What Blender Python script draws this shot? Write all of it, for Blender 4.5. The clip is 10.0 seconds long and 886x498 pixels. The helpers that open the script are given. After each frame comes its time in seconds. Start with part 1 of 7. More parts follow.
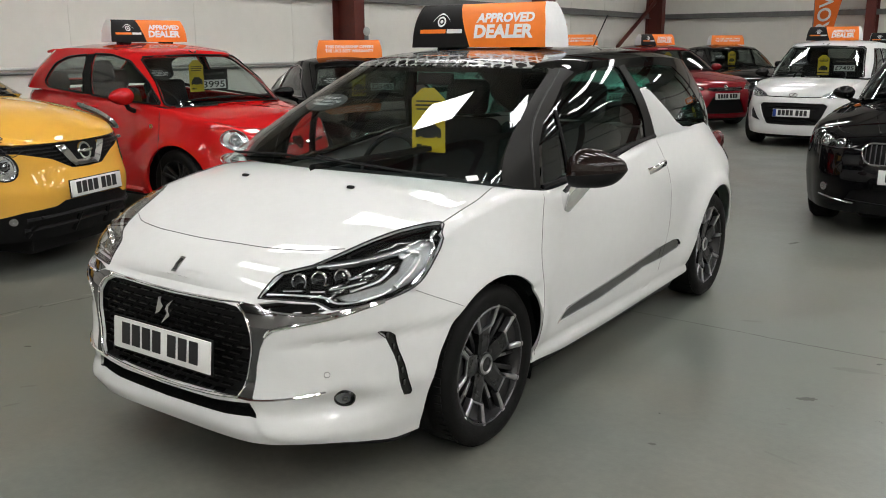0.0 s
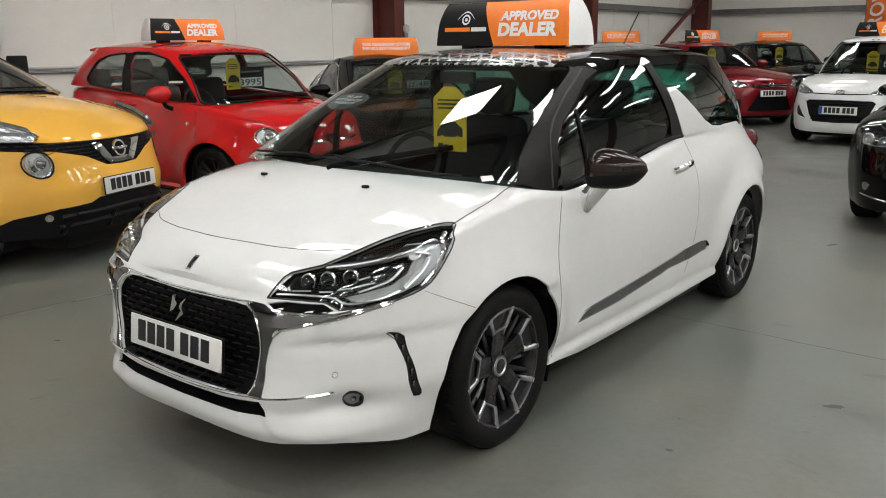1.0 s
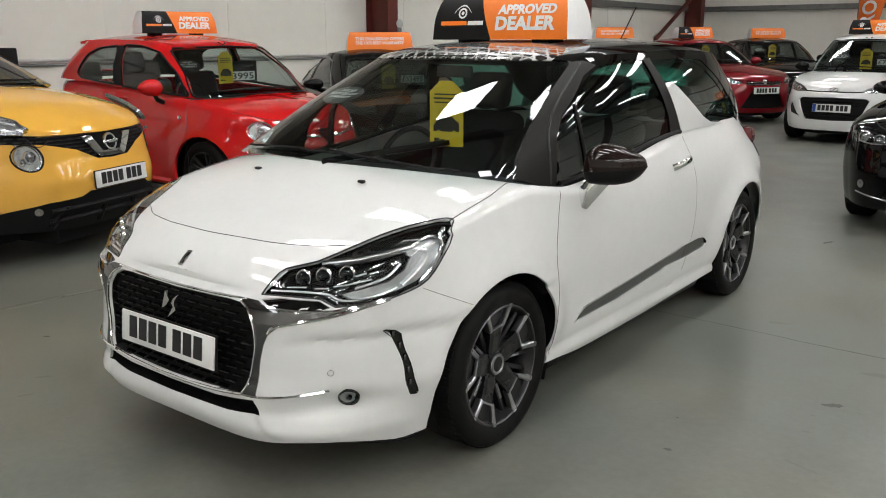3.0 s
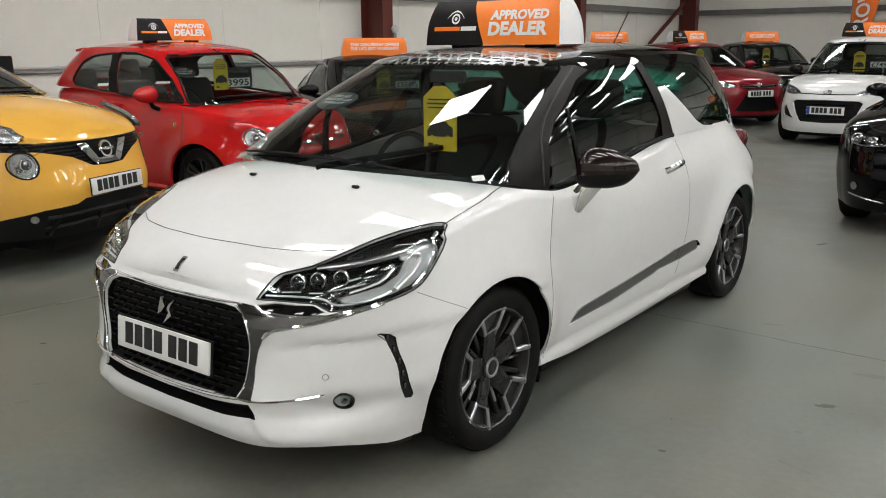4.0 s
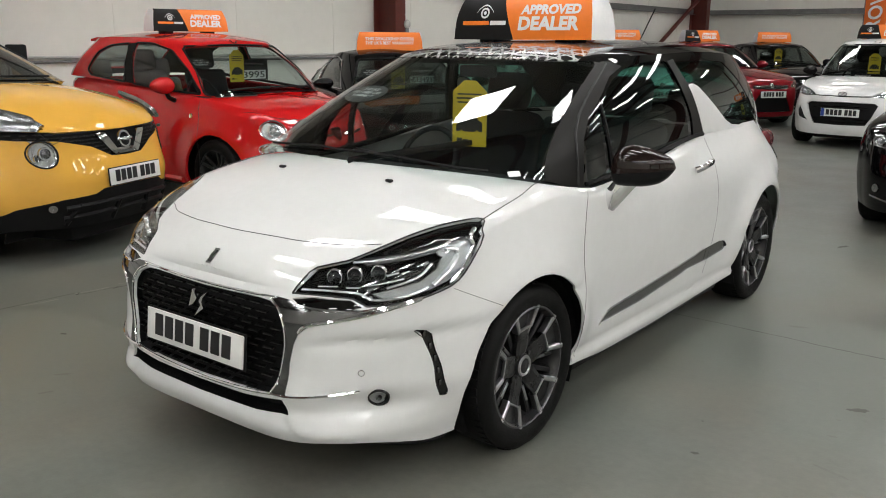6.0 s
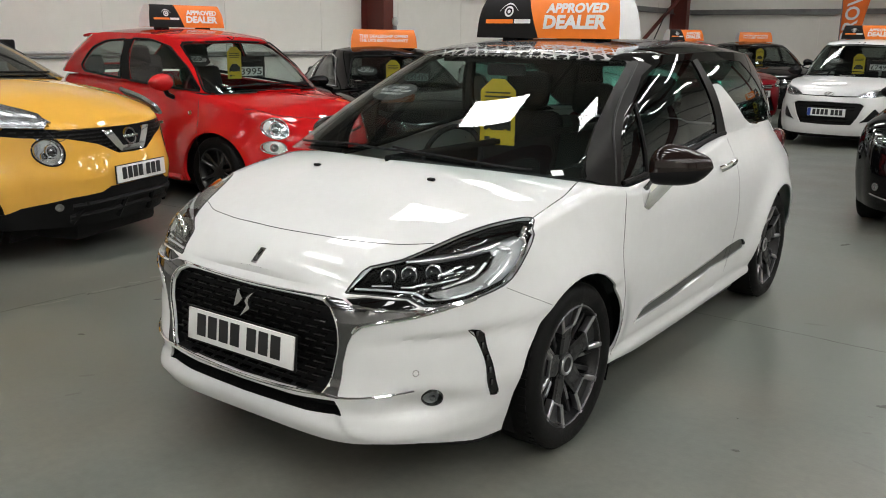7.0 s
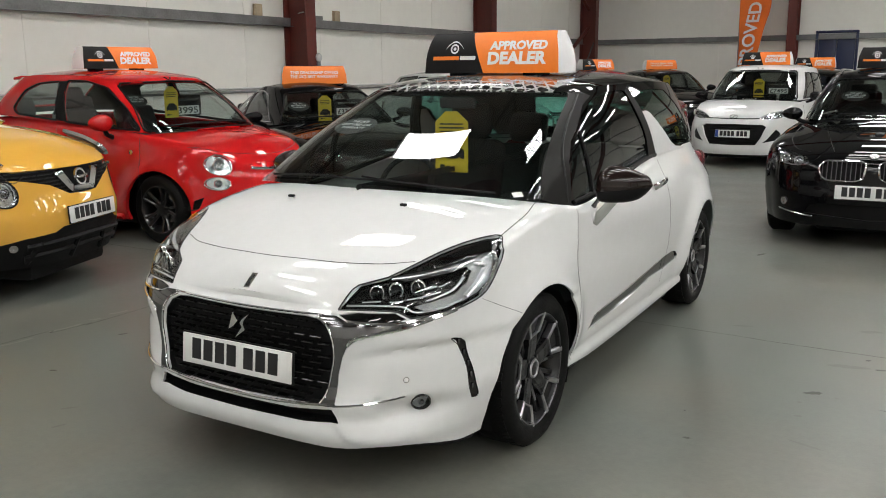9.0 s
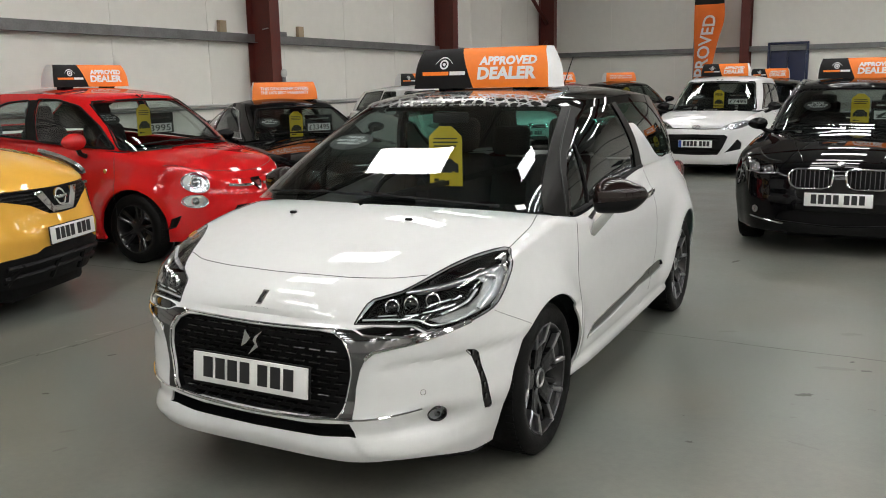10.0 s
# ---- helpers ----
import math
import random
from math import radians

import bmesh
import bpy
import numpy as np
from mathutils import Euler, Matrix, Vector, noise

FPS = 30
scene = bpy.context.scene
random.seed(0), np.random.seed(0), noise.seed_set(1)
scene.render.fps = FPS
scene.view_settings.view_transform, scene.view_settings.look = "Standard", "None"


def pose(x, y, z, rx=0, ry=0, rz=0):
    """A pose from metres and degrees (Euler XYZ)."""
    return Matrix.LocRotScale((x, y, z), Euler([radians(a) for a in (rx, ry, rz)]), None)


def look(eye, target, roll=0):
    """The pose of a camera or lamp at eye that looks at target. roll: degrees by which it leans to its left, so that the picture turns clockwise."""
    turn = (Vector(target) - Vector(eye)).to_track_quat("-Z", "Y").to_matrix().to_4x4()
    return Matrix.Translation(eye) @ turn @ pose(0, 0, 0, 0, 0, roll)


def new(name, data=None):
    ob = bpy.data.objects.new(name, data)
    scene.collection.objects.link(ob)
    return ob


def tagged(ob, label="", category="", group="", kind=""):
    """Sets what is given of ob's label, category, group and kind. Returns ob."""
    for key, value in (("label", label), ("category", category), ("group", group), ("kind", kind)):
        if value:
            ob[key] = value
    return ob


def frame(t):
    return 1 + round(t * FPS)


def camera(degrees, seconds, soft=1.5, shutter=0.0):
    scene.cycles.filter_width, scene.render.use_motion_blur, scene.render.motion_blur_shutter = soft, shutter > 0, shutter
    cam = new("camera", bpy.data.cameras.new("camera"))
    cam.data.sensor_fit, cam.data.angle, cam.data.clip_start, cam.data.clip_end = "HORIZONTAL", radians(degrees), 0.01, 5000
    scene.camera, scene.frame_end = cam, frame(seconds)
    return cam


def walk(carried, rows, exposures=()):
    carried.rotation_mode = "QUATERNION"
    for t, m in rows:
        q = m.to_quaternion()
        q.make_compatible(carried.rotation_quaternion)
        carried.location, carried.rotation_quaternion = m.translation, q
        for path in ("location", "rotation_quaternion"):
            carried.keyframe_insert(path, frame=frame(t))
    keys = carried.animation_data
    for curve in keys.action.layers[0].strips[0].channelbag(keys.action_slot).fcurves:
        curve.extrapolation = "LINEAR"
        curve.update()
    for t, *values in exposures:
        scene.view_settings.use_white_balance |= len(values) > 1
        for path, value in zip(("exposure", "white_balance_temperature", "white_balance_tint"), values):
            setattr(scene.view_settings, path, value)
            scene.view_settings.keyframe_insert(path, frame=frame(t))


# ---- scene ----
cam = camera(54.5, 10.0, soft=1.0)
PATH = [
    (0, (2.414, -2.555, 1.47), (1.288, -0.967, 1.013), -0.3),
    (0.5, (2.458, -2.496, 1.479), (1.264, -0.959, 1.015), -0.8),
    (1, (2.489, -2.469, 1.478), (1.281, -0.943, 1.014), -0.5),
    (1.5, (2.476, -2.469, 1.475), (1.27, -0.943, 1.008), -0.2),
    (2, (2.451, -2.47, 1.47), (1.246, -0.945, 1.002), 0.1),
    (2.5, (2.437, -2.443, 1.467), (1.242, -0.912, 0.989), 0.1),
    (4, (2.466, -2.454, 1.47), (1.279, -0.912, 1.008), -0.5),
    (4.5, (2.455, -2.448, 1.464), (1.267, -0.907, 1.0), -0.5),
    (5, (2.453, -2.445, 1.463), (1.267, -0.904, 0.997), -0.5),
    (5.5, (2.439, -2.457, 1.464), (1.252, -0.917, 0.994), -0.2),
    (6, (2.352, -2.494, 1.459), (1.162, -0.957, 0.989), 0.4),
    (6.2, (2.299, -2.523, 1.459), (1.11, -0.985, 0.992), 0.5),
    (7.3, (2.128, -2.672, 1.458), (1.014, -1.078, 0.99), 0.8),
    (7.5, (2.148, -2.7, 1.462), (1.05, -1.091, 1.007), 0.8),
    (8, (2.211, -2.82, 1.469), (1.15, -1.177, 1.048), 0.6),
    (8.5, (2.228, -2.924, 1.477), (1.204, -1.256, 1.067), -0.2),
    (9, (2.135, -2.987, 1.478), (1.142, -1.299, 1.074), -0.5),
    (9.5, (2.015, -3.07, 1.486), (1.065, -1.356, 1.089), -1.0),
    (10, (1.989, -3.114, 1.488), (1.078, -1.373, 1.113), -1.1),
]
walk(cam, [(t, look(eye, target, roll)) for t, eye, target, roll in PATH])

# ---- light and exposure ----
world = bpy.data.worlds.new("world")
scene.world = world
world.use_nodes = True
sky = world.node_tree.nodes.new("ShaderNodeTexSky")
sky.sky_type, sky.sun_disc = "NISHITA", False
sky.sun_elevation, sky.sun_rotation = radians(35), radians(200)
world.node_tree.links.new(sky.outputs[0], world.node_tree.nodes["Background"].inputs[0])
world.node_tree.nodes["Background"].inputs[1].default_value = 0.1
scene.view_settings.exposure = 0.0
ROOM = dict(left=-8.1, right=14.0, near=-14.0, far=24.0, eaves=6.2, ridge=7.4)

# ---- materials ----
def material(name, color, rough=0.5, metal=0.0, coat=0.0, noise_size=0.0, noise_amount=0.0, bump=0.0, bump_size=200.0, ior=1.5, spec=0.5):
    """A Principled material whose colour and roughness drift at two scales, with a fine relief."""
    m = bpy.data.materials.new(name)
    m.use_nodes = True
    n, l = m.node_tree.nodes, m.node_tree.links
    b = n["Principled BSDF"]
    b.inputs["Base Color"].default_value = (*color, 1)
    b.inputs["Roughness"].default_value, b.inputs["Metallic"].default_value = rough, metal
    b.inputs["IOR"].default_value, b.inputs["Specular IOR Level"].default_value = ior, spec
    b.inputs["Coat Weight"].default_value, b.inputs["Coat Roughness"].default_value = coat, 0.02
    if noise_amount:
        at = n.new("ShaderNodeTexCoord")
        a, c = n.new("ShaderNodeTexNoise"), n.new("ShaderNodeTexNoise")
        for tex, size in ((a, noise_size), (c, noise_size * 11)):
            tex.inputs["Scale"].default_value, tex.inputs["Detail"].default_value = size, 6
            l.new(at.outputs["Object"], tex.inputs["Vector"])
        add = n.new("ShaderNodeMath")
        add.operation = "ADD"
        l.new(a.outputs["Fac"], add.inputs[0]), l.new(c.outputs["Fac"], add.inputs[1])
        span = n.new("ShaderNodeMapRange")
        span.inputs["From Min"].default_value, span.inputs["From Max"].default_value = 0.6, 1.4
        span.inputs["To Min"].default_value, span.inputs["To Max"].default_value = 1 - noise_amount, 1 + noise_amount
        l.new(add.outputs[0], span.inputs["Value"])
        mix = n.new("ShaderNodeVectorMath")
        mix.operation = "SCALE"
        mix.inputs[0].default_value = color
        l.new(span.outputs[0], mix.inputs["Scale"]), l.new(mix.outputs[0], b.inputs["Base Color"])
        r = n.new("ShaderNodeMath")
        r.operation = "MULTIPLY"
        r.inputs[1].default_value = rough
        l.new(span.outputs[0], r.inputs[0]), l.new(r.outputs[0], b.inputs["Roughness"])
    if bump:
        at = n.new("ShaderNodeTexCoord")
        t, k = n.new("ShaderNodeTexNoise"), n.new("ShaderNodeBump")
        t.inputs["Scale"].default_value, t.inputs["Detail"].default_value = bump_size, 4
        k.inputs["Strength"].default_value, k.inputs["Distance"].default_value = bump, 0.002
        l.new(at.outputs["Object"], t.inputs["Vector"])
        l.new(t.outputs["Fac"], k.inputs["Height"]), l.new(k.outputs["Normal"], b.inputs["Normal"])
    return m


def paint(name, color, flake=0.0, rough=0.35):
    """Car paint: a soft base under a sharp clear coat."""
    m = material(name, color, rough, flake, 1.0, 2.0, 0.025, spec=0.0)
    m.node_tree.nodes["Principled BSDF"].inputs["Coat IOR"].default_value = 1.5
    return m


def glass(name, tint, gain=1.0):
    """A thin pane: what lies behind shows through the tint, and both its surfaces mirror, more so at a slant."""
    m = bpy.data.materials.new(name)
    m.use_nodes = True
    n, l = m.node_tree.nodes, m.node_tree.links
    n.remove(n["Principled BSDF"])
    clear, gloss, mix, slant, power, share = (n.new(k) for k in ("ShaderNodeBsdfTransparent", "ShaderNodeBsdfGlossy", "ShaderNodeMixShader", "ShaderNodeLayerWeight", "ShaderNodeMath", "ShaderNodeMapRange"))
    clear.inputs[0].default_value = (*tint, 1)
    gloss.inputs["Color"].default_value, gloss.inputs["Roughness"].default_value = (gain, gain, gain, 1), 0.012
    slant.inputs["Blend"].default_value = 0.5
    power.operation, power.inputs[1].default_value = "POWER", 5
    share.inputs["To Min"].default_value, share.inputs["To Max"].default_value = 0.062, 1.0
    l.new(slant.outputs["Facing"], power.inputs[0]), l.new(power.outputs[0], share.inputs["Value"])
    l.new(share.outputs[0], mix.inputs[0]), l.new(clear.outputs[0], mix.inputs[1]), l.new(gloss.outputs[0], mix.inputs[2])
    l.new(mix.outputs[0], n["Material Output"].inputs[0])
    return m


def glow(name, color, strength):
    m = bpy.data.materials.new(name)
    m.use_nodes = True
    n, l = m.node_tree.nodes, m.node_tree.links
    n.remove(n["Principled BSDF"])
    e = n.new("ShaderNodeEmission")
    e.inputs[0].default_value, e.inputs[1].default_value = (*color, 1), strength
    l.new(e.outputs[0], n["Material Output"].inputs[0])
    return m


WHITE = paint("white_paint", (0.66, 0.663, 0.66))
YELLOW = paint("yellow_paint", (0.74, 0.40, 0.065), 0.0)
RED = paint("red_paint", (0.55, 0.012, 0.014))
DARK_RED = paint("dark_red_paint", (0.2, 0.006, 0.012), 0.3)
BLACK = paint("black_paint", (0.003, 0.003, 0.0035))
BLACK.node_tree.nodes["Principled BSDF"].inputs["Coat IOR"].default_value = 1.34
GREY_PAINT = paint("grey_green_paint", (0.05, 0.052, 0.042), 0.4)
GLOSS_BLACK = material("gloss_black", (0.004, 0.004, 0.004), 0.12, 0, 1.0, spec=0.0)
SATIN_BLACK = material("satin_black", (0.02, 0.02, 0.021), 0.42, 0, 0, 6, 0.15, spec=0.16)
PLASTIC = material("black_plastic", (0.006, 0.006, 0.0065), 0.55, 0, 0, 9, 0.2, 0.25, 900, spec=0.16)
RUBBER = material("tyre_rubber", (0.006, 0.006, 0.006), 0.6, 0, 0, 14, 0.25, 0.3, 500, spec=0.12)
CHROME = material("chrome", (0.82, 0.82, 0.83), 0.06, 1.0)
DULL_CHROME = material("dull_chrome", (0.45, 0.45, 0.46), 0.22, 1.0, 0, 12, 0.1)
ALLOY_DARK = material("dark_alloy", (0.02, 0.02, 0.021), 0.3, 0.4, 0.5, 14, 0.2)
RIM_GREY = material("rim_grey", (0.13, 0.13, 0.135), 0.4, 0.9, 0, 20, 0.15)
ALLOY_CUT = material("machined_alloy", (0.42, 0.42, 0.42), 0.28, 1.0, 0, 30, 0.12)
CLEAR = glass("clear_glass", (0.62, 0.68, 0.66))
TINTED = glass("tinted_glass", (0.30, 0.34, 0.33))
LENS = glass("lamp_lens", (0.9, 0.92, 0.93), 0.8)
CABIN = material("cabin_trim", (0.022, 0.023, 0.025), 0.75, 0, 0, 8, 0.25, 0.3, 400, spec=0.16)
CLOTH = material("seat_cloth", (0.03, 0.03, 0.033), 0.9, 0, 0, 20, 0.3, 0.5, 700, spec=0.16)
PLATE = material("plate_white", (0.74, 0.74, 0.72), 0.35, 0, 0.3, 20, 0.04)
INK = material("black_ink", (0.01, 0.01, 0.011), 0.5)
BLUE_INK = material("blue_ink", (0.02, 0.06, 0.3), 0.4)
ORANGE = material("orange_board", (0.86, 0.20, 0.012), 0.42, 0, 0, 4, 0.05)
BOARD_BLACK = material("black_board", (0.008, 0.0075, 0.008), 0.45, 0, 0, 4, 0.2, spec=0.18)
BOARD_WHITE = material("white_board", (0.76, 0.76, 0.77), 0.5, 0, 0, 5, 0.04)
CARD = material("yellow_card", (0.62, 0.45, 0.02), 0.55, 0, 0, 12, 0.06)
AMBER = material("amber_lens", (0.75, 0.25, 0.02), 0.15, 0, 0.6)
RED_LENS = material("red_lens", (0.07, 0.004, 0.005), 0.15, 0, 0.5, spec=0.1)
SILVER_BOWL = material("reflector_bowl", (0.75, 0.76, 0.78), 0.12, 1.0)
STEEL_RED = material("red_oxide_steel", (0.11, 0.018, 0.012), 0.5, 0, 0, 3, 0.3, 0.2, 120)
RAIL = material("galvanised_rail", (0.22, 0.22, 0.22), 0.5, 0.5, 0, 5, 0.3, 0.1, 80)
CLADDING = material("cream_cladding", (0.86, 0.845, 0.79), 0.5, 0, 0, 0.5, 0.03, 0.06, 60)
ROOFING = material("roof_lining", (0.38, 0.38, 0.368), 0.6, 0, 0, 0.5, 0.1)
BLUE_DOOR = material("blue_door", (0.004, 0.012, 0.055), 0.45, 0, 0, 5, 0.2)

# ---- building blocks ----
from mathutils.bvhtree import BVHTree


def part(name, bm, mat, parent=None, label="", smooth=True, solid=0.0):
    """Links a bmesh as one mesh object, under a thing or a part."""
    me = bpy.data.meshes.new(name)
    bmesh.ops.recalc_face_normals(bm, faces=bm.faces) if not solid < 0 else None
    for f in bm.faces:
        f.smooth = smooth
    bm.to_mesh(me)
    bm.free()
    if smooth:
        me.set_sharp_from_angle(angle=radians(38))
    me.materials.append(mat)
    ob = new(name, me)
    if parent:
        ob.parent = parent
    if label:
        ob["label"] = label
    return ob


def thing(name, m, label, category, group="", kind=""):
    """An empty at a thing's base, which carries its parts."""
    ob = new(name)
    ob.empty_display_size = 0.1
    ob.matrix_basis = m
    return tagged(ob, label, category, group, kind)


def smooth_curve(points):
    """A monotone cubic through (s, value) pairs."""
    s = np.array([p[0] for p in points], float)
    v = np.array([p[1] for p in points], float)
    h, d = np.diff(s), np.diff(v) / np.diff(s)
    m = np.zeros(len(s))
    m[0], m[-1] = d[0], d[-1]
    for i in range(1, len(s) - 1):
        if d[i - 1] * d[i] > 0:
            a, b = 2 * h[i] + h[i - 1], h[i] + 2 * h[i - 1]
            m[i] = (a + b) / (a / d[i - 1] + b / d[i])

    def at(x):
        if x <= s[0]:
            return float(v[0])
        if x >= s[-1]:
            return float(v[-1])
        i = int(np.searchsorted(s, x) - 1)
        k = (x - s[i]) / h[i]
        return float((2 * k**3 - 3 * k**2 + 1) * v[i] + (k**3 - 2 * k**2 + k) * h[i] * m[i] + (3 * k**2 - 2 * k**3) * v[i + 1] + (k**3 - k**2) * h[i] * m[i + 1])
    return at


def grid(rows, bm=None, close=False):
    """A mesh of quads through rows of points."""
    bm = bm or bmesh.new()
    vs = [[bm.verts.new(p) for p in r] for r in rows]
    for a, b in zip(vs, vs[1:]):
        for i in range(len(a) - (0 if close else 1)):
            j = (i + 1) % len(a)
            bm.faces.new((a[i], a[j], b[j], b[i]))
    return bm


def mirror(bm):
    """Adds the mirror image across the middle and welds the seam."""
    d = bmesh.ops.duplicate(bm, geom=bm.verts[:] + bm.edges[:] + bm.faces[:])
    for g in d["geom"]:
        if isinstance(g, bmesh.types.BMVert):
            g.co.x = -g.co.x
    bmesh.ops.reverse_faces(bm, faces=[g for g in d["geom"] if isinstance(g, bmesh.types.BMFace)])
    bmesh.ops.remove_doubles(bm, verts=bm.verts, dist=0.0015)
    return bm


def inside(poly, p):
    hit, n = False, len(poly)
    for i in range(n):
        (x1, y1), (x2, y2) = poly[i], poly[(i + 1) % n]
        if (y1 > p[1]) != (y2 > p[1]) and p[0] < (x2 - x1) * (p[1] - y1) / (y2 - y1) + x1:
            hit = not hit
    return hit


def rounded(poly, radius=0.02, steps=3):
    """A polygon with its corners rounded."""
    out, n = [], len(poly)
    for i in range(n):
        a, b, c = (Vector(poly[k % n]) for k in (i - 1, i, i + 1))
        r1, r2 = min(radius, (a - b).length * 0.45), min(radius, (c - b).length * 0.45)
        p, q = b + (a - b).normalized() * r1, b + (c - b).normalized() * r2
        for k in range(steps + 1):
            t = k / steps
            out.append(tuple((1 - t) ** 2 * p + 2 * t * (1 - t) * b + t * t * q))
    return out


VIEWS = {"side": (1, 2, 0), "front": (0, 2, 1), "plan": (0, 1, 2)}


def cut(bm, poly, view, keep=lambda c: True):
    """Cuts the outline of a polygon, given in a view, into a mesh, and returns the faces within it."""
    i, j, k = VIEWS[view]
    n = len(poly)
    xs, ys = [p[0] for p in poly], [p[1] for p in poly]
    box = (min(xs), max(xs), min(ys), max(ys))

    def near(f, lo_x, hi_x, lo_y, hi_y):
        u, w = [v.co[i] for v in f.verts], [v.co[j] for v in f.verts]
        return max(u) >= lo_x and min(u) <= hi_x and max(w) >= lo_y and min(w) <= hi_y

    for a in range(n):
        p, q = poly[a], poly[(a + 1) % n]
        if math.hypot(q[0] - p[0], q[1] - p[1]) < 1e-5:
            continue
        e = 0.0005
        span = (min(p[0], q[0]) - e, max(p[0], q[0]) + e, min(p[1], q[1]) - e, max(p[1], q[1]) + e)
        faces = [f for f in bm.faces if near(f, *span) and keep(f.calc_center_median())]
        if not faces:
            continue
        at, normal = [0.0] * 3, [0.0] * 3
        at[i], at[j] = p
        normal[i], normal[j] = q[1] - p[1], p[0] - q[0]
        geom = list({e2 for f in faces for e2 in f.edges}) + list({v for f in faces for v in f.verts}) + faces
        bmesh.ops.bisect_plane(bm, geom=geom, dist=1e-5, plane_co=at, plane_no=normal)
    found = []
    for f in bm.faces:
        c = f.calc_center_median()
        if keep(c) and box[0] <= c[i] <= box[1] and box[2] <= c[j] <= box[3] and inside(poly, (c[i], c[j])):
            found.append(f)
    return found


def lift(bm, faces):
    """Takes faces out of a mesh into a mesh of their own."""
    out, seen = bmesh.new(), {}
    for f in faces:
        out.faces.new([seen.setdefault(v, None) or seen.update({v: out.verts.new(v.co)}) or seen[v] for v in f.verts])
    bmesh.ops.delete(bm, geom=faces, context="FACES")
    return out


def outward(bm, middle=(0, 1.3, 0.45)):
    """Turns all faces of an open shell away from the car's middle."""
    bmesh.ops.recalc_face_normals(bm, faces=bm.faces)
    bm.normal_update()
    vote = sum((f.calc_center_median() - Vector(middle)).normalized().dot(f.normal) * f.calc_area() for f in bm.faces)
    if vote < 0:
        bmesh.ops.reverse_faces(bm, faces=bm.faces[:])
    bm.normal_update()


def shift(bm, distance):
    """Moves a mesh along its own normals."""
    outward(bm)
    for v in bm.verts:
        v.co += v.normal * distance
    return bm


def rim(bm, depth, inward=None):
    """Turns the open edges of a mesh inwards, so that it shows a thickness."""
    outward(bm)
    edges = [e for e in bm.edges if e.is_boundary]
    normals = {v: v.normal.copy() for e in edges for v in e.verts}
    made = bmesh.ops.extrude_edge_only(bm, edges=edges)["geom"]
    fresh = [g for g in made if isinstance(g, bmesh.types.BMVert)]
    old = {}
    for v in normals:
        old[tuple(round(c, 5) for c in v.co)] = normals[v]
    for v in fresh:
        nv = old.get(tuple(round(c, 5) for c in v.co))
        if nv:
            v.co -= nv * depth
    return bm


def box(w, d, h, at=(0, 0, 0), bevel=0.0, bm=None, segments=2, turn=None):
    """A box, its edges rounded; at is its middle."""
    one = bmesh.new()
    bmesh.ops.create_cube(one, size=1)
    bmesh.ops.scale(one, vec=(w, d, h), verts=one.verts)
    if bevel:
        bmesh.ops.bevel(one, geom=one.edges[:], offset=bevel, segments=segments, profile=0.5, affect="EDGES")
    m = Matrix.Translation(at) @ (turn.to_4x4() if turn else Matrix())
    bmesh.ops.transform(one, matrix=m, verts=one.verts)
    return merge(bm, one)


def merge(bm, one):
    if bm is None:
        return one
    me = bpy.data.meshes.new("t")
    one.to_mesh(me)
    one.free()
    bm.from_mesh(me)
    bpy.data.meshes.remove(me)
    return bm


def lathe(profile, count=48, bm=None, axis="x"):
    """Turns a profile of (radius, along) round an axis."""
    rows = []
    for i in range(count):
        a = 2 * math.pi * i / count
        c, s = math.cos(a), math.sin(a)
        rows.append([(h, r * c, r * s) if axis == "x" else (r * c, r * s, h) if axis == "z" else (r * c, h, r * s) for r, h in profile])
    rows.append(rows[0])
    one = grid(rows)
    bmesh.ops.remove_doubles(one, verts=one.verts, dist=1e-5)
    return merge(bm, one)


def tube(points, radius, sides=6, bm=None, flat=1.0):
    """A rod along a line of points."""
    pts = [Vector(p) for p in points]
    rows = []
    for i, p in enumerate(pts):
        d = (pts[min(i + 1, len(pts) - 1)] - pts[max(i - 1, 0)]).normalized()
        a = d.cross(Vector((0, 0, 1)) if abs(d.z) < 0.95 else Vector((1, 0, 0))).normalized()
        b = a.cross(d)
        rows.append([p + a * radius * math.cos(2 * math.pi * k / sides) + b * radius * flat * math.sin(2 * math.pi * k / sides) for k in range(sides)])
    one = grid(rows, close=True)
    for r in (0, -1):
        one.verts.ensure_lookup_table()
        vs = [one.verts[k] for k in (range(sides) if r == 0 else range(len(one.verts) - sides, len(one.verts)))]
        one.faces.new(vs)
    return merge(bm, one)


def slab(poly, thickness, to=None, bm=None, bevel=0.0):
    """A flat piece cut to a polygon in x, z, its face towards -y, moved by to."""
    one = bmesh.new()
    f = one.faces.new([one.verts.new((p[0], 0, p[1])) for p in poly])
    f.normal_update()
    g = bmesh.ops.extrude_face_region(one, geom=[f])["geom"]
    for v in g:
        if isinstance(v, bmesh.types.BMVert):
            v.co.y += thickness
    bmesh.ops.triangulate(one, faces=[f2 for f2 in one.faces if len(f2.verts) > 4])
    if to:
        bmesh.ops.transform(one, matrix=to, verts=one.verts)
    return merge(bm, one)


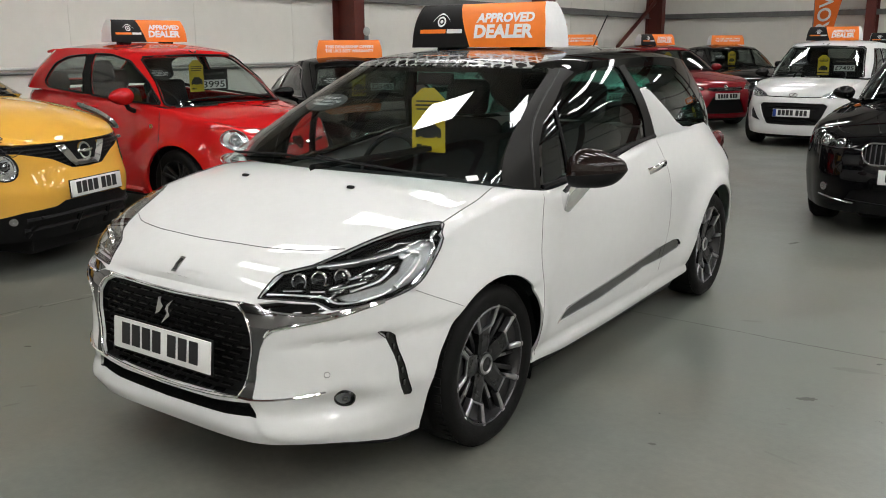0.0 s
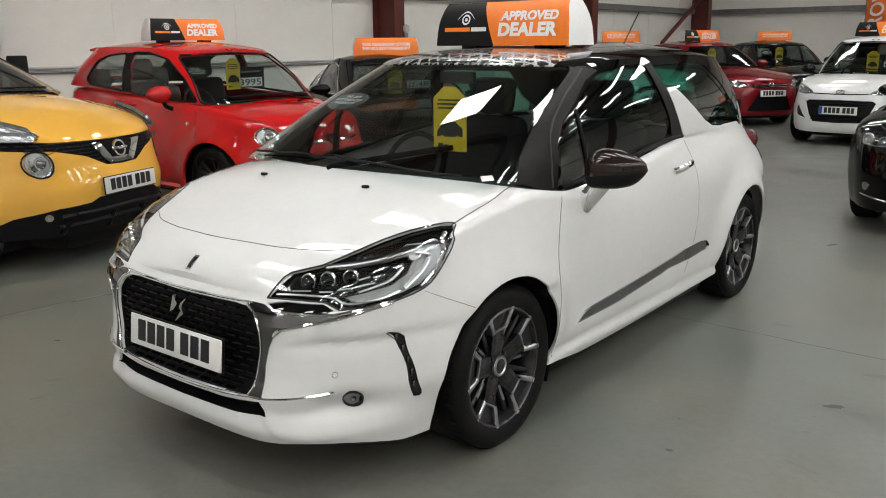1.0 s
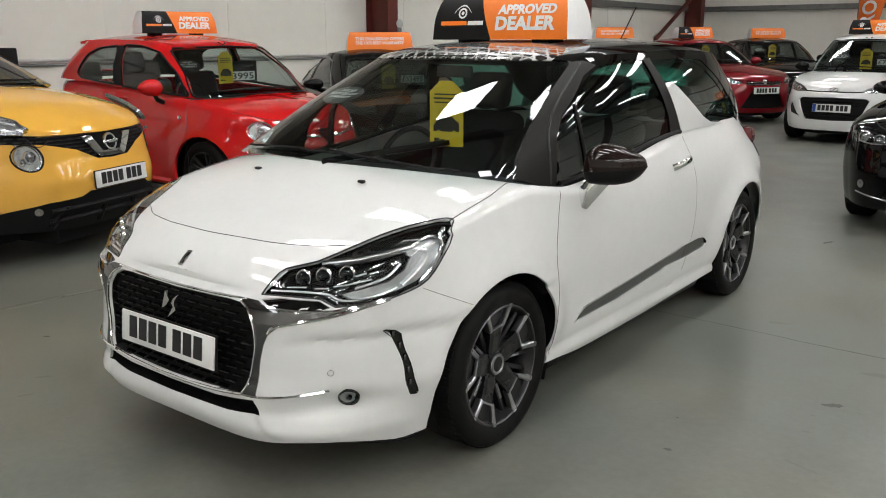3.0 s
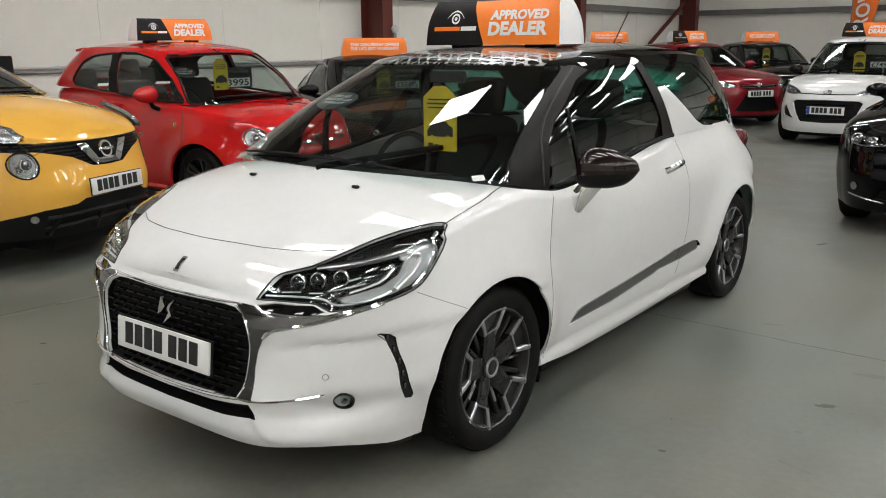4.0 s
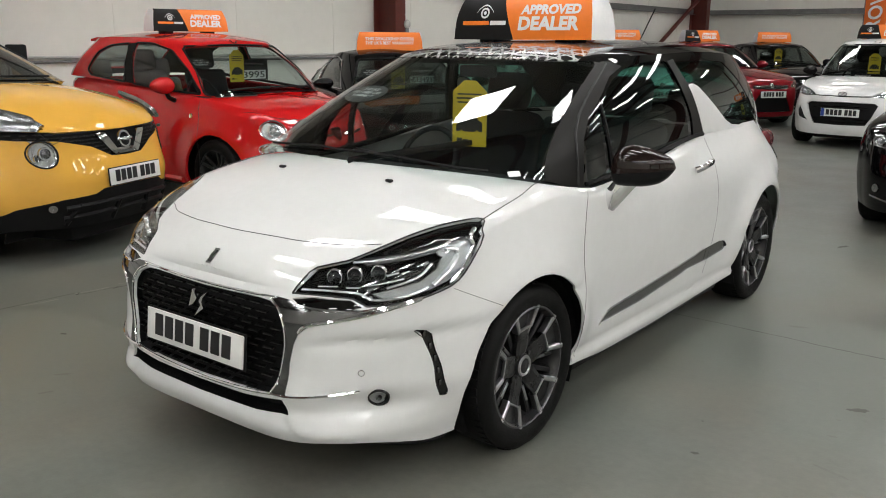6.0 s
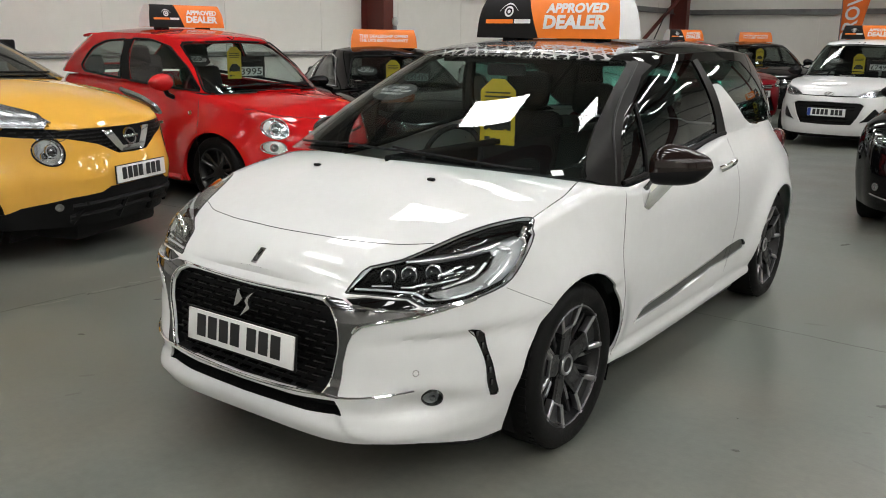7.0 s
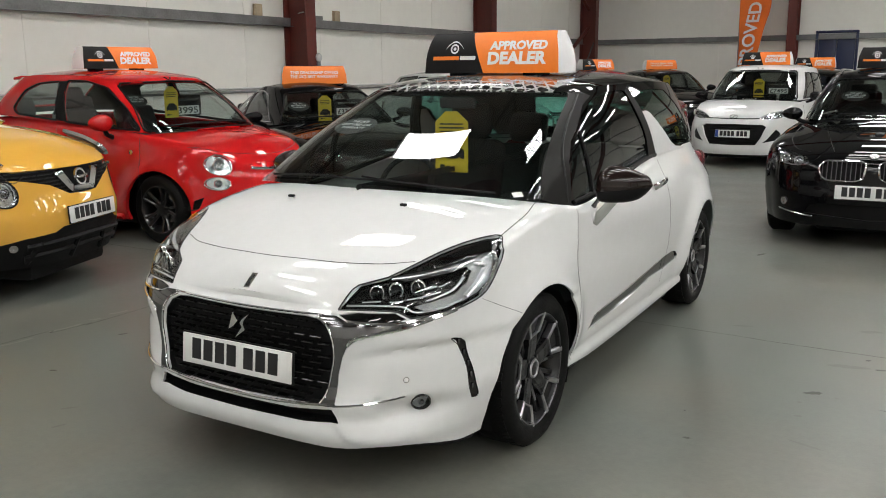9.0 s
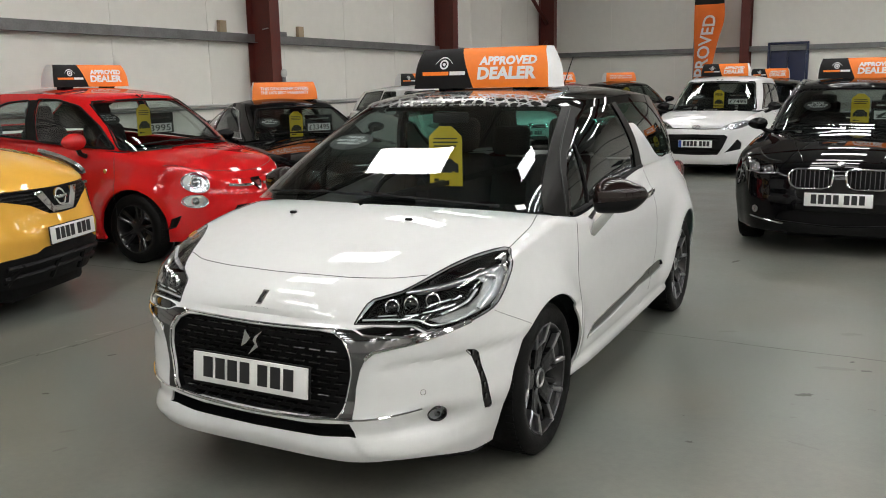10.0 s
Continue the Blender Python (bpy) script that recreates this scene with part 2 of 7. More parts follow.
def letters(text, height, shear=0.0, weight=0.0, spacing=1.0, align="CENTER"):
    """Flat lettering in x, z facing -y, as a bmesh, its baseline at z = 0."""
    c = bpy.data.curves.new("t", "FONT")
    c.body, c.size, c.shear, c.offset, c.space_character, c.align_x = text, height / 0.69, shear, weight, spacing, align
    c.fill_mode = "FRONT"
    c.resolution_u = 3
    ob = bpy.data.objects.new("t", c)
    scene.collection.objects.link(ob)
    me = bpy.data.meshes.new_from_object(ob.evaluated_get(bpy.context.evaluated_depsgraph_get()))
    bm = bmesh.new()
    bm.from_mesh(me)
    bpy.data.objects.remove(ob)
    bpy.data.meshes.remove(me)
    bpy.data.curves.remove(c)
    for v in bm.verts:
        v.co = Vector((v.co.x, 0, v.co.y))
    return bm


def along(points, n=10):
    """A smooth line through points of two or three coordinates."""
    pts = [Vector(p) for p in points]
    out = []
    for i in range(len(pts) - 1):
        p0, p1, p2, p3 = pts[max(i - 1, 0)], pts[i], pts[i + 1], pts[min(i + 2, len(pts) - 1)]
        for k in range(n):
            t = k / n
            out.append(0.5 * (2 * p1 + (p2 - p0) * t + (2 * p0 - 5 * p1 + 4 * p2 - p3) * t * t + (3 * p1 - p0 - 3 * p2 + p3) * t**3))
    return out + [pts[-1]]

# ---- car bodies ----
# A car stands in its own frame: the front axle's middle over the origin, the nose towards -y, its left side towards +x.
def resample(p, count):
    run = np.concatenate(([0], np.cumsum(np.hypot(*np.diff(p, axis=0).T))))
    at = np.linspace(0, run[-1], count)
    return np.stack([np.interp(at, run, p[:, 0]), np.interp(at, run, p[:, 1])], 1)


def plan(front, rear, middle, width, nf, nr, counts):
    """Half a plan outline in three runs (nose, side, tail), with outward normals."""
    a = np.linspace(0, math.pi, 1601)
    c, s = np.cos(a), np.sin(a)
    n = np.where(c > 0, nf, nr)
    length = np.where(c > 0, middle - front, rear - middle)
    p = np.stack([width * np.abs(s) ** (2 / n), middle - np.sign(c) * length * np.abs(c) ** (2 / n)], 1)
    p[0, 0] = p[-1, 0] = 0
    i = int(np.argmax(p[:, 0] > 0.86 * width))
    j = len(p) - 1 - int(np.argmax(p[::-1, 0] > 0.86 * width))
    runs = [resample(p[:i + 1], counts[0]), resample(p[i:j + 1], counts[1])[1:], resample(p[j:], counts[2])[1:]]
    q = np.concatenate(runs)
    g = np.gradient(q, axis=0)
    nrm = np.stack([g[:, 1], -g[:, 0]], 1)
    nrm /= np.linalg.norm(nrm, axis=1)[:, None]
    nrm[0], nrm[-1] = (0, -1), (0, 1)
    return q, nrm


def car_spec(**k):
    """Proportions of a car; the curves are (place, value) pairs."""
    s = dict(W=0.85, front=-0.83, rear=3.1, middle=0.9, nf=3.6, nr=4.5, wheelbase=2.464, axle=0.0, wheel=0.31, arch=0.35, flare=0.03, levels=18, counts=(22, 60, 18),
             side=[(0.18, 0.05), (0.3, 0.02), (0.55, 0.0), (0.75, 0.01), (0.95, 0.06)],
             nose=[(0.18, 0.03), (0.26, 0.0), (0.45, 0.02), (0.62, 0.04), (0.72, 0.09)],
             tail=[(0.2, 0.06), (0.4, 0.0), (0.7, 0.02), (1.0, 0.08)],
             bottom=[(-0.9, 0.19), (-0.3, 0.2), (0.4, 0.2), (2.0, 0.2), (3.1, 0.24)],
             top=[(-0.8, 0.7), (-0.4, 0.83), (0, 0.92), (0.4, 0.93), (1.5, 1.0), (3, 1.0)],
             hood=[(-0.8, 0.7), (-0.6, 0.82), (-0.1, 0.98), (0.1, 1.02)], cowl=-0.05, pillar=0.2, crown=2.2, round=0.03,
             base=(-0.02, 3.0, 1.3, 0.755, 5.3, 5), head=(0.8, 2.75, 1.6, 0.6, 4, 4), base_z=[(-0.02, 1.0), (0.2, 0.965), (0.5, 0.905), (1.7, 1.02), (3, 1.0)],
             head_z=[(0.8, 1.395), (1.3, 1.40), (1.8, 1.40), (2.75, 1.31)], bulge=0.03, roof=0.06)
    s.update(k)
    return s


def lower_body(s):
    """The painted shell below the windows: bumpers, wings, doors and bonnet."""
    q, nrm = plan(s["front"], s["rear"], s["middle"], s["W"], s["nf"], s["nr"], s["counts"])
    side, nose, tail, bottom, top = (smooth_curve(s[k]) for k in ("side", "nose", "tail", "bottom", "top"))
    ahead = smooth_curve(s.get("side_front", s["side"]))
    wheels = s.get("arches") or ((s["axle"], s["wheel"], s["arch"]), (s["wheelbase"], s["wheel"], s["arch"]))
    ease = lambda v, a, b: (lambda k: k * k * (3 - 2 * k))(min(1.0, max(0.0, (v - a) / (b - a))))
    cols = []
    for p, n in zip(q, nrm):
        z0, z1 = bottom(p[1]), top(p[1])
        col = []
        for k in range(s["levels"] + 1):
            z = z0 + (z1 - z0) * k / s["levels"]
            w = n[0] ** 2
            inset = w * (ahead(z) if p[1] < 0 else side(z)) + (1 - w) * (nose(z) if n[1] < 0 else tail(z))
            if z > z1 - s["round"]:
                a = (z - z1 + s["round"]) / s["round"]
                inset += w * s["round"] * (1 - math.sqrt(max(0, 1 - a * a))) * 0.8 * (1 - ease(p[1], 1.45, 1.7) * s.get("haunch", 0))
            inset += w * 0.024 * s.get("haunch", 0) * ease(p[1], 1.2, 1.9) * ease(z, 0.86, 1.04)
            inset += w * 0.09 * s.get("haunch", 0) * ease(p[1], 2.3, 3.05) * ease(z, 0.7, 1.03)
            for wy, wz, wr in wheels:
                r = math.hypot(p[1] - wy, z - wz)
                inset -= w * s["flare"] * math.exp(-(((r - wr) / 0.10) ** 2)) * (ease(z, 0.2, 0.42) if s.get("haunch") else 1)
            for dx, dz, rx, rz, deep in s.get("dents", ()):
                if p[1] < 0.3:
                    inset += deep * math.exp(-(((p[0] - dx) / rx) ** 2) - ((z - dz) / rz) ** 2)
            for line, deep, fade, x0, x1 in s.get("creases", ()):
                d = np.interp(p[0], [a for a, _ in line], [b for _, b in line]) - z
                if p[1] < 0.3 and d > 0:
                    inset += deep * ease(d, 0, 0.022) * math.exp(-d / fade) * min(1, max(0, (p[0] - x0) / (x1 - x0)))
            x = p[0] - n[0] * inset
            col.append((max(x, 0) if p[0] > 1e-6 else 0, p[1] - n[1] * inset, z))
        cols.append(col)
    bm = grid(cols)
    edge = [c[-1] for c in cols]
    hood = smooth_curve(s["hood"])
    y_front = edge[0][1]
    rows = []
    for e in edge:
        if e[1] > s["pillar"]:
            break
        k = (e[1] - y_front) / (s["pillar"] - y_front)
        yc = y_front + k * (s["cowl"] - y_front)
        zc = hood(yc) if k > 0 else e[2]
        row = []
        for i in range(15):
            t = i / 14
            f = 1 - (1 - t) ** s["crown"]
            row.append((e[0] * (1 - t), e[1] + (yc - e[1]) * (1 - (1 - t) ** 1.7), e[2] + (zc - e[2]) * f))
        rows.append(row)
    grid(rows, bm)
    rows = []
    for e, n in zip(edge[len(rows) - 1:], nrm[len(rows) - 1:]):
        rows.append([e, (max(0, e[0] - n[0] * 0.1), e[1] - n[1] * 0.1, e[2] - 0.004)])
    grid(rows, bm)
    bmesh.ops.remove_doubles(bm, verts=bm.verts, dist=0.001)
    return mirror(bm)


def upper_body(s):
    """The shell of windows, pillars and roof."""
    counts = s.get("upper_counts", (18, 40, 14))
    b, bn = plan(*s["base"], counts)
    h, hn = plan(*s["head"], counts)
    bz, hz = smooth_curve(s["base_z"]), smooth_curve(s["head_z"])
    rows = []
    for p, n, t in zip(b, bn, h):
        row = []
        for k in range(15):
            v = k / 14
            o = s["bulge"] * math.sin(math.pi * v) * (n[0] ** 2 + 0.6 * n[1] ** 2)
            x = p[0] + (t[0] - p[0]) * v + n[0] * o
            row.append((x if p[0] > 1e-6 else 0, p[1] + (t[1] - p[1]) * v + n[1] * o, bz(p[1]) + (hz(t[1]) - bz(p[1])) * v))
        rows.append(row)
    bm = grid(rows)
    rows = []
    for t in h:
        z = hz(t[1])
        c = s["roof"] * (t[0] / s["head"][3]) ** 2
        rows.append([(t[0] * (1 - i / 12), t[1], z + c * (1 - (1 - i / 12) ** s.get("vault", 2))) for i in range(13)])
    grid(rows[1:-1], bm)
    bmesh.ops.remove_doubles(bm, verts=bm.verts, dist=0.001)
    return mirror(bm)


def ring(cy, cz, r, n=28, start=0.0, end=2 * math.pi):
    return [(cy + r * math.cos(start + (end - start) * i / n), cz + r * math.sin(start + (end - start) * i / n)) for i in range(n)]


def arches(bm, s):
    for wy, wz, wr in s.get("arches") or ((s["axle"], s["wheel"], s["arch"]), (s["wheelbase"], s["wheel"], s["arch"])):
        poly = ring(wy, wz, wr, 56)
        if s.get("haunch") and wy < 1:
            poly = [(a, b) if a > wy or b > wz else (wy - wr + 0.08 * (wz - b), b) for a, b in poly]
        bmesh.ops.delete(bm, geom=cut(bm, poly, "side", lambda c: abs(c.x) > 0.45), context="FACES")


def under_tray(s, car):
    """Floor pan, inner arches and bulkheads, so that no light passes beneath."""
    bm = box(0.84, s["rear"] - s["front"] - 0.4, 0.55, (0, (s["front"] + s["rear"]) / 2, 0.405), 0.04)
    box(2 * s["W"] - 0.2, s["wheelbase"] - 2 * s["arch"] - 0.1, 0.35, (0, s["wheelbase"] / 2, 0.31), 0.04, bm)
    for wy in (s["axle"], s["wheelbase"]):
        for sx in (-1, 1):
            one = bmesh.new()
            rows = []
            for i in range(13):
                a = math.pi * (i / 12 * 1.3 - 0.15)
                y, z = wy + (s["arch"] + 0.006) * math.cos(a), s["wheel"] + (s["arch"] + 0.006) * math.sin(a)
                n, reach = (s["nf"], s["middle"] - s["front"]) if y < s["middle"] else (s["nr"], s["rear"] - s["middle"])
                half = s["W"] * max(0.0, 1 - (abs(y - s["middle"]) / reach) ** n) ** (1 / n) - 0.05
                rows.append([(sx * max(half, 0.5), y, z), (sx * 0.45, y, z)])
            merge(bm, grid(rows))
    part("underbody", bm, PLASTIC, car)


def wheel(car, s, x, y, side, style, radius=None, rimr=0.216, width=0.2):
    """Tyre with shoulder blocks and an alloy wheel, its face towards side (+1: the car's left)."""
    r = radius or s["wheel"]
    hub = new("wheel")
    hub.parent = car
    hub.matrix_basis = pose(x, y, r, 0, 0, 0 if side > 0 else 180)
    w = width / 2
    tyre = lathe([(rimr - 0.004, -w * 0.9), (rimr + 0.02, -w), ((rimr + r) / 2, -w * 1.04), (r - 0.02, -w * 0.98), (r - 0.004, -w * 0.8), (r, -w * 0.4), (r, w * 0.4), (r - 0.004, w * 0.8), (r - 0.02, w * 0.98), ((rimr + r) / 2, w * 1.04), (rimr + 0.02, w), (rimr + 0.006, w * 0.96), (rimr - 0.006, w * 0.86)], 64)
    part("tyre", tyre, RUBBER, hub)
    blocks = bmesh.new()
    for i in range(60):
        a = 2 * math.pi * i / 60
        box(0.030, 0.022, 0.007, (w * 0.60, (r - 0.0025) * math.cos(a), (r - 0.0025) * math.sin(a)), 0, blocks, turn=Matrix.Rotation(a - math.pi / 2, 3, "X"))
    part("tread", blocks, RUBBER, hub)
    barrel = lathe([(rimr, w * 0.86), (rimr - 0.010, w * 0.90), (rimr - 0.016, w * 0.84), (rimr - 0.026, w * 0.2), (rimr - 0.035, -w * 0.7), (0.02, -w * 0.7)], 56)
    part("rim", barrel, style["rim"], hub)
    lip = lathe([(rimr + 0.001, w * 0.865), (rimr - 0.008, w * 0.92), (rimr - 0.013, w * 0.87)], 56)
    part("rim_lip", lip, style.get("lip", style["cut"]), hub)
    disc = lathe([(0.05, -w * 0.25), (0.125, -w * 0.25), (0.125, -w * 0.35)], 40)
    part("brake_disc", disc, DULL_CHROME, hub)
    style["spokes"](hub, rimr, w, style)
    return hub


def spoke_plate(points, thickness, to, bm):
    """One spoke: points are (across, out, proud), mirrored to both sides."""
    rows = []
    for a, o, h in points:
        rows.append([(h, -a, o), (h - thickness, -a * 0.8, o), (h - thickness, a * 0.8, o), (h, a, o), (h + 0.004, a * 0.55, o), (h + 0.004, -a * 0.55, o)])
    one = grid(rows, close=True)
    bmesh.ops.transform(one, matrix=to, verts=one.verts)
    return merge(bm, one)


def sunk(bm, poly, view, keep, move, name, mat, parent, label=""):
    """Sinks a region of the shell by a vector and leaves walls round it."""
    piece = lift(bm, cut(bm, poly, view, keep))
    outward(piece)
    move = Vector(move)
    for v in piece.verts:
        v.co += move
    fresh = bmesh.ops.extrude_edge_only(piece, edges=[e for e in piece.edges if e.is_boundary])["geom"]
    for v in fresh:
        if isinstance(v, bmesh.types.BMVert):
            v.co -= move * 0.97
    return part(name, piece, mat, parent, label)


SPOKES = {}


def spoke_mesh(key, make, mat):
    """One spoke's mesh, made once and shared by all wheels of its kind."""
    if key not in SPOKES:
        bm = make()
        me = bpy.data.meshes.new(key)
        bmesh.ops.recalc_face_normals(bm, faces=bm.faces)
        bm.to_mesh(me)
        bm.free()
        me.materials.append(mat)
        SPOKES[key] = me
    return SPOKES[key]


def place(name, mesh, parent, m):
    o = new(name, mesh)
    o.parent = parent
    o.matrix_basis = m
    return o


def plain_spokes(hub, rimr, w, style):
    n, thick = style.get("count", 10), style.get("thick", 0.014)
    key = "spoke_%d_%d_%s" % (n, int(rimr * 1000), style["face"].name)
    mesh = spoke_mesh(key, lambda: spoke_plate([(0.018, 0.03, w * 0.6), (thick, 0.1, w * 0.55), (thick * 1.1, rimr - 0.012, w * 0.84)], 0.02, Matrix(), None), style["face"])
    for i in range(n):
        a = 2 * math.pi * i / n + (0.11 if i % 2 else -0.11) * (1 if n == 10 else 0)
        place("spoke", mesh, hub, Matrix.Rotation(a, 4, "X"))
    cap = lathe([(0.055, w * 0.4), (0.05, w * 0.62), (0.03, w * 0.66), (0.0001, w * 0.66)], 32)
    part("hub_cap", cap, style["face"], hub)


def number_plate(parent, at, turn=0, lean=0, country=False, mat=None):
    """A plate with plain bars in place of its characters."""
    m = Matrix.Translation(at) @ pose(0, 0, 0, lean, 0, turn)
    bm = box(0.52, 0.008, 0.111, (0, 0, 0), 0.003)
    bmesh.ops.transform(bm, matrix=m, verts=bm.verts)
    plate = part("number_plate", bm, mat or PLATE, parent, "white number plate with dark bars")
    back = box(0.532, 0.008, 0.123, (0, 0.006, 0), 0.003)
    bmesh.ops.transform(back, matrix=m, verts=back.verts)
    part("plate_holder", back, PLASTIC, plate)
    x0 = 0.022 if country else 0
    for i, x in enumerate((-0.205, -0.145, -0.085, -0.025, 0.06, 0.12, 0.18)):
        bar = box(0.043, 0.003, 0.077, (x * 0.95 + x0 + 0.008, -0.0052, 0.004), 0)
        bmesh.ops.transform(bar, matrix=m, verts=bar.verts)
        part("plate_bar", bar, INK, plate, smooth=False)
    if country:
        bar = box(0.045, 0.003, 0.105, (-0.234, -0.0052, 0), 0)
        bmesh.ops.transform(bar, matrix=m, verts=bar.verts)
        part("plate_band", bar, BLUE_INK, plate, smooth=False)
    return plate


def seat(parent, x, y, z, mat):
    base = new("seat")
    base.parent = parent
    base.matrix_basis = pose(x, y, z)
    part("cushion", box(0.48, 0.5, 0.16, (0, 0, 0.08), 0.06, segments=3), mat, base)
    part("backrest", box(0.48, 0.14, 0.62, (0, 0.30, 0.42), 0.06, segments=3, turn=Matrix.Rotation(radians(-16), 3, "X")), mat, base)
    part("headrest", box(0.27, 0.1, 0.2, (0, 0.41, 0.83), 0.045, segments=3, turn=Matrix.Rotation(radians(-12), 3, "X")), mat, base)


def cabin(car, s, front_seat=1.15, rear_seat=2.0, dash=0.25, wheel_side=-1, floor=0.42, wide=0.36):
    """Dashboard, steering wheel and seats behind the glass."""
    w = s["base"][3] - 0.06
    dz = smooth_curve(s["base_z"])(s["pillar"] + 0.2) - 0.03
    part("dashboard", box(2 * w - 0.04, 0.5, 0.3, (0, dash + 0.25, dz - 0.15), 0.07, segments=3), CABIN, car)
    part("cabin_floor", box(2 * w, s["rear"] - dash - 0.5, 0.04, (0, (s["rear"] + dash) / 2, floor), 0), CABIN, car)
    part("door_lining", box(0.03, s["rear"] - dash - 0.8, 0.5, (w + 0.01, (s["rear"] + dash) / 2, dz - 0.28), 0), CABIN, car)
    part("door_lining", box(0.03, s["rear"] - dash - 0.8, 0.5, (-w - 0.01, (s["rear"] + dash) / 2, dz - 0.28), 0), CABIN, car)
    part("steering_wheel", lathe([(0.17 + 0.014 * math.cos(a * math.pi / 4), 0.014 * math.sin(a * math.pi / 4)) for a in range(9)], 28, axis="y"), CABIN, car).matrix_basis = pose(wheel_side * wide, dash + 0.6, dz + 0.0, -25)
    top = smooth_curve(s["head_z"])
    for x in (-wide, wide):
        seat(car, x, front_seat, min(floor + 0.05, top(front_seat + 0.4) - 1.05), CLOTH)
        seat(car, x, rear_seat, min(floor - 0.1, top(rear_seat + 0.4) - 1.12), CLOTH)


def finish_lower(bm, s, car, mat):
    arches(bm, s)
    rim(bm, s.get("lip", 0.025))
    return part("body", bm, mat, car)

# ---- the hall ----
def plain(name, bm, mat, label, category, smooth=False):
    return tagged(part(name, bm, mat, None, smooth=smooth), label, category, kind="structure")


def floor_material():
    """Grey-green floor paint: worn patches, tyre scuffs and a soft sheen."""
    m = material("floor_paint", (0.130, 0.137, 0.119), 0.3)
    n, l = m.node_tree.nodes, m.node_tree.links
    b = n["Principled BSDF"]
    at = n.new("ShaderNodeTexCoord")
    total = None
    for size, amount in ((0.35, 0.13), (2.2, 0.15), (26.0, 0.10)):
        t, r = n.new("ShaderNodeTexNoise"), n.new("ShaderNodeMapRange")
        t.inputs["Scale"].default_value, t.inputs["Detail"].default_value = size, 8
        l.new(at.outputs["Object"], t.inputs["Vector"])
        r.inputs["From Min"].default_value, r.inputs["From Max"].default_value = 0.3, 0.7
        r.inputs["To Min"].default_value, r.inputs["To Max"].default_value = 1 - amount, 1 + amount
        l.new(t.outputs["Fac"], r.inputs["Value"])
        if total is None:
            total = r.outputs[0]
        else:
            k = n.new("ShaderNodeMath")
            k.operation = "MULTIPLY"
            l.new(total, k.inputs[0]), l.new(r.outputs[0], k.inputs[1])
            total = k.outputs[0]
    v = n.new("ShaderNodeVectorMath")
    v.operation = "SCALE"
    v.inputs[0].default_value = (0.130, 0.137, 0.119)
    tint, patch, edge = n.new("ShaderNodeMix"), n.new("ShaderNodeTexNoise"), n.new("ShaderNodeMapRange")
    tint.data_type = "RGBA"
    tint.inputs["A"].default_value, tint.inputs["B"].default_value = (0.128, 0.138, 0.121, 1), (0.136, 0.134, 0.112, 1)
    patch.inputs["Scale"].default_value, patch.inputs["Detail"].default_value = 0.9, 7
    edge.inputs["From Min"].default_value, edge.inputs["From Max"].default_value = 0.42, 0.62
    l.new(at.outputs["Object"], patch.inputs["Vector"]), l.new(patch.outputs["Fac"], edge.inputs["Value"]), l.new(edge.outputs[0], tint.inputs["Factor"])
    l.new(tint.outputs["Result"], v.inputs[0])
    l.new(total, v.inputs["Scale"]), l.new(v.outputs[0], b.inputs["Base Color"])
    rough = n.new("ShaderNodeMath")
    rough.operation = "MULTIPLY"
    rough.inputs[1].default_value = 0.36
    l.new(total, rough.inputs[0]), l.new(rough.outputs[0], b.inputs["Roughness"])
    bump, t = n.new("ShaderNodeBump"), n.new("ShaderNodeTexNoise")
    t.inputs["Scale"].default_value, t.inputs["Detail"].default_value = 90, 6
    bump.inputs["Strength"].default_value, bump.inputs["Distance"].default_value = 0.12, 0.003
    l.new(at.outputs["Object"], t.inputs["Vector"]), l.new(t.outputs["Fac"], bump.inputs["Height"]), l.new(bump.outputs[0], b.inputs["Normal"])
    return m


FLOOR = floor_material()
R = ROOM
w, d = R["right"] - R["left"], R["far"] - R["near"]
cx, cy = (R["right"] + R["left"]) / 2, (R["far"] + R["near"]) / 2
plain("floor", box(w + 0.6, d + 0.6, 0.3, (cx, cy, -0.15)), FLOOR, "worn grey-green painted concrete floor", "floor")
plain("wall_west", box(0.2, d + 0.4, R["eaves"], (R["left"] - 0.1, cy, R["eaves"] / 2)), CLADDING, "cream panelled warehouse wall", "wall")
plain("wall_east", box(0.2, d + 0.4, R["eaves"], (R["right"] + 0.1, cy, R["eaves"] / 2)), CLADDING, "cream panelled warehouse wall", "wall")
plain("wall_north", box(w, 0.2, R["eaves"], (cx, R["far"] + 0.1, R["eaves"] / 2)), CLADDING, "cream panelled warehouse wall", "wall")
plain("wall_south", box(w, 0.2, R["eaves"], (cx, R["near"] - 0.1, R["eaves"] / 2)), CLADDING, "cream panelled warehouse wall", "wall")
plain("ceiling", box(w + 0.6, d + 0.6, 0.2, (cx, cy, R["eaves"] + 0.1)), ROOFING, "pale lined warehouse roof", "ceiling")

ROOFLIGHT = glow("rooflight_daylight", (1.0, 0.99, 0.965), 19.4)


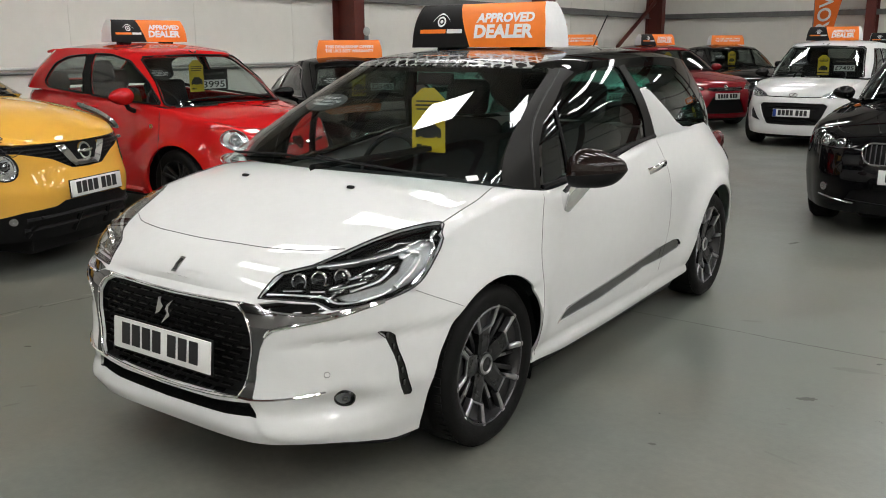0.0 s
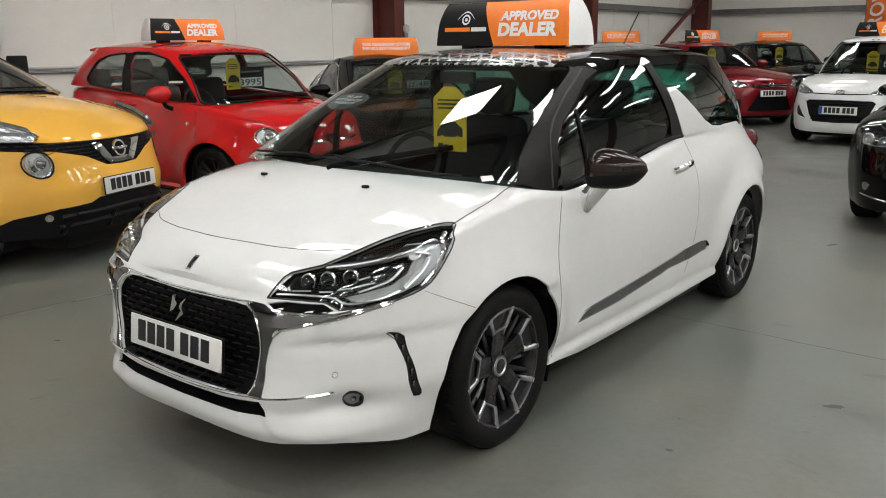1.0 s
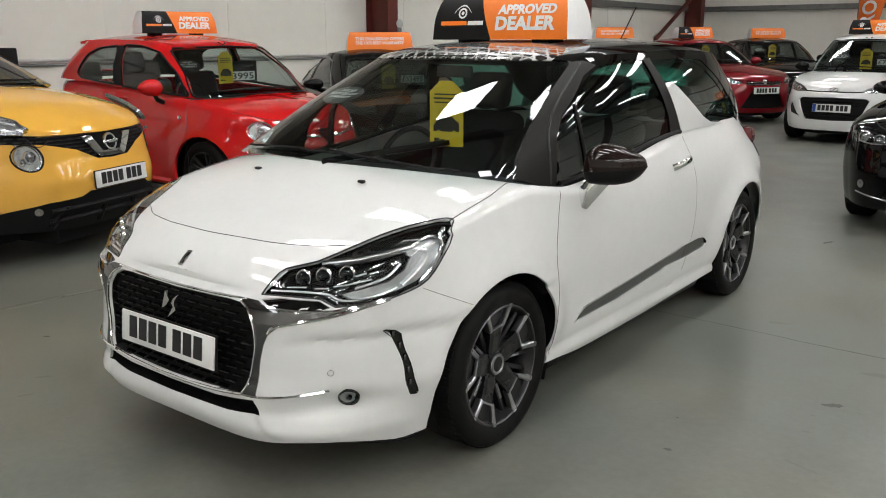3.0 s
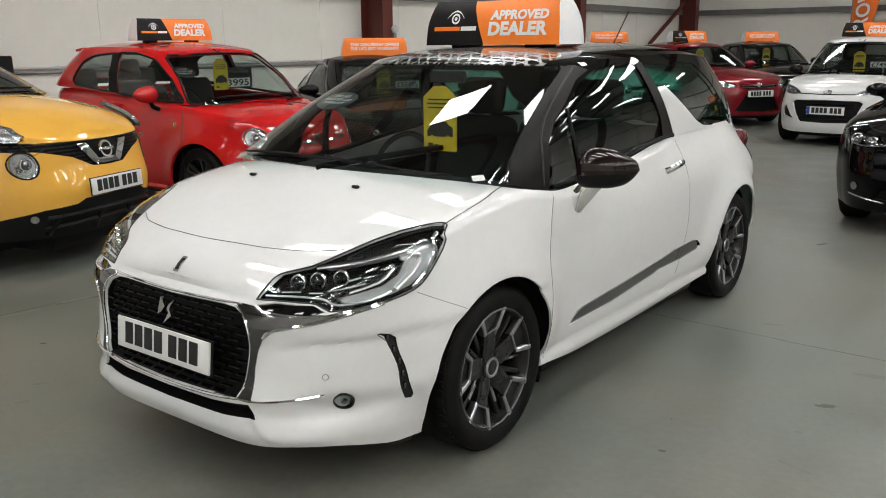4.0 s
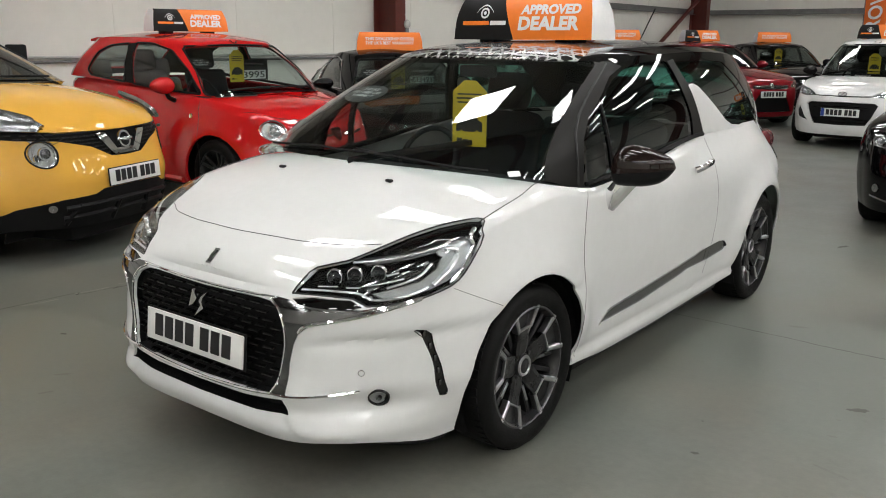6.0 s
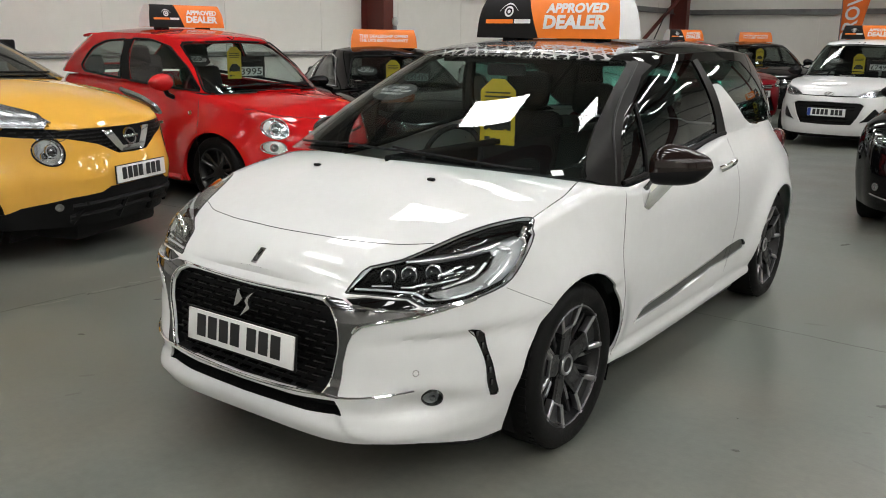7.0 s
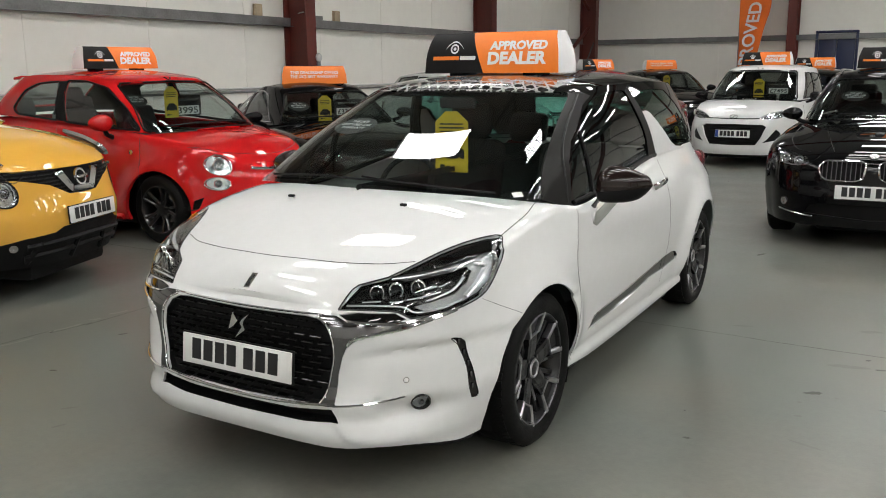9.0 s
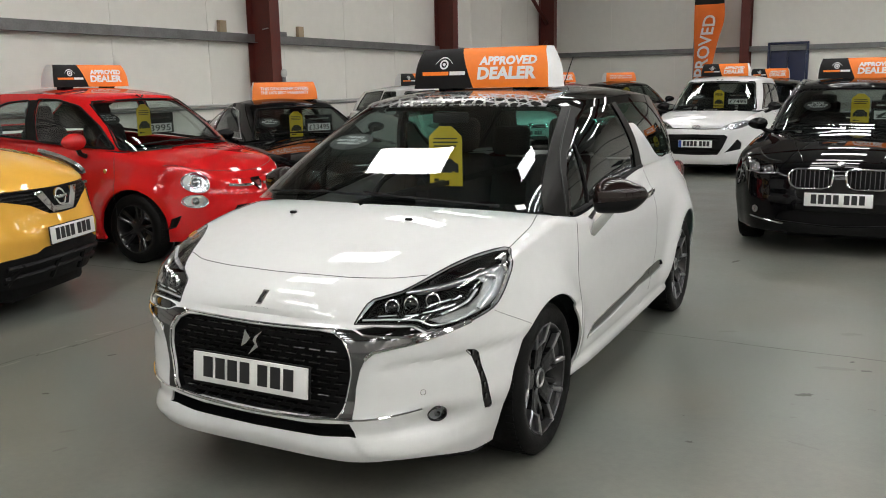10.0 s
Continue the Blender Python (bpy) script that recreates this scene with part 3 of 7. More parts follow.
def rooflight(x, y, wide, deep):
    ob = thing("rooflight", pose(x, y, R["eaves"]), "bright translucent rooflight panel in the roof", "rooflight", "rooflights", "structure")
    part("panel", box(wide, deep, 0.02, (0, 0, -0.03)), ROOFLIGHT, ob, smooth=False)
    frame_bm = box(wide + 0.1, 0.05, 0.06, (0, deep / 2 + 0.025, -0.035))
    box(wide + 0.1, 0.05, 0.06, (0, -deep / 2 - 0.025, -0.035), 0, frame_bm)
    box(0.05, deep, 0.06, (wide / 2 + 0.025, 0, -0.035), 0, frame_bm)
    box(0.05, deep, 0.06, (-wide / 2 - 0.025, 0, -0.035), 0, frame_bm)
    part("panel_frame", frame_bm, RAIL, ob, smooth=False)
    return ob


# The column at x = 7.77 is added to brighten the white car's side.
for x in (-3.23, 1.17, 5.57, 7.77, 9.97):
    y = 3.4 - 2.35 * 7
    while y < R["far"] - 1.5:
        rooflight(x, y, 1.22, 0.66)
        y += 2.35 if y < 8 else 2.9


def steel_column(x, y, turn=0):
    """A red-oxide I-section column."""
    ob = thing("steel_column", pose(x, y, 0, 0, 0, turn), "red oxide painted steel column against the wall", "column", "columns", "structure")
    h = R["eaves"] - 0.02
    part("flange", box(0.26, 0.02, h, (0, -0.24, h / 2)), STEEL_RED, ob, smooth=False)
    part("flange", box(0.26, 0.02, h, (0, 0.24, h / 2)), STEEL_RED, ob, smooth=False)
    part("web", box(0.015, 0.458, h, (0, 0, h / 2)), STEEL_RED, ob, smooth=False)
    return ob


for y in (-11.7, -4.8, 2.1, 9.1, 16.05, 23.0):
    steel_column(R["left"] + 0.27, y, 90)
    steel_column(R["right"] - 0.27, y, 90)
for x in (-2.0, 4.5, 11.0):
    steel_column(x, R["far"] - 0.27, 0)


def steel_rafter(y):
    """A portal rafter of I-section under the roof."""
    ob = thing("steel_rafter", pose(cx, y, R["eaves"]), "red oxide painted steel rafter under the roof", "rafter", "rafters", "structure")
    part("flange", box(w - 0.02, 0.18, 0.015, (0, 0, -0.36)), STEEL_RED, ob, smooth=False)
    part("web", box(w - 0.02, 0.012, 0.34, (0, 0, -0.18)), STEEL_RED, ob, smooth=False)


for y in (-11.7, -4.8, 2.1, 9.1, 16.05):
    steel_rafter(y)
for x in (-6.6, -5.0, -1.9, -0.3, 2.5, 4.1, 6.7, 8.85, 11.05, 13.2):
    tagged(part("steel_purlin", box(0.06, d, 0.14, (x, cy, R["eaves"] - 0.072)), RAIL, smooth=False), "grey steel purlin under the roof", "purlin", "purlins", "structure")


def wall_rail(a, b, z, name="wall_rail"):
    """A galvanised rail of Z-section along a wall."""
    a, b = Vector(a), Vector(b)
    along_it = (b - a).normalized()
    n = Vector((along_it.y, -along_it.x, 0))
    rows = []
    for d, h in ((0.0, 0.14), (0.07, 0.14), (0.07, 0.136), (0.074, 0.136), (0.074, 0.03), (0.07, 0.03), (0.07, 0.0), (0.13, 0.0), (0.13, -0.01), (0.0, -0.01)):
        rows.append([a + n * d + Vector((0, 0, z + h)), b + n * d + Vector((0, 0, z + h))])
    return tagged(part(name, grid(rows), RAIL, None, smooth=False), "grey galvanised steel rail along the wall", "rail", "wall rails", "structure")


for z in (2.28, 4.3):
    wall_rail((R["left"], R["near"], 0), (R["left"], R["far"], 0), z)
    wall_rail((R["left"], R["far"], 0), (R["right"], R["far"], 0), z)
    wall_rail((R["right"], R["far"], 0), (R["right"], R["near"], 0), z)
PIPE = material("white_conduit", (0.55, 0.55, 0.53), 0.45, 0, 0, 6, 0.08)
for dz, mat in ((0, PIPE), (-0.055, RAIL)):
    tagged(part("conduit", tube([(R["left"] + 0.03, R["near"], 1.23 + dz), (R["left"] + 0.03, R["far"], 1.23 + dz)], 0.018, 8), mat), "thin conduit pipe along the wall", "pipe", "wall pipes", "structure")
for y in [R["near"] + 2.0 * k for k in range(1, 19)]:
    tagged(part("trim", box(0.006, 0.014, R["eaves"], (R["left"] + 0.003, y, R["eaves"] / 2)), CLADDING, smooth=False), "joint strip between wall panels", "trim", "panel joints", "structure")
for x in [R["left"] + 2.0 * k for k in range(1, 11)]:
    tagged(part("trim", box(0.014, 0.006, R["eaves"], (x, R["far"] - 0.003, R["eaves"] / 2)), CLADDING, smooth=False), "joint strip between wall panels", "trim", "panel joints", "structure")
# diagonal bracing by the corner
for a, b in (((-7.86, 20.4, 1.45), (-7.86, 23.0, 2.75)), ((-7.86, 20.6, 4.6), (-7.86, 23.0, 3.3))):
    tagged(part("steel_brace", tube([a, b], 0.055, 8), STEEL_RED), "red oxide diagonal steel brace", "brace", "braces", "structure")
# timber packers and a junction box on the rail
TIMBER = material("raw_timber", (0.42, 0.33, 0.22), 0.7, 0, 0, 8, 0.25)
for y in (8.3, 10.45):
    tagged(part("timber_block", box(0.07, 0.16, 0.19, (R["left"] + 0.04, y, 2.42 + 0.095), 0.004), TIMBER), "pale offcut of timber standing on the wall rail", "block", "timber offcuts")
jb = thing("junction_box", pose(R["left"] + 0.05, 9.85, 2.42), "grey junction box with cables on the wall rail", "junction box")
part("cover", box(0.09, 0.26, 0.07, (0, 0, 0.035), 0.008), RAIL, jb)
part("cable", tube(along([(0.02, -0.1, 0.05), (0.3, -0.5, 0.12), (0.32, -0.9, 0.06)], 6), 0.009, 6), PIPE, jb)
part("cable", tube(along([(0.0, -0.1, 0.0), (0.02, -0.15, -0.35), (0.03, -0.3, -0.5)], 6), 0.006, 6), INK, jb)
bell = thing("alarm_bell", pose(R["left"] + 0.54, 9.24, 1.74), "white round alarm bell fixed to the steel column", "alarm")
part("dome", lathe([(0.075, 0.0), (0.07, 0.03), (0.04, 0.05), (0.0001, 0.055)], 24), PIPE, bell)
part("bracket", box(0.03, 0.09, 0.13, (0.005, 0, -0.13), 0.01), RAIL, bell)
# blue door in the far wall
door = thing("door_1", pose(-0.86, R["far"] - 0.02, 0), "dark blue double steel door in a matching frame", "door", "", "structure")
for sx in (-1, 1):
    part("door_leaf", box(0.47, 0.05, 2.36, (sx * 0.24, -0.02, 1.18), 0.006), BLUE_DOOR, door)
    part("jamb", box(0.07, 0.1, 2.44, (sx * 0.52, -0.03, 1.22), 0.006), BLUE_DOOR, door)
part("lintel", box(1.11, 0.1, 0.07, (0, -0.03, 2.475), 0.006), BLUE_DOOR, door)
part("notice", box(0.30, 0.008, 0.24, (-0.72, -0.01, 1.55)), material("cream_paper", (0.62, 0.55, 0.30), 0.7, 0, 0, 9, 0.08), door, "pale yellow paper notice")
# a chair with a black back by the left wall
chair = thing("office_chair", pose(-7.5, 2.40, 0, 0, 0, 70), "black plastic chair standing by the wall", "chair")
part("backrest", box(0.22, 0.05, 0.24, (0, 0.12, 1.27), 0.02, turn=Matrix.Rotation(radians(-8), 3, "X")), PLASTIC, chair)
part("seat", box(0.44, 0.44, 0.05, (0, 0, 0.86), 0.02), PLASTIC, chair)
for sx in (-1, 1):
    for sy in (-1, 1):
        part("leg", tube([(sx * 0.19, sy * 0.19, 0), (sx * 0.17, sy * 0.17, 0.85)], 0.012, 8), RAIL, chair)
    part("back_stay", tube([(sx * 0.09, 0.18, 0.85), (sx * 0.09, 0.13, 1.2)], 0.012, 8), RAIL, chair)

# joints, stains and scuffs of the floor
STAIN = material("floor_stain", (0.07, 0.068, 0.06), 0.55, 0, 0, 9, 0.4)
SCUFF = material("floor_scuff", (0.24, 0.24, 0.21), 0.45, 0, 0, 9, 0.3)


def floor_line(points, width, mat, name="floor_joint", label="thin dark joint line in the concrete floor"):
    rows = []
    pts = along(points, 12)
    for i, p in enumerate(pts):
        d = (pts[min(i + 1, len(pts) - 1)] - pts[max(i - 1, 0)]).normalized()
        n = Vector((-d.y, d.x))
        k = width * (0.6 + 0.8 * random.random()) / 2
        j = 0.006 * (random.random() - 0.5)
        rows.append([(p.x + n.x * (k + j), p.y + n.y * (k + j), 0.002), (p.x - n.x * (k - j), p.y - n.y * (k - j), 0.002)])
    return tagged(part(name, grid(rows), mat, None, smooth=False), label, "floor mark", "floor marks", "structure")


def floor_blot(x, y, rx, ry, turn, mat=None):
    c, s = math.cos(turn), math.sin(turn)
    bm = bmesh.new()
    pts = []
    for k in range(22):
        a = 2 * math.pi * k / 22
        r = 0.7 + 0.45 * random.random()
        px, py = rx * r * math.cos(a), ry * r * math.sin(a)
        pts.append(bm.verts.new((x + c * px - s * py, y + s * px + c * py, 0.0025)))
    bm.faces.new(pts)
    return tagged(part("floor_stain", bm, mat or STAIN, None, smooth=False), "small dark oil stain on the floor", "stain", "floor stains", "structure")


floor_line([(-8.0, 2.0), (-2, 1.95), (0.9, 1.875), (1.4, 1.85), (2.0, 1.84), (5, 1.80), (13.9, 1.75)], 0.007, STAIN)
floor_line([(-2.5, -13.5), (-2.4, -3), (-2.35, -0.25), (-2.29, 0.02), (-2.265, 0.25), (-2.245, 0.8), (-2.3, 6), (-2.3, 23)], 0.007, STAIN)
for x, y, rx, ry, turn in ((1.70, 1.13, 0.045, 0.022, 0.5), (1.95, 1.62, 0.03, 0.012, 0.3), (1.88, 1.75, 0.02, 0.01, 0.9), (2.12, 0.35, 0.035, 0.008, 0.8), (1.32, 0.35, 0.018, 0.01, 0.2), (-1.9, 0.2, 0.03, 0.012, 1.0), (-1.7, -0.4, 0.02, 0.01, 0.4), (-0.4, -1.5, 0.02, 0.01, 1.4), (2.3, 2.4, 0.05, 0.012, 0.2), (0.9, 4.2, 0.06, 0.02, 1.2)):
    floor_blot(x, y, rx, ry, turn)
for x, y, rx, ry, turn in ((-1.4, 0.9, 0.03, 0.01, 0.3), (-1.9, 1.9, 0.08, 0.02, 0.1), (-2.1, 1.7, 0.05, 0.015, 0.6), (2.4, 1.0, 0.03, 0.008, 1.1)):
    floor_blot(x, y, rx, ry, turn, SCUFF)
FAINT = material("faint_floor_mark", (0.114, 0.116, 0.101), 0.4, 0, 0, 14, 0.3)
for x, y, rx, ry, turn in ((1.80, 1.60, 0.11, 0.028, 0.2), (1.85, 2.30, 0.07, 0.03, 0.4), (1.75, 0.51, 0.075, 0.010, -0.3), (1.66, 0.98, 0.012, 0.008, 0.0), (1.80, 1.11, 0.014, 0.007, -0.5), (1.19, 2.08, 0.06, 0.018, 0.3), (1.68, 0.81, 0.018, 0.010, 0.2), (-1.19, -0.69, 0.04, 0.012, 0.9), (-1.05, -0.84, 0.035, 0.010, 1.2)):
    floor_blot(x, y, rx, ry, turn, FAINT)
for y0, y1 in ((-0.30, -0.10), (0.02, 0.22), (0.30, 0.36), (0.45, 0.56), (0.9, 1.1)):
    floor_line([(-2.325, y0), (-2.30, (y0 + y1) / 2), (-2.295, y1)], 0.016, SCUFF, "floor_scuff", "pale worn streak along the floor joint")

# ---- the white car ----
WHITE_HATCH = car_spec(
    side=[(0.18, 0.066), (0.238, 0.046), (0.262, 0.056), (0.30, 0.045), (0.4, 0.034), (0.6, 0.018), (0.75, 0.022), (0.9, 0.05), (0.95, 0.062), (1.05, 0.085)], flare=0.036, axle=0.022, arch=0.343, arches=((0.004, 0.322, 0.343), (2.455, 0.315, 0.362)), haunch=1, lip=0.01, vault=3.2, tail=[(0.2, 0.06), (0.4, 0.0), (0.7, 0.03), (0.85, 0.10), (1.03, 0.24)], side_front=[(0.15, 0.080), (0.2, 0.066), (0.3, 0.046), (0.4, 0.034), (0.6, 0.018), (0.75, 0.022), (0.9, 0.05), (0.95, 0.062)], nf=4.3, nr=8, rear=3.12,
    bottom=[(-0.82, 0.206), (-0.76, 0.222), (-0.69, 0.216), (-0.56, 0.189), (-0.44, 0.168), (-0.33, 0.170), (-0.25, 0.19), (0.25, 0.22), (0.32, 0.222), (0.66, 0.195), (1.0, 0.192), (1.9, 0.215), (3.1, 0.24)],
    nose=[(0.18, 0.04), (0.215, 0.012), (0.26, -0.002), (0.295, 0.004), (0.32, 0.012), (0.36, 0.006), (0.45, 0.022), (0.60, 0.03), (0.65, 0.045), (0.70, 0.085), (0.8, 0.15), (0.9, 0.2)],
    top=[(-0.83, 0.69), (-0.76, 0.71), (-0.6, 0.765), (-0.4, 0.835), (-0.22, 0.885), (0, 0.925), (0.2, 0.945), (0.35, 0.925), (0.5, 0.905), (1.0, 0.945), (1.7, 1.02), (2.2, 1.036), (2.8, 1.025), (3.1, 0.97)],
    hood=[(-0.767, 0.69), (-0.735, 0.741), (-0.69, 0.782), (-0.6, 0.828), (-0.4, 0.897), (-0.15, 0.972), (0, 1.003)],
    pillar=0.27, cowl=-0.02, base=(-0.06, 3.0, 1.3, 0.752, 5.8, 5), base_z=[(-0.06, 1.003), (0.2, 0.965), (0.5, 0.905), (1.7, 1.02), (3, 1.0)],
    head=(0.76, 2.8, 1.6, 0.63, 3.8, 4), head_z=[(0.76, 1.395), (1.3, 1.405), (1.8, 1.415), (2.3, 1.40), (2.8, 1.345)],
    dents=[(0.66, 0.345, 0.10, 0.042, 0.034), (0.62, 0.555, 0.10, 0.035, 0.006), (0.55, 0.24, 0.3, 0.03, -0.006), (0.75, 0.36, 0.07, 0.06, -0.012)],
    creases=[([(0.45, 0.545), (0.55, 0.570), (0.62, 0.581), (0.73, 0.580)], 0.017, 0.06, 0.47, 0.64), ([(0.40, 0.33), (0.43, 0.285), (0.47, 0.252), (0.53, 0.242), (0.8, 0.238)], 0.010, 0.3, 0.74, 0.42)], counts=(64, 90, 20), levels=40, upper_counts=(26, 56, 16))


def cast(tree, a, b, view, sign=1):
    """Where a line of sight in a view meets a shell: the place and the outward normal."""
    if view == "front":
        o, w = Vector((a, -3, b)), Vector((0, 1, 0))
    elif view == "side":
        o, w = Vector((sign * 3, a, b)), Vector((-sign, 0, 0))
    else:
        o, w = Vector((a, b, 3)), Vector((0, 0, -1))
    p, n, _, _ = tree.ray_cast(o, w)
    if p is None:
        return None, None
    return p, n if n.dot(w) < 0 else -n


def groove(name, tree, points, view, mat, parent, radius=0.0022, sign=1, proud=0.0, flat=1.0, n=8):
    """A thin line that follows the shell: a panel gap, a seal or a strip."""
    line = []
    for a, b in along(points, n):
        p, nrm = cast(tree, a, b, view, sign)
        if p is not None:
            line.append(p + nrm * proud)
    return part(name, tube(line, radius, 6, flat=flat), mat, parent) if len(line) > 1 else None


def both(poly):
    """A closed outline from its right half, which runs from the middle to the middle."""
    return poly + [(-a, b) for a, b in reversed(poly) if abs(a) > 1e-6]


def turned_to(n, up=(0, 0, 1)):
    """A turn that brings -y to the direction n, with z near up."""
    y = -Vector(n).normalized()
    x = y.cross(Vector(up)).normalized()
    z = x.cross(y)
    return Matrix((x, y, z)).transposed().to_4x4()


def lattice_material():
    """Gloss black roof with a printed net of pale curved lines."""
    m = material("patterned_roof", (0.01, 0.01, 0.01), 0.2, 0, 0.9, spec=0.2)
    n, l = m.node_tree.nodes, m.node_tree.links
    at = n.new("ShaderNodeTexCoord")
    total = None
    for turn, size in ((58, 6.2), (-58, 6.2), (0, 5.4)):
        mp, wv, r = n.new("ShaderNodeMapping"), n.new("ShaderNodeTexWave"), n.new("ShaderNodeMapRange")
        mp.inputs["Rotation"].default_value = (0, 0, radians(turn))
        wv.bands_direction, wv.wave_profile = "Y", "SIN"
        wv.inputs["Scale"].default_value, wv.inputs["Distortion"].default_value = size, 2.2
        wv.inputs["Detail"].default_value, wv.inputs["Detail Scale"].default_value = 0, 1.6
        r.interpolation_type = "SMOOTHSTEP"
        r.inputs["From Min"].default_value, r.inputs["From Max"].default_value = 0.86, 0.95
        l.new(at.outputs["Object"], mp.inputs["Vector"]), l.new(mp.outputs[0], wv.inputs["Vector"]), l.new(wv.outputs["Fac"], r.inputs["Value"])
        if total is None:
            total = r.outputs[0]
        else:
            k = n.new("ShaderNodeMath")
            k.operation = "MAXIMUM"
            l.new(total, k.inputs[0]), l.new(r.outputs[0], k.inputs[1])
            total = k.outputs[0]
    mix = n.new("ShaderNodeMix")
    mix.data_type = "RGBA"
    mix.inputs["A"].default_value, mix.inputs["B"].default_value = (0.01, 0.01, 0.01, 1), (0.40, 0.40, 0.40, 1)
    l.new(total, mix.inputs["Factor"]), l.new(mix.outputs["Result"], n["Principled BSDF"].inputs["Base Color"])
    return m


WHEEL_FACE = material("gloss_black_alloy", (0.013, 0.013, 0.014), 0.3, 0, 0.25, 14, 0.2, spec=0.2)
WHEEL_CUT = material("polished_alloy", (0.40, 0.40, 0.41), 0.32, 1.0, 0, 30, 0.12)
BLADE = material("grille_black", (0.004, 0.004, 0.004), 0.25, 0, 0.35, spec=0.1)
LAMP_SILVER = material("lamp_reflector", (0.78, 0.79, 0.80), 0.22, 0.55)
PATTERN = lattice_material()
DARK_CHROME = material("dark_chrome", (0.17, 0.17, 0.175), 0.09, 1.0, 0, 5, 0.06)
BROWN_BLACK = material("brown_black_cap", (0.012, 0.007, 0.006), 0.15, 0.0, 0.75, spec=0.0)
PILLAR = material("pillar_film", (0.013, 0.0125, 0.012), 0.42, 0, 0.0, 10, 0.1, spec=0.12)
SATIN_SILVER = material("satin_silver", (0.60, 0.61, 0.62), 0.25, 0.5)
LENS_DARK = glass("dark_lens", (0.6, 0.62, 0.63), 0.5)
GREEN_GLASS = glass("green_glass", (0.16, 0.46, 0.37))
SIDE_GLASS = glass("side_glass", (0.44, 0.56, 0.53))
SCREEN_GLASS = glass("screen_glass", (0.80, 0.87, 0.85))


def forked_spokes(hub, rimr, w, style):
    """Five broad black spokes that fork at the rim, their edges machined bright."""
    def broad():
        bm = spoke_plate([(0.030, 0.025, w * 0.5), (0.040, 0.07, w * 0.60), (0.036, 0.12, w * 0.66), (0.040, 0.150, w * 0.70)], 0.03, Matrix(), None)
        return spoke_plate([(0.040, 0.148, w * 0.58), (0.074, rimr - 0.01, w * 0.70)], 0.015, Matrix(), bm)

    dark = spoke_mesh("broad_spoke", broad, style["face"])
    web = spoke_mesh("web_spoke", lambda: spoke_plate([(0.011, 0.06, w * 0.36), (0.010, 0.12, w * 0.46), (0.010, rimr - 0.02, w * 0.56)], 0.025, Matrix(), None), style["face"])
    edge = spoke_mesh("spoke_edge", lambda: spoke_plate([(0.010, 0.0, w * 0.74), (0.009, 0.03, w * 0.80), (0.013, rimr - 0.147, w * 0.88)], 0.025, Matrix(), None), style["cut"])
    bar = spoke_mesh("spoke_bar", lambda: spoke_plate([(0.006, 0.09, w * 0.45), (0.006, 0.155, w * 0.55)], 0.006, Matrix(), None), style["cut"])
    arc = spoke_mesh("spoke_foot", lambda: box(0.012, 0.068, 0.007, (w * 0.72, 0, 0.148), 0.002), style["cut"])
    for i in range(5):
        to = Matrix.Rotation(2 * math.pi * i / 5 + 0.10, 4, "X")
        place("spoke", dark, hub, to)
        place("spoke_foot", arc, hub, to)
        for k in (-1, 1):
            place("spoke_edge", edge, hub, to @ Matrix.Translation((0, k * -0.037, 0.144)) @ Matrix.Rotation(k * 0.45, 4, "X"))
            place("web_spoke", web, hub, to @ Matrix.Rotation(math.pi / 5 + k * 0.17, 4, "X"))
        place("spoke_bar", bar, hub, to @ Matrix.Rotation(math.pi / 5 + 0.17, 4, "X"))
    cap = lathe([(0.05, w * 0.3), (0.045, w * 0.62), (0.036, w * 0.68), (0.0001, w * 0.69)], 32)
    part("hub_cap", cap, style["face"], hub)
    part("hub_ring", lathe([(0.040, w * 0.66), (0.037, w * 0.72), (0.031, w * 0.72), (0.028, w * 0.69)], 32), style["cut"], hub)
    for i in range(4):
        a = math.pi / 4 + i * math.pi / 2
        part("wheel_bolt", lathe([(0.009, w * 0.3), (0.009, w * 0.62), (0.0001, w * 0.64)], 8), style["rim"], hub).matrix_basis = Matrix.Translation((0, 0.054 * math.cos(a), 0.054 * math.sin(a)))


MIRROR_TOP = smooth_curve([(-1, 0.12), (-0.93, 0.5), (-0.75, 0.86), (-0.45, 1.0), (0, 0.90), (0.5, 0.64), (0.85, 0.42), (0.96, 0.24), (1, 0.05)])
MIRROR_FOOT = smooth_curve([(-1, 0.3), (-0.93, 0.72), (-0.7, 0.96), (0, 1.0), (0.45, 0.88), (0.75, 0.56), (0.93, 0.22), (1, 0.05)])
MIRROR_DEEP = smooth_curve([(-1, 0.3), (-0.8, 0.85), (-0.4, 1.0), (0.3, 0.9), (0.8, 0.55), (1, 0.15)])


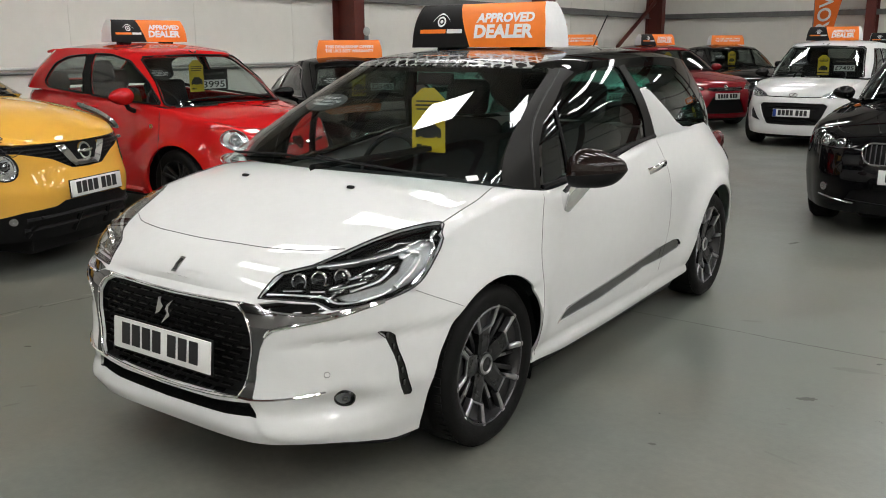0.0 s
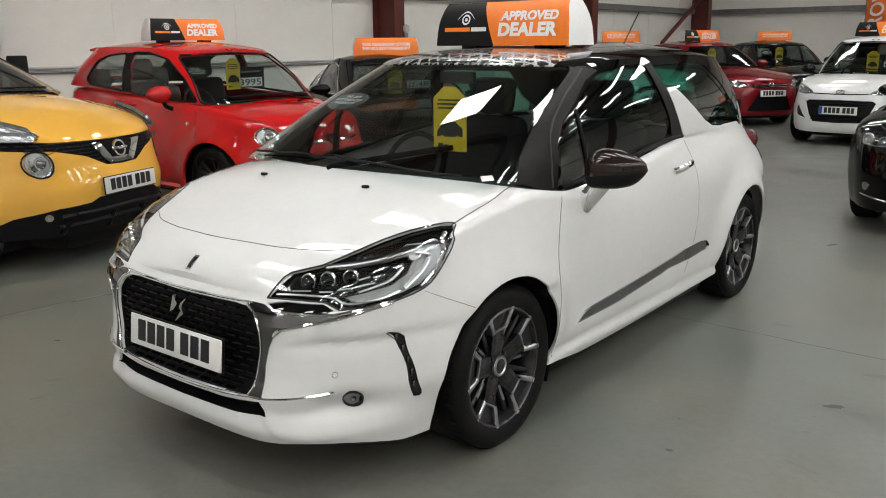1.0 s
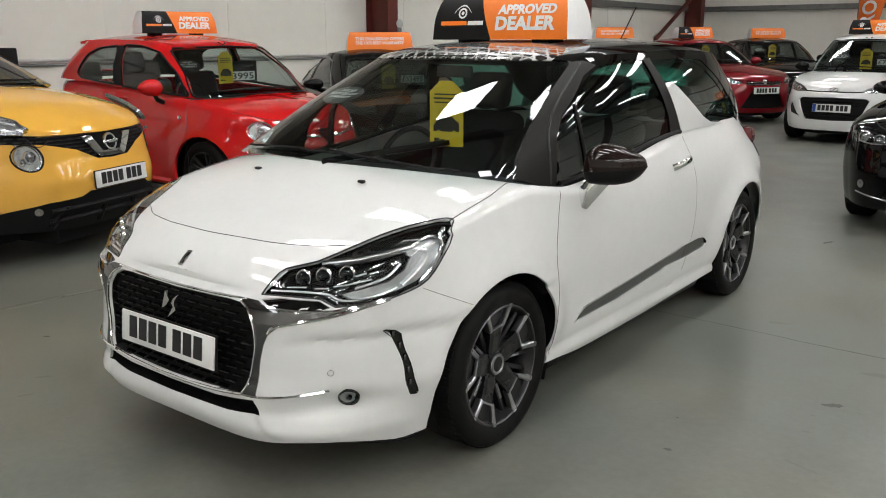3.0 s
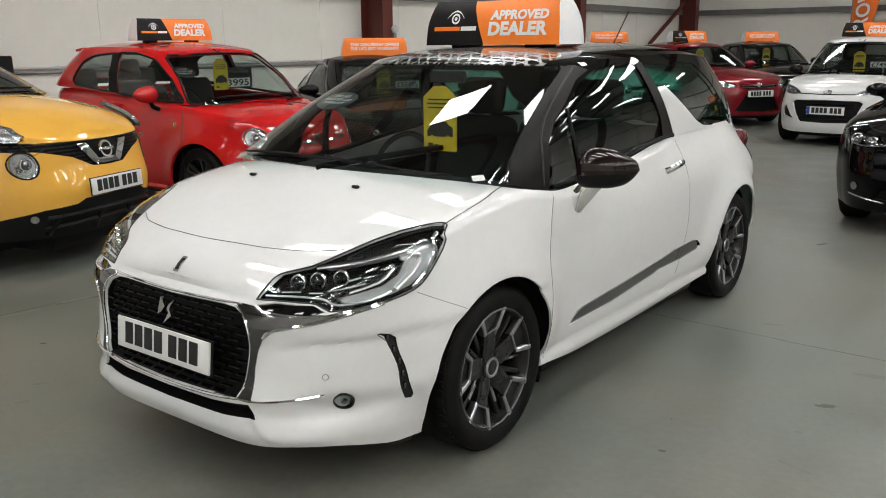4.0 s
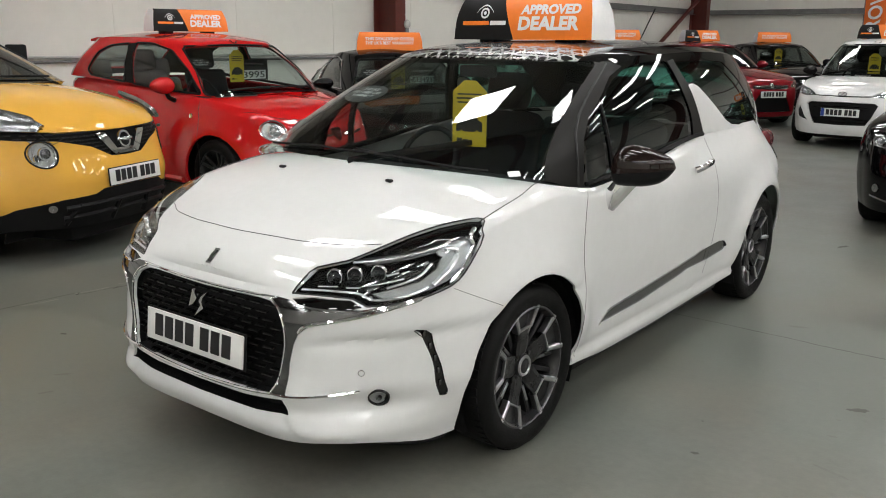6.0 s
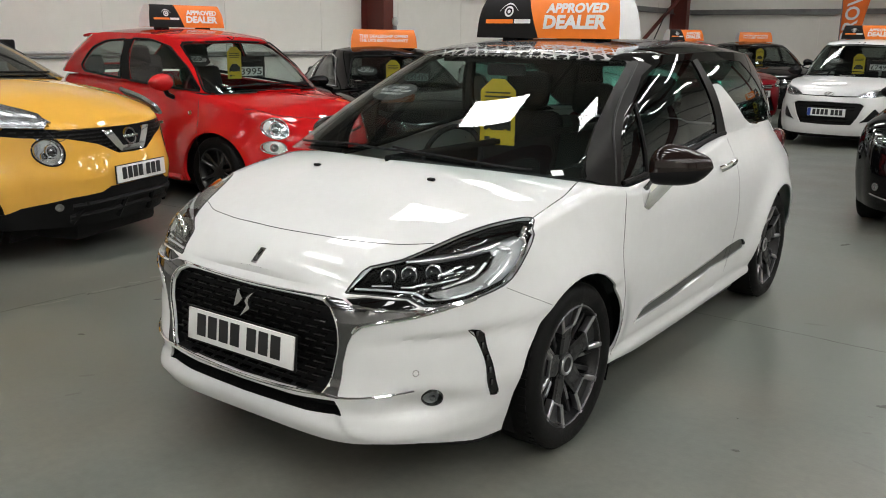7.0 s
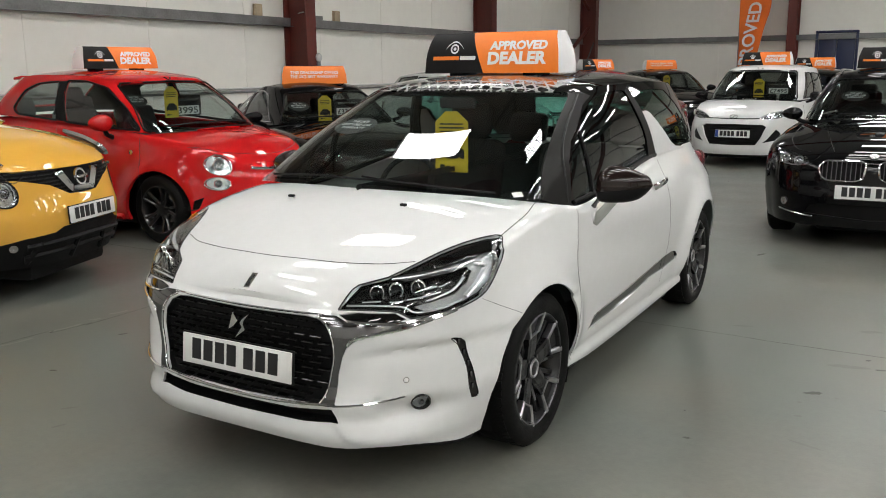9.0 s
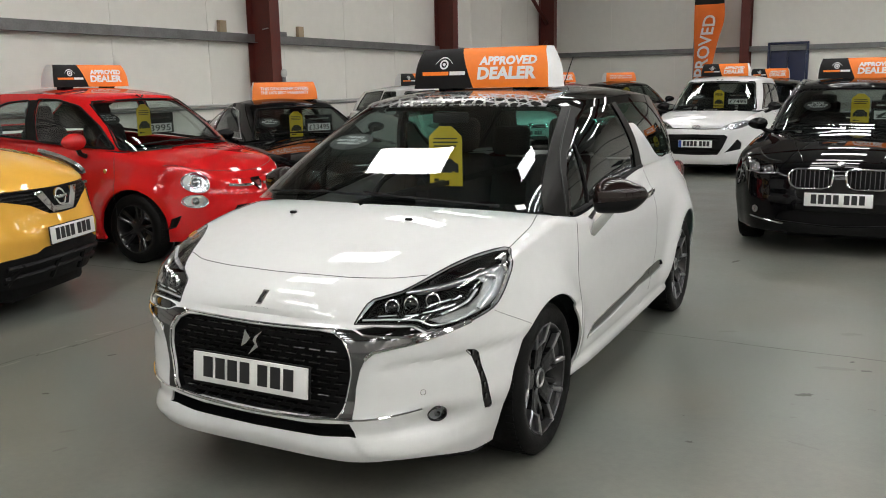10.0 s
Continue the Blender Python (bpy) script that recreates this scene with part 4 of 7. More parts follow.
def white_car():
    car = thing("hatchback_car", pose(0, 0, 0), "white three-door hatchback with black patterned roof, parked on the hall floor", "car", "cars on display")
    s = WHITE_HATCH
    low = lower_body(s)
    tree = BVHTree.FromBMesh(low)
    ahead = lambda c: c.y < 0.2
    # grille
    grille_half = [(0, 0.657), (0.151, 0.660), (0.273, 0.663), (0.331, 0.660), (0.372, 0.640), (0.401, 0.598), (0.409, 0.537), (0.399, 0.476), (0.384, 0.407), (0.364, 0.373), (0.204, 0.360), (0, 0.354)]
    grille = sunk(low, both(grille_half), "front", ahead, (0, 0.035, 0), "grille", PLASTIC, car, "black honeycomb grille")
    dash = bpy.data.meshes.new("grille_blade")
    b = box(0.046, 0.016, 0.005, (0, 0, 0), 0.002, turn=Matrix.Rotation(0.35, 3, "X"))
    b.to_mesh(dash)
    b.free()
    dash.materials.append(BLADE)
    half = both(grille_half)
    for r in range(13):
        z = 0.372 + r * 0.0225
        for c in range(-6, 7):
            x = (c + (0.5 if r % 2 else 0)) * 0.066
            if not (inside(half, (x - 0.025, z)) and inside(half, (x + 0.025, z))):
                continue
            p, nrm = cast(tree, x, z, "front")
            o = new("grille_blade", dash)
            o.parent = grille
            o.matrix_basis = Matrix.Translation(p + Vector((0, 0.014, 0))) @ turned_to(nrm)
    # lower intake
    intake = both([(0, 0.331), (0.236, 0.336), (0.405, 0.354), (0.427, 0.305), (0.288, 0.293), (0, 0.288)])
    sunk(low, intake, "front", ahead, (0, 0.07, 0), "lower_intake", PLASTIC, car, "black lower air intake")
    for sx in (-1, 1):
        flip = lambda poly: [(sx * a, z) for a, z in poly]
        near = lambda c: c.y < 0.1 and c.x * sx > 0
        # bright surround and the wing under the lamp
        wing = [(0.365, 0.373), (0.386, 0.407), (0.401, 0.476), (0.411, 0.537), (0.403, 0.600), (0.374, 0.643), (0.338, 0.663), (0.349, 0.673), (0.403, 0.671), (0.444, 0.657), (0.593, 0.652), (0.665, 0.661), (0.726, 0.679), (0.680, 0.652), (0.628, 0.638), (0.554, 0.618), (0.489, 0.602), (0.456, 0.574), (0.440, 0.538), (0.426, 0.477), (0.422, 0.409), (0.417, 0.371)]
        face = lift(low, cut(low, flip(wing), "front", near))
        trim = part("grille_surround", rim(shift(face, 0.004), 0.01), DARK_CHROME, car, "dark chrome grille surround")
        groove("bright_edge", tree, flip([(0.365, 0.373), (0.386, 0.407), (0.401, 0.476), (0.411, 0.537), (0.403, 0.600), (0.374, 0.643), (0.338, 0.663), (0.350, 0.671)]), "front", CHROME, trim, 0.004, proud=0.004)
        groove("bright_edge", tree, flip([(0.444, 0.658), (0.593, 0.654), (0.665, 0.663), (0.726, 0.681)]), "front", CHROME, trim, 0.005, proud=0.005)
        groove("bright_edge", tree, flip([(0.726, 0.677), (0.627, 0.641), (0.489, 0.607), (0.458, 0.579)]), "front", CHROME, trim, 0.006, proud=0.003)
        strip = [(0.406, 0.677), (0.468, 0.688), (0.589, 0.687), (0.623, 0.667), (0.593, 0.655), (0.449, 0.659)]
        face = lift(low, cut(low, flip(strip), "front", near))
        part("lamp_base", shift(face, -0.012), GLOSS_BLACK, car)
        groove("bumper_blade", tree, flip([(0.367, 0.369), (0.437, 0.370), (0.519, 0.381), (0.575, 0.391), (0.618, 0.399)]), "front", CHROME, car, 0.007, proud=0.003, flat=0.6)
        # headlamp
        lamp = [(0.398, 0.689), (0.410, 0.731), (0.428, 0.761), (0.505, 0.783), (0.565, 0.821), (0.604, 0.848), (0.649, 0.870), (0.704, 0.885), (0.743, 0.887), (0.760, 0.872), (0.775, 0.842), (0.778, 0.786), (0.773, 0.735), (0.762, 0.703), (0.738, 0.684), (0.706, 0.673), (0.633, 0.669), (0.594, 0.691), (0.488, 0.693)]
        face = lift(low, cut(low, flip(lamp), "front", near))
        bowl = face.copy()
        head = part("headlamp", shift(face, 0.001), LENS, car, "clear headlamp with three round projectors")
        move = Vector((-sx * 0.012, 0.026, -0.004))
        for v in bowl.verts:
            v.co += move
        plate = lift(bowl, cut(bowl, [(sx * a, z) for a, z in [(0.505, 0.781), (0.565, 0.792), (0.626, 0.802), (0.685, 0.820), (0.736, 0.843), (0.756, 0.831), (0.764, 0.799), (0.758, 0.750), (0.744, 0.716), (0.723, 0.697), (0.684, 0.684), (0.648, 0.684), (0.620, 0.700), (0.662, 0.711), (0.708, 0.726), (0.726, 0.755), (0.729, 0.793), (0.712, 0.809), (0.667, 0.796), (0.606, 0.781), (0.555, 0.772)]], "front"))
        for v in plate.verts:
            v.co -= move * 0.35
        part("lamp_frame", rim(plate, 0.006), SATIN_SILVER, head)
        for v in bmesh.ops.extrude_edge_only(bowl, edges=[e for e in bowl.edges if e.is_boundary])["geom"]:
            if isinstance(v, bmesh.types.BMVert):
                v.co -= move * 0.97
        part("housing", bowl, GLOSS_BLACK, head)
        ringed = flip(lamp)
        groove("lamp_seal", tree, ringed + [ringed[0]], "front", INK, head, 0.003, n=2)
        inner = lambda a, z, deep: (lambda p: p + Vector((-sx * deep * 0.45, deep, 0)))(cast(tree, sx * a, z, "front")[0])
        for a, z in ((0.504, 0.740), (0.561, 0.749), (0.625, 0.758)):
            p = inner(a, z, 0.012)
            to = Matrix.Translation(p) @ turned_to((sx * 0.42, -0.9, 0.05))
            bezel = lathe([(0.027, 0.0), (0.025, -0.008), (0.0225, -0.009), (0.0215, 0.005)], 28, axis="y")
            bmesh.ops.transform(bezel, matrix=to, verts=bezel.verts)
            part("projector", bezel, CHROME, head)
            back = lathe([(0.0215, 0.005), (0.012, 0.012), (0.0001, 0.013)], 24, axis="y")
            bmesh.ops.transform(back, matrix=to, verts=back.verts)
            part("projector_back", back, ALLOY_DARK, head)
            ball = lathe([(0.020, 0.004), (0.016, -0.006), (0.009, -0.011), (0.0001, -0.013)], 24, axis="y")
            bmesh.ops.transform(ball, matrix=to, verts=ball.verts)
            part("projector_lens", ball, LENS, head)
            brow = box(0.058, 0.008, 0.006, (0.004, -0.002, -0.034), 0.002, turn=Matrix.Rotation(-0.2, 3, "Y"))
            bmesh.ops.transform(brow, matrix=to, verts=brow.verts)
            part("projector_brow", brow, LAMP_SILVER, head)
        for pts, rad in (([(0.525, 0.777), (0.606, 0.788), (0.677, 0.805), (0.732, 0.827)], 0.008), ([(0.734, 0.820), (0.756, 0.808), (0.755, 0.760), (0.737, 0.712)], 0.012), ([(0.422, 0.699), (0.508, 0.704), (0.598, 0.703), (0.643, 0.683), (0.704, 0.689), (0.732, 0.707)], 0.006), ([(0.406, 0.700), (0.433, 0.753)], 0.004), ([(0.662, 0.716), (0.712, 0.741), (0.730, 0.779)], 0.006),
                         ([(0.652, 0.752), (0.676, 0.760)], 0.005), ([(0.684, 0.758), (0.697, 0.763)], 0.004), ([(0.612, 0.724), (0.650, 0.731), (0.690, 0.742)], 0.004), ([(0.560, 0.716), (0.600, 0.719)], 0.004), ([(0.470, 0.712), (0.530, 0.717)], 0.004)):
            line = [inner(a, z, 0.012) for a, z in along(pts, 6)]
            part("lamp_strip", tube(line, rad, 8, flat=0.6), LAMP_SILVER, head)
        # amber on the right-hand lamp paints in the yellow car's reflection
        line = [inner(a, z, 0.006) for a, z in along([(0.758, 0.711), (0.770, 0.759), (0.770, 0.818), (0.752, 0.864)], 5)]
        part("side_reflector", tube(line, 0.008, 6), AMBER if sx < 0 else SILVER_BOWL, head, "side reflector coloured by the yellow car's reflection" if sx < 0 else "")
        # running lamp slot
        slot = [tuple(v) for v in along([(0.7185, 0.577), (0.7235, 0.579), (0.7295, 0.573), (0.735, 0.553), (0.744, 0.495), (0.7525, 0.45), (0.7595, 0.405), (0.7615, 0.37), (0.759, 0.343), (0.753, 0.335)], 2)]
        slot += [tuple(v) for v in along([(0.745, 0.337), (0.7465, 0.375), (0.746, 0.411), (0.741, 0.46), (0.7335, 0.506), (0.7235, 0.547)], 2)]
        drl = sunk(low, flip(slot), "front", near, (-sx * 0.0015, 0.002, 0), "running_lamp", GLOSS_BLACK, car, "black slot with five small lamps")
        ringed = flip(slot)
        groove("slot_edge", tree, ringed + [ringed[0]], "front", PLASTIC, drl, 0.0015, n=1)
        for z in (0.559, 0.516, 0.472, 0.429, 0.386):
            a = float(np.interp(z, [0.36, 0.41, 0.46, 0.5, 0.56], [0.7535, 0.7525, 0.7455, 0.739, 0.7265]))
            p, nrm = cast(tree, sx * a, z, "front")
            if p is None:
                continue
            led = box(0.009, 0.006, 0.022, (0, 0, 0), 0.003)
            bmesh.ops.transform(led, matrix=Matrix.Translation(p + nrm * 0.0005) @ turned_to(nrm), verts=led.verts)
            part("lamp_cell", led, DARK_CHROME, drl)
        # fog lamp and parking sensor
        p, nrm = cast(tree, sx * 0.644, 0.368, "front")
        to = Matrix.Translation(p + nrm * 0.009) @ turned_to((nrm + Vector((0, -0.25, 0))).normalized())
        bowl = lathe([(0.036, 0.006), (0.034, -0.002), (0.031, -0.002), (0.028, 0.012), (0.0001, 0.016)], 32, axis="y")
        bmesh.ops.transform(bowl, matrix=to, verts=bowl.verts)
        fog = part("fog_lamp", bowl, GLOSS_BLACK, car, "round black-ringed fog lamp")
        lens = lathe([(0.030, -0.002), (0.018, -0.006), (0.0001, -0.008)], 28, axis="y")
        bmesh.ops.transform(lens, matrix=to, verts=lens.verts)
        part("fog_lens", lens, LENS_DARK, fog)
        bulb = lathe([(0.011, 0.006), (0.009, -0.002), (0.0001, -0.003)], 14, axis="y")
        bmesh.ops.transform(bulb, matrix=to, verts=bulb.verts)
        part("fog_bulb", bulb, SILVER_BOWL, fog)
        p, nrm = cast(tree, sx * 0.624, 0.457, "front")
        to = Matrix.Translation(p) @ turned_to(nrm)
        ring_bm = lathe([(0.0105, 0.001), (0.0105, -0.001), (0.0085, -0.001), (0.0085, 0.001)], 24, axis="y")
        bmesh.ops.transform(ring_bm, matrix=to, verts=ring_bm.verts)
        part("parking_sensor", ring_bm, DULL_CHROME, car)
        # panel gaps and side strip
        groove("panel_gap", tree, flip([(0.746, -0.223), (0.746, -0.088), (0.737, 0.041), (0.701, 0.198)]), "plan", INK, car, 0.002)
        groove("panel_gap", tree, [(-0.385, 0.692), (-0.302, 0.651), (-0.205, 0.604)], "side", INK, car, 0.0009, sx)
        groove("door_gap", tree, [(0.42, 0.90), (0.37, 0.80), (0.345, 0.68), (0.330, 0.52), (0.342, 0.35), (0.36, 0.25)], "side", INK, car, 0.0012, sx)
        slot = [(0.535, 0.335), (0.58, 0.368), (0.65, 0.388), (1.046, 0.412), (1.45, 0.440), (1.60, 0.456), (1.82, 0.462), (1.90, 0.450), (1.945, 0.42), (1.92, 0.395), (1.72, 0.384), (1.45, 0.386), (1.38, 0.375), (0.936, 0.342)]
        side = lambda c: c.x * sx > 0.5
        strip = sunk(low, rounded(slot, 0.012), "side", side, (-sx * 0.008, 0, 0), "door_strip", DARK_CHROME, car, "dark polished strip along the door")
        groove("strip_edge", tree, [(0.535, 0.337), (0.585, 0.372), (0.65, 0.391), (1.05, 0.414), (1.45, 0.442), (1.60, 0.458)], "side", CHROME, strip, 0.004, sx)
        groove("door_gap", tree, [(1.665, 1.0), (1.715, 0.86), (1.735, 0.68), (1.71, 0.48), (1.65, 0.32)], "side", INK, car, 0.0008, sx)
        # door handle on a bright bow
        line = []
        for y, z, o in ((1.455, 0.868, 0.006), (1.48, 0.873, 0.03), (1.55, 0.882, 0.038), (1.62, 0.888, 0.03), (1.65, 0.892, 0.006)):
            p, nrm = cast(tree, y, z, "side", sx)
            line.append(p + nrm * o)
        part("door_handle", tube(along(line, 5), 0.011, 8, flat=1.5), CHROME, car, "chrome door handle")
        # rear lamp
        face = lift(low, cut(low, rounded([(2.72, 0.98), (2.83, 1.0), (3.02, 0.9), (3.05, 0.72), (2.9, 0.78)], 0.03), "side", side))
        rear = part("rear_lamp", shift(face, 0.004), RED_LENS, car, "red rear lamp that bulges from the corner")
        bulge = bmesh.new()
        bmesh.ops.create_uvsphere(bulge, u_segments=20, v_segments=12, radius=1)
        bmesh.ops.transform(bulge, matrix=Matrix.Translation((sx * 0.700, 2.80, 0.895)) @ Matrix.Diagonal((0.046, 0.085, 0.065, 1)), verts=bulge.verts)
        part("lamp_bulge", bulge, RED_LENS, rear)
    lip, lip_n = plan(s["front"], s["rear"], s["middle"], s["W"], s["nf"], s["nr"], (30, 60, 18))
    low_edge = smooth_curve(s["bottom"])
    run = [(p[0] - n[0] * 0.085, p[1] - n[1] * 0.085, low_edge(p[1]) - 0.006) for p, n in zip(lip, lip_n) if p[1] < -0.36]
    part("front_lip", tube([(-x, y, z) for x, y, z in reversed(run[1:])] + run, 0.012, 6), PLASTIC, car, "black lip under the front bumper")
    # bonnet
    groove("bonnet_gap", tree, [(-0.60, -0.47), (-0.545, -0.492), (-0.45, -0.546), (-0.33, -0.583), (-0.21, -0.607), (0, -0.624), (0.211, -0.608), (0.332, -0.586), (0.454, -0.546), (0.553, -0.490)], "plan", INK, car, 0.0017)
    groove("grille_edge", tree, [(-0.350, 0.671), (-0.2, 0.667), (0, 0.664), (0.2, 0.667), (0.350, 0.671)], "front", CHROME, car, 0.004, proud=0.002)
    groove("grille_edge", tree, [(-0.367, 0.369), (-0.2, 0.355), (0, 0.349), (0.2, 0.355), (0.367, 0.369)], "front", CHROME, car, 0.0055, proud=0.003)
    for sx in (-1, 1):
        p, nrm = cast(tree, sx * 0.286, -0.15, "plan")
        nozzle = box(0.03, 0.018, 0.012, (0, 0, 0), 0.005)
        bmesh.ops.transform(nozzle, matrix=Matrix.Translation(p + nrm * 0.004), verts=nozzle.verts)
        part("washer_jet", nozzle, PLASTIC, car)
    p, nrm = cast(tree, 0.0, 0.745, "front")
    to = Matrix.Translation(p + nrm * 0.002) @ turned_to(nrm)
    badge = part("bonnet_badge", slab([(-0.017, -0.030), (0.008, -0.030), (0.019, 0.030), (-0.006, 0.030)], 0.006, to), CHROME, car, "small bright bonnet badge", smooth=False)
    part("badge_inlay", slab([(-0.010, -0.022), (0.004, -0.022), (-0.001, 0.0), (0.010, 0.022), (-0.002, 0.022), (-0.009, 0.002)], 0.004, to @ Matrix.Translation((0, -0.003, 0))), INK, badge, smooth=False)
    p, nrm = cast(tree, -0.005, 0.60, "front")
    to = Matrix.Translation(p + nrm * 0.004) @ turned_to(nrm) @ Matrix.Diagonal((0.82, 1, 0.82, 1))
    emblem = part("grille_emblem", slab([(-0.054, -0.030), (-0.034, 0.046), (-0.026, 0.036), (-0.004, 0.012), (-0.028, -0.016)], 0.012, to), CHROME, car, "bright two-part grille emblem", smooth=False)
    part("emblem_half", slab([(0.060, 0.048), (0.022, 0.022), (0.010, 0.002), (0.022, -0.014), (-0.014, -0.064), (0.040, -0.024), (0.028, 0.0), (0.032, 0.016)], 0.012, to), CHROME, emblem, smooth=False)
    number_plate(car, (0, -0.831, 0.483), 0, -6)
    finish_lower(low, s, car, WHITE)

    # windows, pillars and roof
    up = upper_body(s)
    utree = BVHTree.FromBMesh(up)
    pane = lift(up, cut(up, rounded([(-0.722, 0.945), (0, 0.96), (0.722, 0.945), (0.64, 1.177), (0.582, 1.321), (0.558, 1.38), (0, 1.389), (-0.558, 1.38), (-0.582, 1.321), (-0.64, 1.177)], 0.025), "front", lambda c: c.y < 1.2))
    screen = part("windscreen", shift(pane, -0.003), SCREEN_GLASS, car, "wide raked windscreen")
    pane = lift(up, cut(up, rounded([(-0.52, 1.08), (0.52, 1.08), (0.46, 1.33), (-0.46, 1.33)], 0.05), "front", lambda c: c.y > 2.3))
    part("rear_window", shift(pane, -0.003), GREEN_GLASS, car)
    quarter = [(0.508, 0.922), (0.515, 1.0), (0.536, 1.07), (0.590, 1.135), (0.700, 1.202), (0.690, 1.11), (0.702, 0.94)]
    door_pane = [(0.727, 1.216), (0.80, 1.262), (0.876, 1.302), (1.02, 1.352), (1.20, 1.374), (1.36, 1.378), (1.41, 1.370), (1.43, 1.335), (1.46, 1.26), (1.52, 1.11), (1.535, 1.022), (1.25, 1.0), (1.0, 0.966), (0.75, 0.935), (0.730, 0.942), (0.716, 1.104)]
    fin = [(1.552, 1.262), (1.603, 1.14), (1.668, 1.02), (1.70, 0.98), (2.45, 0.98), (2.2, 1.03), (2.06, 1.042), (1.96, 1.075), (1.76, 1.19), (1.66, 1.25), (1.62, 1.262)]
    rear_pane = [(1.495, 1.370), (1.9, 1.372), (2.12, 1.362), (2.28, 1.27), (2.45, 1.13), (2.62, 1.04), (2.4, 1.037), (2.2, 1.037), (2.07, 1.048), (1.965, 1.081), (1.765, 1.197), (1.665, 1.258), (1.62, 1.270), (1.552, 1.272)]
    for sx in (-1, 1):
        side = lambda c: c.x * sx > 0.3
        for name, poly, mat in (("quarter_light", quarter, SIDE_GLASS), ("door_window", door_pane, SIDE_GLASS), ("rear_quarter_window", rear_pane, GREEN_GLASS)):
            pane = lift(up, cut(up, rounded(poly, 0.02), "side", side))
            part(name, shift(pane, -0.003), mat, car)
        pane = lift(up, cut(up, rounded(fin, 0.012), "side", side))
        part("quarter_panel", rim(shift(pane, 0.004), 0.006), WHITE, car, "white upswept panel behind the door window")
        groove("window_seal", utree, [(0.50, 0.915), (0.72, 0.928), (1.0, 0.957), (1.25, 0.99), (1.55, 1.02), (1.66, 1.022)], "side", PLASTIC, car, 0.011, sx, 0.0)
        groove("pillar_gap", utree, [(0.440, 0.922), (0.472, 1.083), (0.540, 1.162), (0.62, 1.215), (0.706, 1.263), (0.92, 1.368)], "side", INK, car, 0.005, sx, 0.001)
        groove("window_bar", utree, [(0.716, 0.935), (0.703, 1.11), (0.714, 1.208)], "side", PLASTIC, car, 0.008, sx, 0.0)
        front_pillar = [(0.1, 0.9), (0.475, 0.9), (0.498, 1.0), (0.525, 1.085), (0.605, 1.168), (0.71, 1.222), (0.88, 1.318), (1.0, 1.358), (0.95, 1.378), (0.1, 1.378)]
        pane = lift(up, cut(up, front_pillar, "side", lambda c: c.x * sx > 0.3 and c.z < 1.385))
        part("front_pillar", rim(pane, 0.02), PILLAR, car, "satin dark front pillar")
        door_pillar = [(1.412, 1.374), (1.435, 1.335), (1.464, 1.26), (1.524, 1.11), (1.539, 1.012), (1.668, 1.012), (1.602, 1.14), (1.550, 1.265), (1.492, 1.36), (1.486, 1.382)]
        pane = lift(up, cut(up, door_pillar, "side", side))
        part("door_pillar", rim(shift(pane, 0.003), 0.012), PILLAR, car)
    for sx in (-1, 1):
        bmesh.ops.bisect_plane(up, geom=up.verts[:] + up.edges[:] + up.faces[:], dist=1e-5, plane_co=(sx * 0.50, 0, 0), plane_no=(1, 0, 0))
    up.normal_update()
    top = lift(up, [f for f in up.faces if f.calc_center_median().z > 1.3 and abs(f.normal.z) > 0.6 and abs(f.calc_center_median().x) < 0.50])
    part("roof", rim(top, 0.004), PATTERN, car, "black roof with a pale printed net pattern")
    part("window_surround", rim(up, 0.02), GLOSS_BLACK, car)
    groove("screen_seal", utree, [(-0.70, 0.968), (-0.4, 0.993), (0, 1.003), (0.4, 0.993), (0.70, 0.968)], "front", PLASTIC, car, 0.014)
    # wipers on the cowl
    for pts in ([(0.36, 0.985), (0.1, 1.01), (-0.2, 1.03), (-0.52, 1.02)], [(0.6, 0.985), (0.42, 1.0), (0.2, 1.02), (-0.02, 1.035)]):
        line = []
        for a, z in along(pts, 6):
            p, nrm = cast(utree, a, max(z, 1.026 - 0.07 * a * a), "front")
            line.append(p + nrm * 0.008)
        part("wiper", tube(line, 0.0048, 6), PLASTIC, car, "black wiper arm at rest")
    p, nrm = cast(utree, 0.662, 0.99, "front")
    slip = box(0.05, 0.003, 0.022, (0, 0, 0))
    bmesh.ops.transform(slip, matrix=Matrix.Translation(p + nrm * 0.006) @ turned_to(nrm), verts=slip.verts)
    part("paper_slip", slip, BOARD_WHITE, car, smooth=False)
    part("scuttle", box(1.20, 0.12, 0.03, (0, 0.06, 0.90), 0.01), PLASTIC, car)
    # mirrors
    for sx in (-1, 1):
        arm = new("door_mirror")
        arm.parent = car
        arm["label"] = "glossy brown-black door mirror on a bright foot"
        cap, rows = bmesh.new(), []
        for u in np.linspace(-1, 1, 31):
            row = []
            for k in range(28):
                c, w = math.cos(2 * math.pi * k / 28), math.sin(2 * math.pi * k / 28)
                deep = -0.088 if c > 0 else 0.045
                high = 0.092 * MIRROR_TOP(u) if w > 0 else 0.070 * MIRROR_FOOT(u)
                row.append((sx * (0.938 + 0.112 * u), 0.605 + 0.03 * u + deep * MIRROR_DEEP(u) * abs(c) ** 0.8, 0.985 + 0.006 * u + math.copysign(high * abs(w) ** 0.75, w)))
            rows.append(row)
        grid(rows, cap, close=True)
        cap.verts.ensure_lookup_table()
        cap.faces.new(cap.verts[:28])
        cap.faces.new(cap.verts[-28:])
        bmesh.ops.bisect_plane(cap, geom=cap.verts[:] + cap.edges[:] + cap.faces[:], dist=1e-5, plane_co=(sx * 0.938, 0, 0.976), plane_no=(-sx * 0.10, 0, 1))
